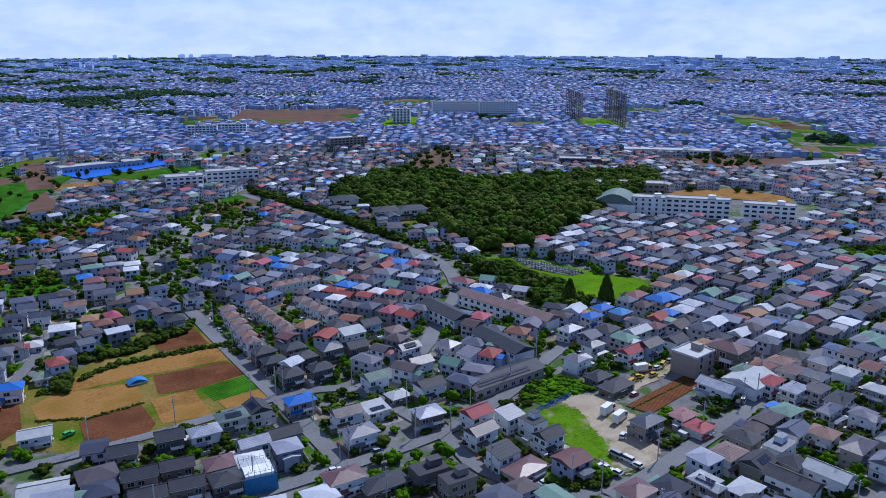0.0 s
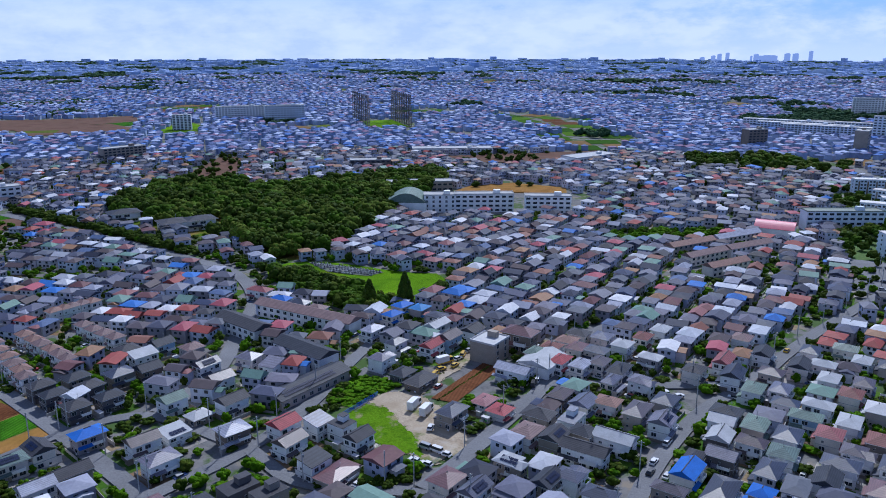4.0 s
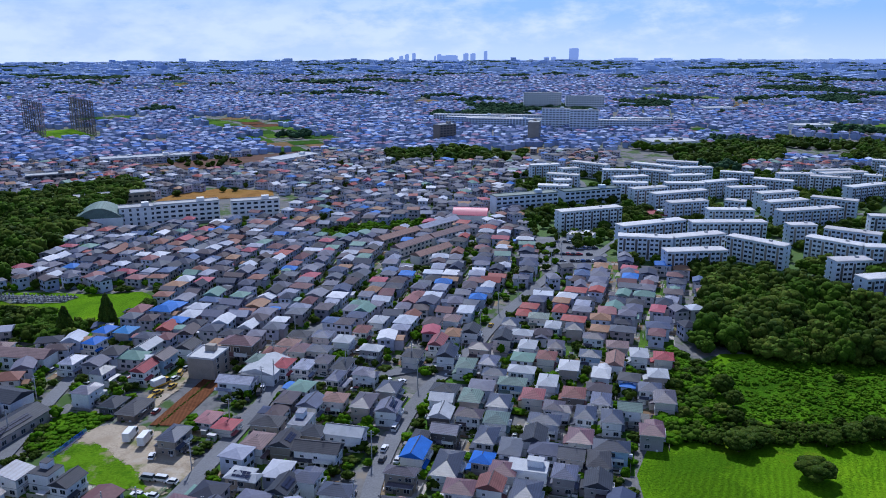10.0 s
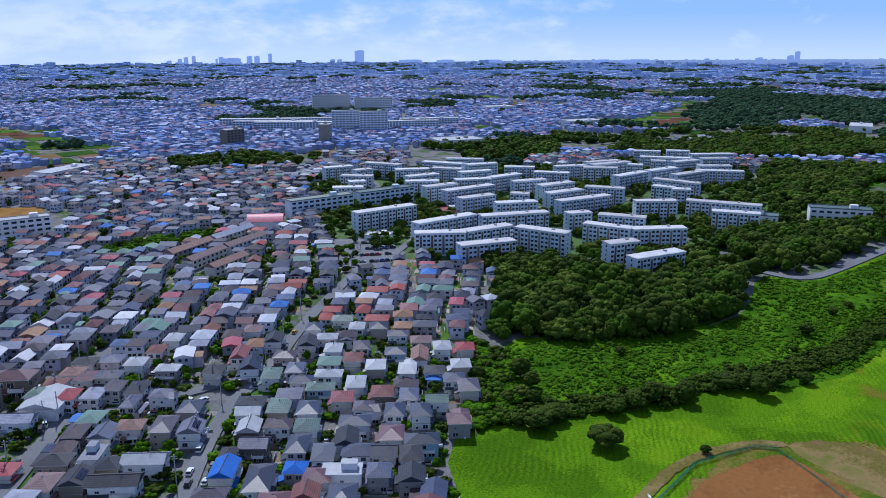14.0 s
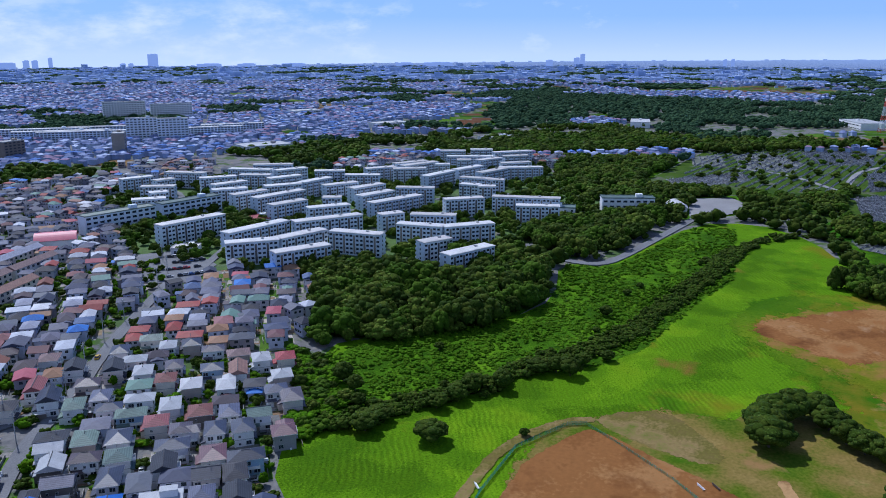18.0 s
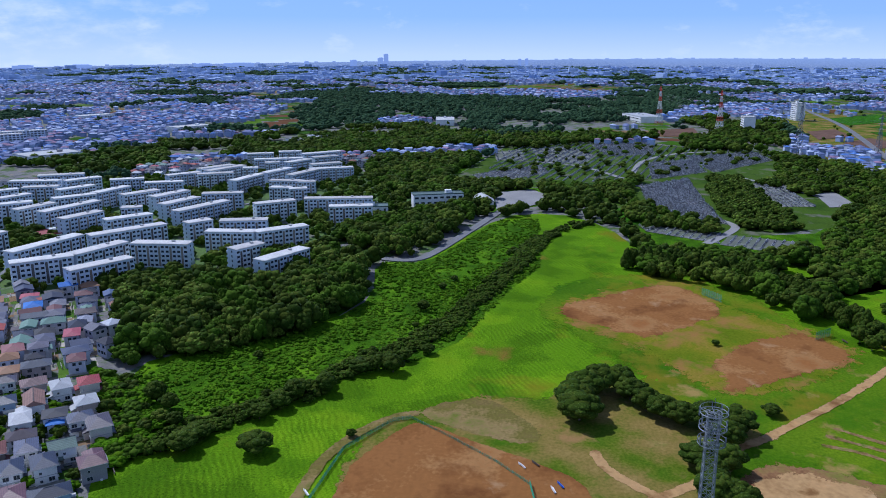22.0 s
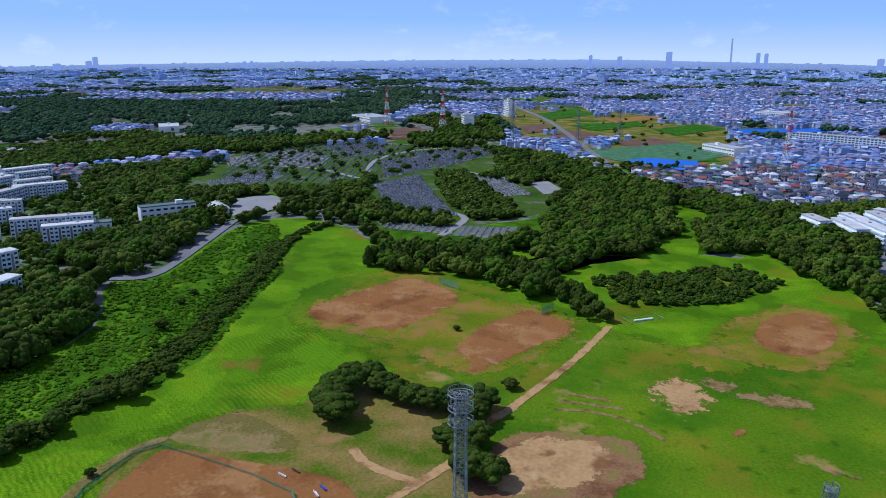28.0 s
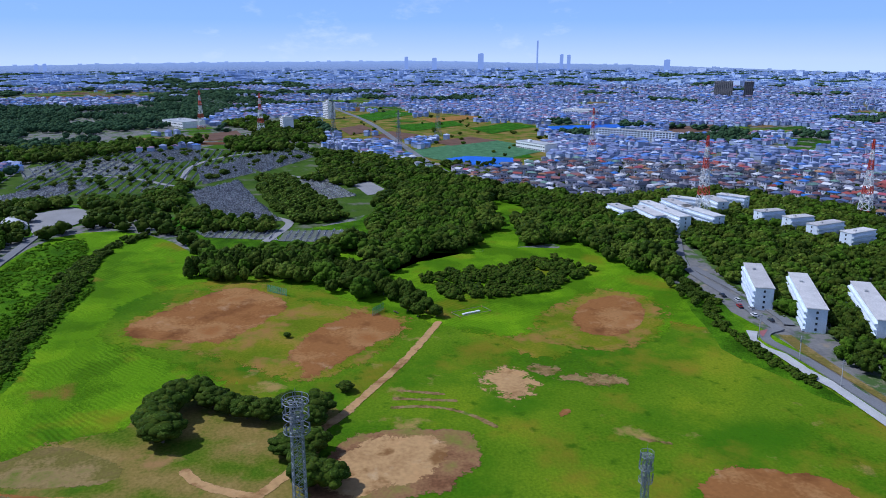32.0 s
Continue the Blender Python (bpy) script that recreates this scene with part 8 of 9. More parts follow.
def radio_mast(x, y, high, wide, rad, label):
    top = tagged(new("radio_mast"), label, "radio mast")
    top.matrix_basis = pose(x, y, 0)
    b = Build()
    lattice(b, 0, 0, 0, high, wide * 1.5, wide, int(high / 2.2), 0.11)
    part("shaft", b, ["steel"], top)
    for z in (high, high - 3.2, high - 6.4):
        b = Build()
        ring(b, 0, 0, z, rad, 0.12)
        ring(b, 0, 0, z + 1.0, rad, 0.06)
        ring(b, 0, 0, z, rad * 0.6, 0.08, n=12)
        for k in range(8):
            a = math.pi * k / 4
            b.beam((0, 0, z), (rad * math.cos(a), rad * math.sin(a), z), 0.07)
            b.beam((rad * math.cos(a), rad * math.sin(a), z), (rad * math.cos(a), rad * math.sin(a), z + 1.0), 0.05)
        deck = part("platform", b, ["steel"], top, "round steel platform with a railing")
    for k in range(9):
        a = 2 * math.pi * k / 9
        b = Build()
        b.box(rad * 1.03 * math.cos(a), rad * 1.03 * math.sin(a), high - 6.2 + (k % 3) * 2.6, 0.3, 0.14, 1.9, 0, a)
        part("antenna", b, ["steel"], deck, "grey panel antenna")
    b = Build()
    b.beam((0, 0, high), (0, 0, high + 3), 0.05)
    part("lightning_rod", b, ["steel"], top)
    b = Build()
    for k in range(int(high / 2.2)):
        b.beam((-0.25, 0, k * 2.2), (0.35, 0.2, k * 2.2 + 1.1), 0.06)
        b.beam((0.35, 0.2, k * 2.2 + 1.1), (-0.25, 0, k * 2.2 + 2.2), 0.06)
    part("ladder", b, ["steel"], top)
    return top


radio_mast(144, -27, 57, 2.1, 2.6, "grey steel lattice radio mast with three round platforms")
m2 = radio_mast(129, -102, 37, 1.1, 1.5, "slim grey lattice mast with a crown of antennas")


def pylon(x, y, high, wide, red, turn, label):
    top = tagged(new("pylon"), label, "pylon", "power pylons")
    top.matrix_basis = pose(x, y, 0, 0, 0, turn)
    mats = ["mast_red", "mast_white"] if red else ["steel"]
    b = Build()
    lattice(b, 0, 0, 0, high * 0.62, wide, wide * 0.36, 6, 0.34 if red else 0.22, (lambda k: (0, 1, 1, 0, 1, 1)[k]) if red else (lambda k: 0))
    part("legs", b, mats, top)
    b = Build()
    lattice(b, 0, 0, high * 0.62, high, wide * 0.36, wide * 0.1, 6, 0.28 if red else 0.17, (lambda k: (0, 0, 1, 1, 0, 0)[k]) if red else (lambda k: 0))
    part("head", b, mats, top)
    for k, z in enumerate((0.68, 0.8, 0.92)):
        b = Build()
        for e in (-1, 1):
            b.beam((0, 0, high * z + 1.2), (e * wide * 0.75, 0, high * z), 0.16)
            b.beam((0, 0, high * z - 0.6), (e * wide * 0.75, 0, high * z), 0.14)
            b.beam((e * wide * 0.72, 0, high * z), (e * wide * 0.72, 0, high * z - 2.2), 0.1)
        part("crossarm", b, ["mast_red"] if red else ["steel"], top)
    return top


for x, y, h, w, red in ((462, -400, 64, 9.5, 1), (773, -502, 61, 9, 1), (423, -523, 60, 9, 1), (1200, -194, 63, 10, 1), (1330, -120, 62, 10, 1), (951, -242, 64, 9, 0), (1100, -441, 55, 8, 0), (-390, 800, 46, 7, 0), (-300, 960, 40, 7, 0), (960, -330, 50, 7, 0)):
    pylon(x, y, h, w, red, 20, "red and white painted lattice power pylon" if red else "grey steel lattice power pylon")
WIRES = [((462, -400), (773, -502)), ((462, -400), (423, -523)), ((951, -242), (1200, -194)), ((951, -242), (1100, -441)), ((1200, -194), (1330, -120))]
for (ax, ay), (bx, by) in WIRES:
    b = Build()
    for off, z in ((-6, 44), (6, 44), (-6, 52), (6, 52)):
        pts = [(ax + (bx - ax) * k / 10 + off * 0.3, ay + (by - ay) * k / 10 + off, z - 28 * (k / 10) * (1 - k / 10)) for k in range(11)]
        for p, q in zip(pts, pts[1:]):
            b.beam(p, q, 0.05)
    tagged(new("power_line", b.mesh("power_line", ["steel"])), "sagging power lines between two pylons", "cable")


def practice_range(x, y, w, d, h, turn):
    top = tagged(new("driving_range"), "golf driving range ringed by tall net poles", "driving range")
    top.matrix_basis = pose(x, y, 0, 0, 0, turn)
    b = Build()
    b.box(0, 0, 0.2, w, d, 0.2)
    part("turf", b, ["meadow"], top)
    for i in range(9):
        for e in (-1, 1):
            b = Build()
            px = e * w / 2
            lattice(b, px, -d / 2 + d * i / 8, 0, h, 3.4, 2.4, 9, 0.2, cross=True)
            part("pole", b, ["wall_dark"], top)
    for e in (-1, 1):
        b = Build()
        for k in range(14):
            b.beam((e * w / 2, -d / 2, h * k / 14 + 3), (e * w / 2, d / 2, h * k / 14 + 3), 0.08)
        for k in range(20):
            b.beam((e * w / 2, -d / 2 + d * k / 20, 0), (e * w / 2, -d / 2 + d * k / 20, h), 0.07)
        part("net", b, ["wall_dark"], top, "dark net between the poles")


practice_range(226, 1180, 62, 110, 47, 2)
practice_range(452, -690, 50, 80, 24, 30)


# ---- cemetery ----
def graves(name, outline, gap, row, turn, seed, label, high=(0.9, 1.7), floor="grave_floor"):
    """Rows of upright stones on low plinths."""
    c, s = math.cos(radians(turn)), math.sin(radians(turn))
    xs, ys = np.array([p[0] for p in outline]), np.array([p[1] for p in outline])
    cx, cy = xs.mean(), ys.mean()
    R = np.hypot(xs - cx, ys - cy).max()
    u, v = np.meshgrid(np.arange(-R, R, gap), np.arange(-R, R, row))
    u, v = u.ravel(), v.ravel()
    x, y = cx + u * c - v * s, cy + u * s + v * c
    rng = np.random.RandomState(seed)
    ok = inside(outline, x, y) & (rng.rand(x.size) > 0.1)
    x, y = x[ok], y[ok]
    n = len(x)
    vs = []
    h = rng.uniform(*high, n)
    for w, d, z0, z1 in ((1.5, 1.5, 0, 0.45), (0.6, 0.5, 0.45, 1)):
        for z in (z0, z1):
            for a, b_ in ((-1, -1), (1, -1), (1, 1), (-1, 1)):
                px, py = a * w / 2, b_ * d / 2
                vs.append(np.stack([x + px * c - py * s, y + px * s + py * c, h * z * 1.2 + 0.15], 1))
    v = np.stack(vs, 1).reshape(-1, 3)
    f = np.array([tuple(i + 8 * k for i in q) for k in (0, 1) for q in BOX])
    f = (f[None] + (np.arange(n) * 16)[:, None, None]).reshape(-1, 4)
    region("grave_ground", outline, 0.2 + 0.01 * seed, floor, "grey paved ground of the cemetery plots")
    return bulk(name, v, f, ["stone"], None, label, "graves")


M["grave_floor"] = surf("grave_floor", [(0.15, 0.15, 0.155), (0.1, 0.12, 0.08), (0.19, 0.19, 0.19)], 0.9, 0.06, 0.6, 0.25, sharp=False)
region("cemetery_park", CEMETERY, 0.08, "park", "green park ground of the cemetery", "grass")
G = "rows of grey upright gravestones"
graves("gravestones", [(1045, 85), (1061, -61), (1000, -200), (935, -214), (850, -132), (770, -62), (745, 0), (765, 98), (900, 92)], 2.6, 9.0, -12, 0, "scattered rows of grey gravestones among hedges", floor="park")
graves("gravestones", [(733, -53), (785, -102), (663, -101), (578, -105), (593, -68), (635, -54)], 2.1, 3.4, -35, 1, G)
graves("gravestones", [(883, -71), (920, -120), (827, -126), (771, -67)], 2.2, 3.6, -35, 2, G)
graves("gravestones", [(946, 106), (974, 76), (877, 61), (876, 96)], 2.6, 9, 10, 3, G)
graves("gravestones", [(987, 64), (1016, 18), (933, -16), (863, -2), (873, 46)], 2.6, 9, 15, 4, G)
graves("gravestones", [(1040, -10), (1120, -90), (954, -84), (930, -30)], 2.6, 4.5, -20, 5, G)
graves("gravestones", [(947, -117), (1002, -206), (926, -211), (825, -132)], 2.4, 4, -30, 6, G)
graves("gravestones", [(769, 108), (844, 45), (793, 32), (719, 88)], 2.4, 4, 30, 7, G)
graves("gravestones", [(761, -157), (781, -184), (658, -186), (651, -154)], 2.4, 4.5, 4, 8, "low dark stones in hedged plots")
graves("gravestones", [(1000, -215), (905, -270), (800, -262), (790, -240), (930, -214)], 2.6, 4.5, -30, 9, G)
graves("gravestones", [(544, -101), (528, -150), (489, -143), (515, -90)], 2.2, 5, -20, 10, "terraced rows of small gravestones", (0.7, 1.2))
graves("gravestones", [(565, -42), (549, -96), (518, -90), (545, -46)], 2.2, 5, -20, 11, "terraced rows of small gravestones", (0.7, 1.2))
graves("gravestones", [(40, 440), (57, 428), (78, 408), (68, 404), (48, 418)], 2.0, 3.0, -40, 12, "dark gravestones of the small graveyard on a lawn")
region("car_park", [(717, -200), (729, -220), (665, -220), (656, -196)], 0.4, "asphalt_pale", "small grey cemetery car park", "car park")
region("lawn", [(896, -274), (817, -322), (734, -327), (715, -283), (815, -275)], 0.2, "meadow", "bright lawn strip with low hedges", "grass")
region("lawn", [(618, -26), (632, -36), (570, -48), (561, -25)], 0.2, "crop", "bright green hedged rows", "grass")
for k, pts in enumerate(([(733, -50), (680, -88), (602, -96), (576, -111), (557, -106), (516, -82)], [(760, -45), (804, -50), (907, -66), (975, -114), (994, -160)], [(800, -150), (720, -195), (640, -225)], [(1000, -225), (900, -285), (800, -335), (700, -345)], [(870, 50), (850, 0), (760, -45)])):
    ribbon("cemetery_lane", bend(pts), 6, 0.42 + 0.015 * k, "asphalt_pale", "pale paved lane through the cemetery", "path")
grow("cemetery_trees", [(1045, 85), (1061, -61), (1000, -200), (935, -214), (850, -132), (770, -62), (745, 0), (765, 98), (900, 92)], 24, (3, 8), (4, 9), "small trees and hedges scattered between the graves", 305)
OLIVE = [(788, -120), (782, -149), (646, -152), (566, -156), (555, -114), (662, -106)]
grow("pale_wood", OLIVE, 8, (6, 10), (8, 11), "olive green trees between grave plots", 300, mats=("leaf_pale", "leaf_core"))
grow("cemetery_trees", [(1000, -205), (935, -214), (800, -190), (760, -160), (650, -230), (700, -345), (790, -340), (900, -275)], 10, (7, 11), (8, 12), "dark trees along the cemetery lanes", 310, clear=[[(717, -200), (729, -220), (665, -220), (656, -196)]])
grow("cemetery_trees", [(556, -40), (640, -30), (640, -50), (590, -70), (560, -100), (540, -90)], 9, (8, 12), (8, 11), "dark trees in front of the grave rows", 320)
grow("cemetery_trees", [(770, -60), (700, 0), (640, 0), (650, -40), (720, -48)], 9, (8, 13), (9, 12), "dark tree clump beside the graves", 330, view=[PARKING])


# ---- single trees, bushes and hedges ----
rnd = random.Random(21)
for x, y, h, w, k in ((250, -3, 8.5, 11, "round"), (258, -1, 9, 10, "round"), (268, -5, 9, 10, "round"), (275, -10, 9, 9, "round"), (278, -17, 8, 8, "round"), (270, -21, 7, 8, "round"), (262, -26, 7, 7, "round"), (257, -31, 7, 8, "round"), (253, -37, 7, 8, "round"), (252, -45, 8, 8, "round"),
                      (249, -54, 8, 9, "round"), (241, -50, 7, 8, "round"), (226, -39, 6, 8, "round"), (225, -47, 7, 8, "round"), (218, -42, 6, 7, "round"), (205, -41, 8, 9, "round"), (203, -47, 7, 8, "round"), (266, -69, 3.5, 4.5, "round")):
    tree(x, y, h * 1.35, w * 1.7, k, rnd, "round dark bushy tree on the dry ground")
for x, y, h, w in ((210, 98, 8, 13), (225, 71, 3.4, 4), (248, 110, 4, 4.5), (284, 74, 6, 8), (354, 73, 6, 7), (283, 128, 4, 5), (276, 82, 6, 9), (262, 92, 6, 8), (291, 68, 6, 8), (300, 60, 5, 7), (233, 140, 7, 8), (238, 148, 9, 9), (222, 132, 6, 7), (205, 128, 5, 6), (330, 72, 3, 4), (390, 70, 4, 5), (405, 66, 4, 5), (331, -60, 3, 4), (232, 106, 6.5, 9), (241, 102, 7.5, 10), (250, 99, 8.5, 11), (277, 82, 6.5, 12), (280, 76, 7.5, 9), (279, 70, 8.5, 10), (215, 120, 6.5, 11), (207, 121, 7.5, 12), (256, 90, 8.5, 9)):
    tree(x, y, h, w, "round", rnd, "dark green bush standing in the meadow")
CONIFER_LINE = [(443, -26), (447, -45), (441, -68), (428, -90), (402, -107), (374, -118), (352, -126)]
for k in range(46):
    u = k / 45 * (len(CONIFER_LINE) - 1)
    i = min(int(u), len(CONIFER_LINE) - 2)
    (ax, ay), (bx, by) = CONIFER_LINE[i], CONIFER_LINE[i + 1]
    q = rnd.uniform(0, 9)
    tree(ax + (bx - ax) * (u - i) + q, ay + (by - ay) * (u - i) - 0.4 * q, rnd.uniform(10, 14), rnd.uniform(7, 9), "cone" if rnd.random() < 0.6 else "round", rnd, "tall dark tree in the row behind the ball field")
for x, y, h, w in ((345, -122, 9, 10), (350, -130, 10, 10), (340, -130, 9, 9), (336, -124, 8, 8), (332, -132, 7, 8), (60, 352, 15, 9), (77, 350, 18, 9), (98, 361, 9, 10), (89, 356, 7, 8)):
    tree(x, y, h, w, "cone" if h > 14 else "round", rnd, "tall dark tree beside open grass")
for k in range(30):
    u = k / 29
    x, y = 300 + 60 * u, -264 - 20 * u + rnd.uniform(-7, 7)
    tree(x + rnd.uniform(-4, 4), y, rnd.uniform(3.0, 6), rnd.uniform(4, 7), rnd.choice(["round", "round", "pale"]), rnd, "bushy roadside tree on the bank")


def hedge(name, line, width, high, gap, seed, label, mats=("leaf", "leaf_core")):
    rng = np.random.RandomState(seed)
    xs, ys = [], []
    for (ax, ay), (bx, by) in zip(line, line[1:]):
        n = max(2, int(math.hypot(bx - ax, by - ay) / gap))
        u = np.arange(n) / n
        xs.append(ax + (bx - ax) * u)
        ys.append(ay + (by - ay) * u)
    x, y = np.repeat(np.concatenate(xs), 3), np.repeat(np.concatenate(ys), 3)
    x, y = x + rng.uniform(-width, width, x.size) / 2, y + rng.uniform(-width, width, x.size) / 2
    return wood(name, x, y, rng.uniform(high * 0.6, high * 1.2, x.size), rng.uniform(high * 0.9, high * 1.6, x.size), label, seed, 3, mats, 0.2)


hedge("thicket", [(205, 132), (224, 120), (250, 101), (268, 92), (292, 81), (305, 70), (334, 58), (388, 46), (440, 36), (470, 30), (512, 24)], 11, 3.8, 1.6, 400, "dense dark thicket along the foot of the weedy slope", ("leaf_mid", "leaf_core"))
hedge("bank_shrubs", [(330, -280), (300, -272), (295, -264), (270, -251), (245, -245), (230, -240), (215, -238), (200, -238)], 7, 2.6, 2.4, 402, "leafy shrubs on the road bank", ("leaf_mid", "leaf_core"))
hedge("thicket", [(385, -152), (396, -176), (378, -192), (400, -228), (380, -236), (366, -222), (356, -186), (362, -158), (380, -160)], 22, 4.4, 1.7, 410, "dense green vine-covered thicket behind the turf", ("leaf_mid", "leaf_core"))
hedge("thicket", [(470, 40), (520, 20), (560, 0), (575, -30), (520, -40), (470, -45)], 10, 4, 4, 415, "dark thicket above the meadow")
hedge("field_hedge", [(-145, 258), (-128, 286), (-108, 296), (-92, 306), (-82, 293)], 3, 2.2, 2.5, 420, "clipped hedge along the farm fields")
hedge("field_hedge", [(-140, 262), (-150, 285), (-128, 300), (-112, 330)], 6, 4.5, 3, 425, "overgrown dark hedge with trees")
hedge("field_hedge", [(-136, 238), (-120, 240), (-105, 252)], 1.5, 1.0, 1.6, 430, "low green hedge between plots")
grow("lot_weeds", [(30, 262), (44, 277), (55, 263), (45, 257), (33, 250)], 2.6, (0.7, 2.0), (2.0, 4.0), "tall weeds filling the overgrown lot", 486, 4, ("weedleaf", "weedcore"))
hedge("lot_hedge", [(20, 205), (38, 212), (45, 200), (30, 198)], 5, 2.6, 2.5, 440, "dark shrubs behind the gravel lot")
hedge("lot_hedge", [(32, 262), (28, 250), (20, 254)], 4, 2.4, 2.5, 441, "green shrubs round the overgrown lot")
hedge("lot_hedge", [(58, 258), (76, 272)], 2, 0.8, 1.5, 442, "strip of weeds beside the work yard")
hedge("green_row", [(66, 247.5), (97.5, 274.5)], 0.6, 0.7, 1.0, 443, "single green vegetable row", ("leaf_pale", "leaf_core"))
hedge("avenue_trees", [(-158, 640), (-88, 556), (-66, 530), (-24, 476)], 8, 7, 6, 450, "double row of trees along the avenue")

EDGE = [(261, 188), (254, 176), (252, 160), (231, 147), (226, 132), (210, 134), (195, 135), (192, 141), (211, 151), (229, 166), (247, 182)]
soft_patch("weed_bank", EDGE, 0.1, "weeds", "green weeds growing up to the last gardens", "grass", 3.0, cell=1.5)
grow("edge_shrubs", EDGE, 3.6, (1.6, 4.2), (3.5, 6.5), "vine-covered shrubs beside the last houses", 480, False, ("weedleaf", "weedcore"))
grow("edge_shrubs", EDGE, 7.5, (3.5, 6.5), (4.5, 7.5), "dark shrubs and young trees beside the last houses", 484)
# weeds on the slope
x, y = scatter([(258, 172), (300, 148), (330, 110), (372, 102), (436, 116), (440, 88), (490, 76), (562, 58), (575, 30), (500, 25), (441, 22), (400, 34), (331, 46), (290, 64), (268, 90), (233, 112), (200, 132), (215, 142)], 2.5, 460)
rng = np.random.RandomState(461)
keep = soft_noise(x, y, 16, 8) + rng.uniform(-0.35, 0.35, x.size) > 0.3
x, y = x[keep], y[keep]
wood("weed_clumps", x, y, rng.uniform(0.5, 1.9, x.size) * (0.5 + soft_noise(x, y, 14, 9)), rng.uniform(1.6, 3.6, x.size), "tall leafy weeds covering the slope", 462, 4, ("weedleaf", "weedcore"), 0.25)


def tufts(name, outline, gap, size, seed, label, mat, clear=()):
    """Blades of grass in small sprays."""
    x, y = scatter(outline, gap, seed, 0.5)
    ok = np.ones(len(x), bool)
    for pts in clear:
        ok &= ~inside(pts, x, y)
    x, y = x[ok], y[ok]
    rng = np.random.RandomState(seed)
    n = len(x)
    v = []
    for k in range(3):
        a = rng.uniform(0, 6.28, n)
        s = size * rng.uniform(0.5, 1.3, n)
        lean = rng.uniform(-1.3, 1.3, (2, n)) * s
        v += [np.stack([x + s * 0.6 * np.cos(a), y + s * 0.6 * np.sin(a), np.full(n, 0.1)], 1), np.stack([x - s * 0.6 * np.cos(a), y - s * 0.6 * np.sin(a), np.full(n, 0.1)], 1), np.stack([x + lean[0], y + lean[1], 0.1 + 0.6 * s], 1)]
    v = np.stack(v, 1).reshape(-1, 3)
    bulk(name, v, np.arange(len(v)).reshape(-1, 3), [mat], None, label, "grass")


DIRT = [[(360, 9), (376, 8), (403, -16), (428, -45), (420, -65), (382, -77), (359, -95), (348, -115), (328, -119), (299, -93), (276, -59), (293, -45), (319, -30), (339, -8)], [(290, -186), (312, -196), (321, -218), (311, -232), (292, -230), (274, -205)]]
tufts("tall_grass", [(150, 108), (178, 140), (200, 128), (233, 108), (268, 86), (290, 60), (331, 42), (400, 30), (441, 18), (500, 20), (480, -20), (430, -20), (380, 18), (350, 20), (300, 15), (262, 45), (236, 66), (210, 78), (170, 80)], 1.1, 0.24, 470, "tall mown grass of the meadow", "grassleaf")
tufts("tall_grass", [(260, -200), (300, -240), (360, -220), (400, -200), (352, -150), (330, -150), (300, -175)], 1.3, 0.26, 471, "tall grass behind the turf", "grassleaf", DIRT)



# ---- vehicles ----
CARS = {}


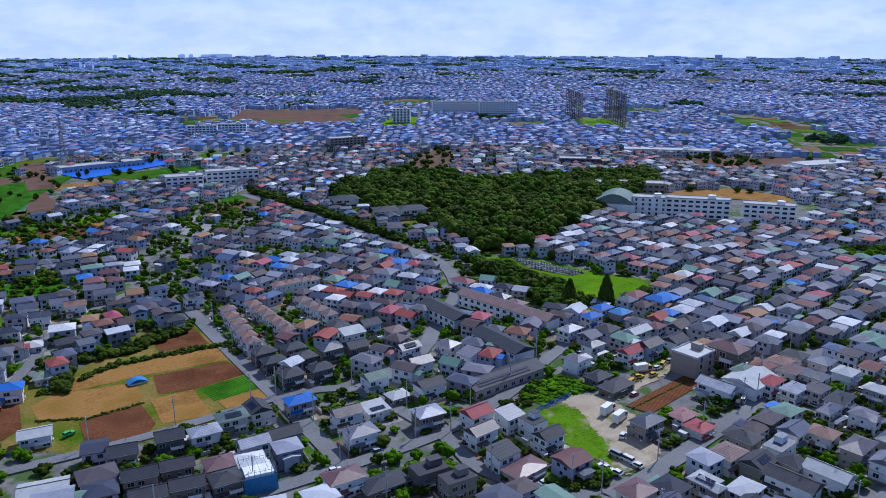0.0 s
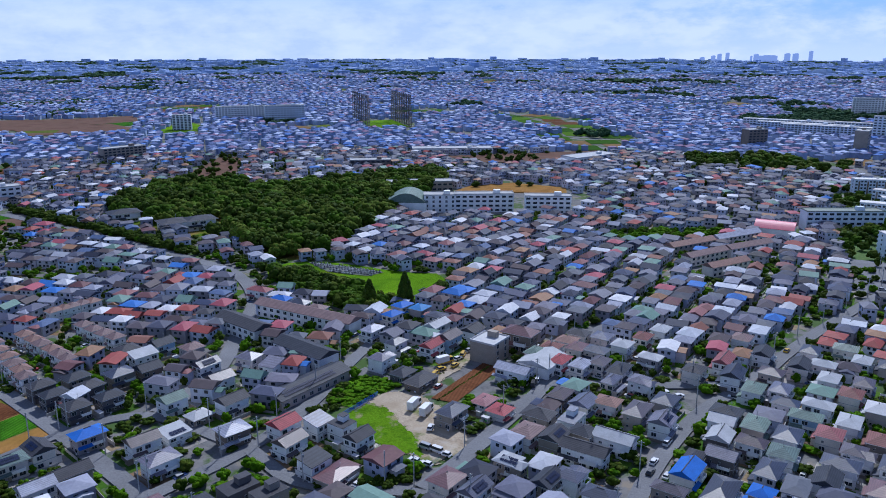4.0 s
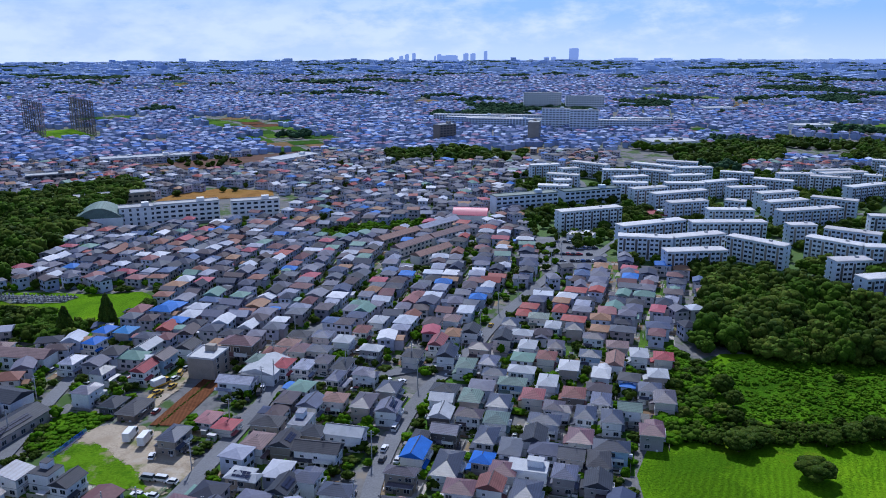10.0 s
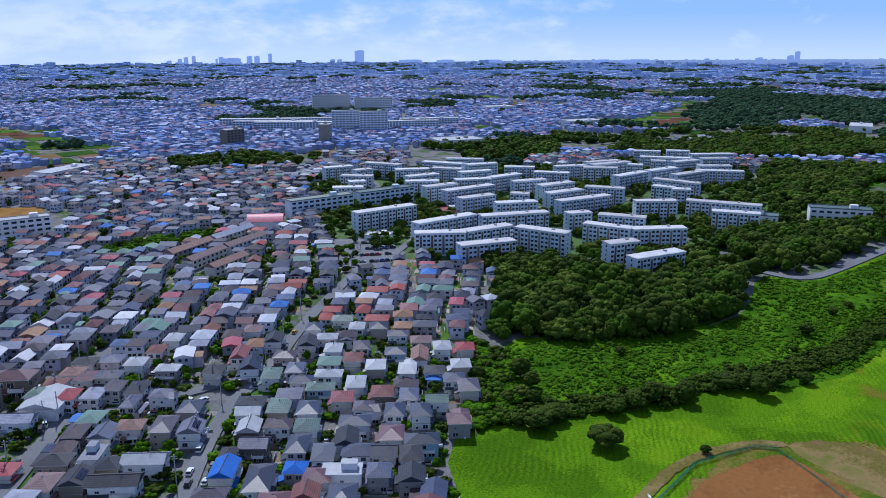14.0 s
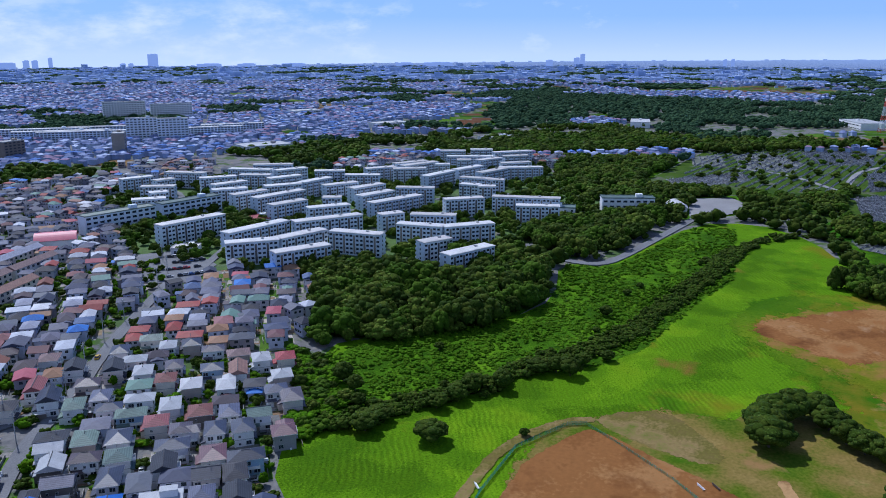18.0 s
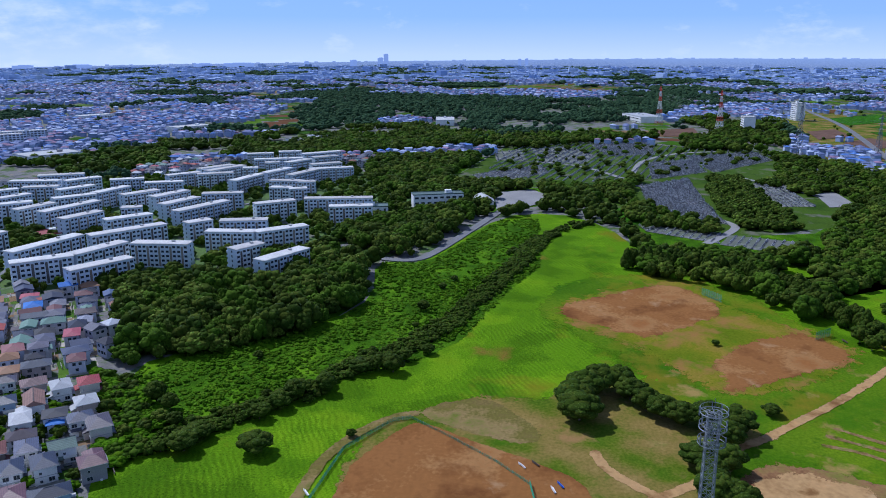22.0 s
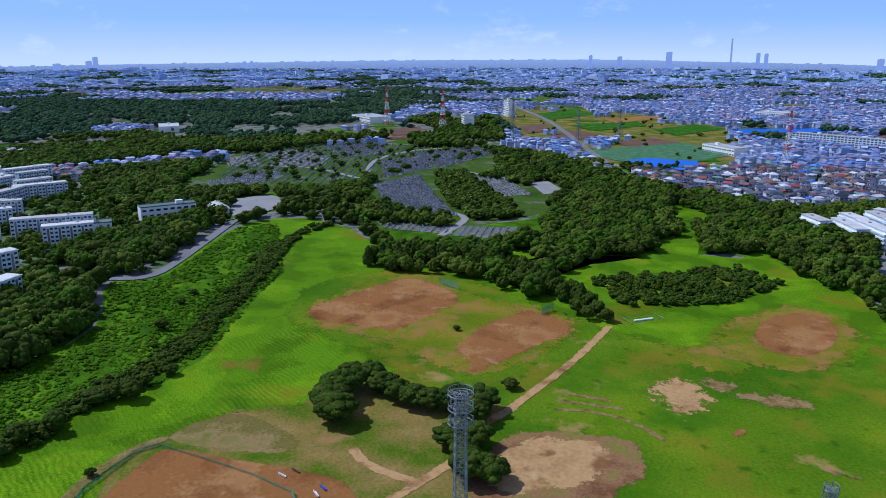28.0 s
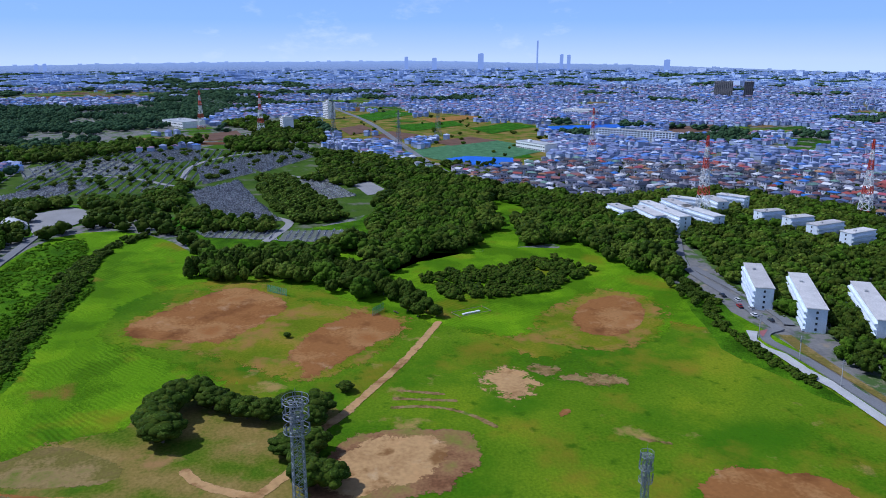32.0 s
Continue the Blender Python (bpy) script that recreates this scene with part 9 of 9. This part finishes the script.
def car(x, y, turn, paint="car_white", kind="car"):
    """A parked vehicle with body, cabin, glass, lamps and wheels."""
    key = kind
    if key not in CARS:
        top = new("car" if kind == "car" else "truck" if kind == "truck" else "van")
        L, W, hb, hc = {"car": (4.2, 1.7, 0.85, 1.45), "van": (4.4, 1.7, 1.1, 1.95), "truck": (7.4, 2.2, 1.0, 2.3)}[kind]
        b = Build()
        pts = [(-L / 2, 0.3), (L / 2, 0.3), (L / 2, hb - 0.12), (L / 2 - 0.15, hb), (-L / 2 + 0.1, hb + 0.02), (-L / 2, hb - 0.1)]
        n = len(pts)
        b.solid([(px, s * W / 2, pz) for s in (-1, 1) for px, pz in pts], [tuple(range(n))[::-1], tuple(range(n, 2 * n))] + [((k + 1) % n, k, k + n, (k + 1) % n + n)[::-1] for k in range(n)])
        shell = part("body", b, ["car_white"], top)
        b = Build()
        f0, f1, r0, r1 = (0.9, 0.2, -1.9, -1.5) if kind == "car" else (1.9, 1.3, -2.15, -2.05) if kind == "van" else (3.6, 3.3, 1.7, 1.7)
        b.solid([(px, s * w, pz) for px, w, pz in ((r0, W / 2 - 0.06, hb), (f0, W / 2 - 0.06, hb), (f1, W / 2 - 0.2, hc), (r1, W / 2 - 0.2, hc)) for s in (-1, 1)], [(0, 2, 4, 6), (3, 1, 7, 5), (2, 3, 5, 4), (1, 0, 6, 7)])
        part("glass", b, ["glass"], top, "dark tinted glass")
        b = Build()
        b.box((f1 + r1) / 2, 0, hc - 0.02, abs(f1 - r1) + 0.1, W - 0.36, 0.07)
        part("car_top", b, ["car_white"], top)
        if kind == "truck":
            b = Build()
            b.box(-1.1, 0, 0.95, 5.2, 2.25, 2.3)
            part("cargo_box", b, ["mast_white"], top, "white box body")
        for e in (-1, 1):
            for xx in (L * 0.31, -L * 0.3):
                b = Build()
                b.beam((xx, e * (W / 2 - 0.2), 0.32), (xx, e * (W / 2 + 0.02), 0.32), 0.33, 0, 10)
                part("wheel", b, ["tyre"], top)
            b = Build()
            b.box(L / 2, e * W * 0.36, hb - 0.32, 0.06, 0.32, 0.16)
            part("headlight", b, ["mast_white"], shell)
        CARS[key] = top
        top.matrix_basis = pose(x, y, 0.55, 0, 0, turn)
    else:
        top = copy_thing(CARS[key], pose(x, y, 0.55, 0, 0, turn))
    for o in top.children:
        if o.name.split(".")[0] in ("body", "car_top"):
            o.material_slots[0].link = "OBJECT"
            o.material_slots[0].material = M[paint]
    word = {"car_white": "white", "car_dark": "black", "car_red": "red", "car_blue": "blue", "car_grey": "silver grey", "car_yellow": "yellow", "car_green": "green"}[paint]
    return tagged(top, f"parked {word} {'car' if kind == 'car' else 'van' if kind == 'van' else 'box truck'} on open ground", "car" if kind != "truck" else "truck", "parked vehicles")


M["tyre"] = surf("tyre", [(0.02, 0.02, 0.02)], 0.8, 1, 4, 0.2, bump=0)
for nm, c in (("white", (0.75, 0.75, 0.76)), ("dark", (0.03, 0.03, 0.035)), ("red", (0.4, 0.03, 0.03)), ("blue", (0.05, 0.12, 0.35)), ("grey", (0.4, 0.41, 0.43)), ("yellow", (0.6, 0.38, 0.04)), ("green", (0.08, 0.45, 0.08))):
    M["car_" + nm] = surf("car_paint_" + nm, [c], 0.25, 0.5, 3, 0.05, bump=0, spec=0.6)
for x, y, t, c, k in ((56.5, 244, 50, "white", "truck"), (59.5, 238.5, 50, "white", "truck"), (58, 227, 60, "white", "car"), (53, 215, 130, "grey", "van"), (56, 212, 130, "white", "van"), (58, 209, 130, "white", "car"), (51, 205, 130, "white", "car"), (48, 208, 130, "white", "car"), (95, 251, 60, "white", "car"), (98, 247, 60, "dark", "car"), (103, 249, 60, "dark", "van"),
                      (106, 252, 60, "white", "van"), (88, 234, 40, "dark", "car"), (77, 278, 20, "yellow", "truck"), (80, 274, 40, "yellow", "car"), (83, 280, 30, "white", "car"), (86, 283, 60, "yellow", "van"), (74, 272, 20, "yellow", "car"), (70, 267, 50, "yellow", "van"), (90, 287, 30, "grey", "car"), (78, 228, 60, "green", "car"), (75, 225, 60, "dark", "car"),
                      (-13, 275, 35, "white", "car"), (4, 269, 35, "white", "car"), (36, 277, 40, "white", "car"), (8, 223, 40, "dark", "car"), (11, 222, 40, "blue", "car"), (14, 215, 40, "blue", "car"), (34, 303, 40, "red", "car"), (36, 300, 40, "dark", "car"), (38, 297, 40, "dark", "car"), (118, 188, 40, "white", "car"), (128, 197, 40, "white", "van"), (114, 183, 40, "dark", "car"),
                      (150, 226, 10, "white", "car"), (147, 230, 80, "white", "car"), (143, 232, 80, "dark", "car"), (216, 252, 34, "yellow", "car"), (-17, 196, 30, "red", "car"), (-32, 206, 30, "white", "car"), (-20, 198, 30, "dark", "car"), (-104, 216, 30, "white", "car"), (-121, 228, 60, "green", "car"), (110, 224, 40, "dark", "car"), (112, 226, 40, "white", "car")):
    car(x, y, t, "car_" + c, k)
rnd = random.Random(3)
paints = ["car_white", "car_white", "car_grey", "car_dark", "car_dark", "car_blue", "car_red"]
for row in range(4):
    for k in range(7):
        if rnd.random() < 0.7:
            car(318 + row * 11 + k * 2.4, 308 + row * 10 - k * 1.9, -38 + rnd.uniform(-3, 3), rnd.choice(paints))
for k in range(10):
    car(472 + k * 3, 137 - k * 1.2, 70, rnd.choice(paints))
for k, u in enumerate((0.05, 0.2, 0.33, 0.42, 0.55, 0.7)):
    car(262 + 62 * u, -273 - 16 * u + (2 if k % 2 else -2), -16, rnd.choice(paints))
region("car_park", [(344, 364), (372, 342), (350, 302), (316, 290), (304, 314)], 0.48, "asphalt", "grey asphalt car park with rows of cars", "car park")
region("verge_strip", [(260, -256), (257, -260), (249, -252), (240, -249.5), (231, -251), (215, -247), (203, -246), (165, -236), (165, -231), (198, -240), (210, -241), (231, -246), (248, -248)], 0.62, "concrete", "pale concrete pavement beside the road", "pavement")
region("dry_verge", [(251, -266), (232, -259), (211, -255), (170, -246), (172, -250), (216, -261), (248, -271)], 0.3, "drygrass", "dry grass verge above the road", "grass")
region("red_paving", [(257, -260), (257, -266), (254, -262), (250, -256.5)], 0.72, "roof_red", "red painted paving at the road mouth", "marking")
hedge("road_hedge", [(324, -302), (298, -294), (279, -290), (266, -286)], 2, 1.6, 1.6, 404, "clipped hedge between road and blocks", ("leaf_mid", "leaf_core"))


# ---- poles, fences and field fittings ----
def utility_pole(x, y, turn):
    top = tagged(new("utility_pole"), "grey concrete utility pole with crossarms", "utility pole", "utility poles")
    top.matrix_basis = pose(x, y, 0, 0, 0, turn)
    return top


b = Build()
b.beam((0, 0, 0), (0, 0, 11), 0.17, 0, 8)
POLE = b.mesh("pole", ["concrete"])
b = Build()
b.box(0, 0, 9.6, 1.9, 0.12, 0.12)
b.box(0, 0, 10.4, 1.9, 0.12, 0.12)
ARM = b.mesh("crossarm", ["steel"])
b = Build()
b.beam((0.35, 0, 8.3), (0.35, 0, 9.2), 0.25, 0, 8)
CAN = b.mesh("transformer", ["steel"])
spots = []
for pts, wide in ROADS[:9] + ROADS[12:13]:
    run = 0.0
    for (ax, ay), (bx, by) in zip(pts, pts[1:]):
        L = math.hypot(bx - ax, by - ay)
        while run < L:
            ux, uy = (bx - ax) / L, (by - ay) / L
            spots.append((ax + ux * run - uy * (wide / 2 + 0.3), ay + uy * run + ux * (wide / 2 + 0.3), math.degrees(math.atan2(uy, ux)) + 90))
            run += 27
        run -= L
for k, (x, y, t) in enumerate(spots):
    top = utility_pole(x, y, t)
    part("pole", POLE, None, top)
    part("crossarm", ARM, None, top)
    if k % 3 == 0:
        part("transformer", CAN, None, top)


def fence(line, high, mat, label, step=2.5):
    top = tagged(new("fence"), label, "fence")
    net = Build()
    for (ax, ay), (bx, by) in zip(line, line[1:]):
        n = max(1, int(math.hypot(bx - ax, by - ay) / step))
        for k in range(n):
            p, q = (ax + (bx - ax) * k / n, ay + (by - ay) * k / n), (ax + (bx - ax) * (k + 1) / n, ay + (by - ay) * (k + 1) / n)
            b = Build()
            b.beam((*p, 0.1), (*p, high + 0.1), 0.06)
            part("post", b, ["steel"], top)
            for z in np.arange(0.15, high, 0.22):
                net.beam((*p, z + 0.1), (*q, z + 0.1), 0.05)
    part("net", net, [mat], top)
    return top


fence([(160, 70), (188, 72), (216, 71), (238, 60), (241, 54)], 1.6, "net", "green net fence round the ball field")
fence([(241, 54), (231, 40), (217, 22), (206, 11)], 1.2, "net", "low green net fence of the ball field")
fence([(206, 11), (192, 8), (180, 4)], 2.0, "net", "green net backstop fence")
fence([(30, 243), (38, 250), (46, 257)], 1.8, "tarp", "blue sheet fence along the overgrown lot")
fence([(47, 203), (56, 207)], 1.6, "net", "green fence by the parked cars")
fence([(345, -104), (352, -112)], 4, "net", "green backstop net behind the diamond", 1.5)
fence([(404, -64), (392, -72)], 4, "net", "green backstop net of the far diamond", 1.5)


def scaffold(x, y, w, d, high, turn):
    """Scaffolding with blue sheets round a house that is being built."""
    top = tagged(new("scaffolding"), "steel scaffolding with blue sheets round a new house", "scaffolding")
    top.matrix_basis = pose(x, y, 0, 0, 0, turn)
    b = Build()
    b.box(0, 0, 0, w - 1.4, d - 1.4, high - 1.2)
    part("shell", b, ["wall_white"], top, "unfinished pale house walls")
    for sx, sy, n, ux, uy in ((-1, -1, 6, 1, 0), (-1, 1, 6, 1, 0), (-1, -1, 5, 0, 1), (1, -1, 5, 0, 1)):
        for k in range(n + 1):
            b = Build()
            px, py = sx * w / 2 + ux * w * k / n, sy * d / 2 + uy * d * k / n
            b.beam((px, py, 0), (px, py, high + 0.8), 0.07)
            part("pole", b, ["steel"], top)
        for k in range(1, 5):
            b = Build()
            z = high * k / 4
            b.beam((sx * w / 2, sy * d / 2, z), (sx * w / 2 + ux * w, sy * d / 2 + uy * d, z), 0.06)
            part("ledger", b, ["steel"], top)
        b = Build()
        b.box(sx * w / 2 + ux * w / 2 + (0 if ux else sx * 0.1), sy * d / 2 + uy * d / 2 + (0 if uy else sy * 0.1), 0.3, w * 0.97 if ux else 0.05, d * 0.97 if uy else 0.05, high * 0.72)
        part("sheet", b, ["sheet_blue"], top, "blue protective sheet")
    for k in range(5):
        b = Build()
        b.beam((-w / 2 + w * k / 4, -d / 2, high), (-w / 2 + w * k / 4, d / 2, high), 0.06)
        part("ledger", b, ["steel"], top)


M["sheet_blue"] = surf("protective_sheet", [(0.06, 0.24, 0.5)], 0.7, 0.5, 2.0, 0.2, bump=0.3)
scaffold(-53, 199, 9.5, 8.5, 7.2, 24)


def goal(x, y, turn):
    top = tagged(new("rope_pen"), "white wickets inside an orange rope rectangle", "sports gear")
    top.matrix_basis = pose(x, y, 0, 0, 0, turn)
    b = Build()
    for px, py in ((-9, -4), (9, -4), (9, 4), (-9, 4)):
        b.beam((px, py, 0.1), (px, py, 1.2), 0.12)
    part("post", b, ["mast_red"], top)
    b = Build()
    c = ((-9, -4, 1), (9, -4, 1), (9, 4, 1), (-9, 4, 1))
    for p, q in zip(c, c[1:] + c[:1]):
        b.beam(p, q, 0.12)
    part("rope", b, ["roof_tan"], top)
    b = Build()
    b.box(0, 0, 0.15, 10, 1.2, 0.5)
    part("mat", b, ["mast_white"], top)


goal(331, -150, -80)
for x, y, t, m_, lb in ((204, 4, 20, "mast_white", "white tarpaulin over field gear"), (207, 2, 30, "tarp", "blue tarpaulin over field gear"), (216, 14, 40, "wall_white", "white bench by the field"), (218, 10, 40, "bark", "wooden bench by the field"), (404, -70, 10, "bark", "wooden bench behind the diamond"), (190, 74, 40, "wall_white", "white bench by the fence"), (345, -116, 20, "bark", "brown dugout bench under the trees")):
    b = Build()
    b.box(0, 0, 0.35, 3.2, 0.7, 0.12)
    b.box(0, 0.3, 0.5, 3.2, 0.1, 0.5)
    for e in (-1, 1):
        b.box(e * 1.3, 0, 0.1, 0.12, 0.6, 0.3)
    ob = tagged(new("field_bench", b.mesh("field_bench", [m_])), lb, "bench")
    ob.matrix_basis = pose(x, y, 0.15, 0, 0, t)
# white lines of the car park by the cemetery
for k in range(14):
    u = k / 13
    ribbon("bay_line", [(612 + 66 * u, 58 - 2 * u), (606 + 62 * u, 52 - 14 * u)], 0.5, 0.42, "paint", "white painted bay line", "marking")
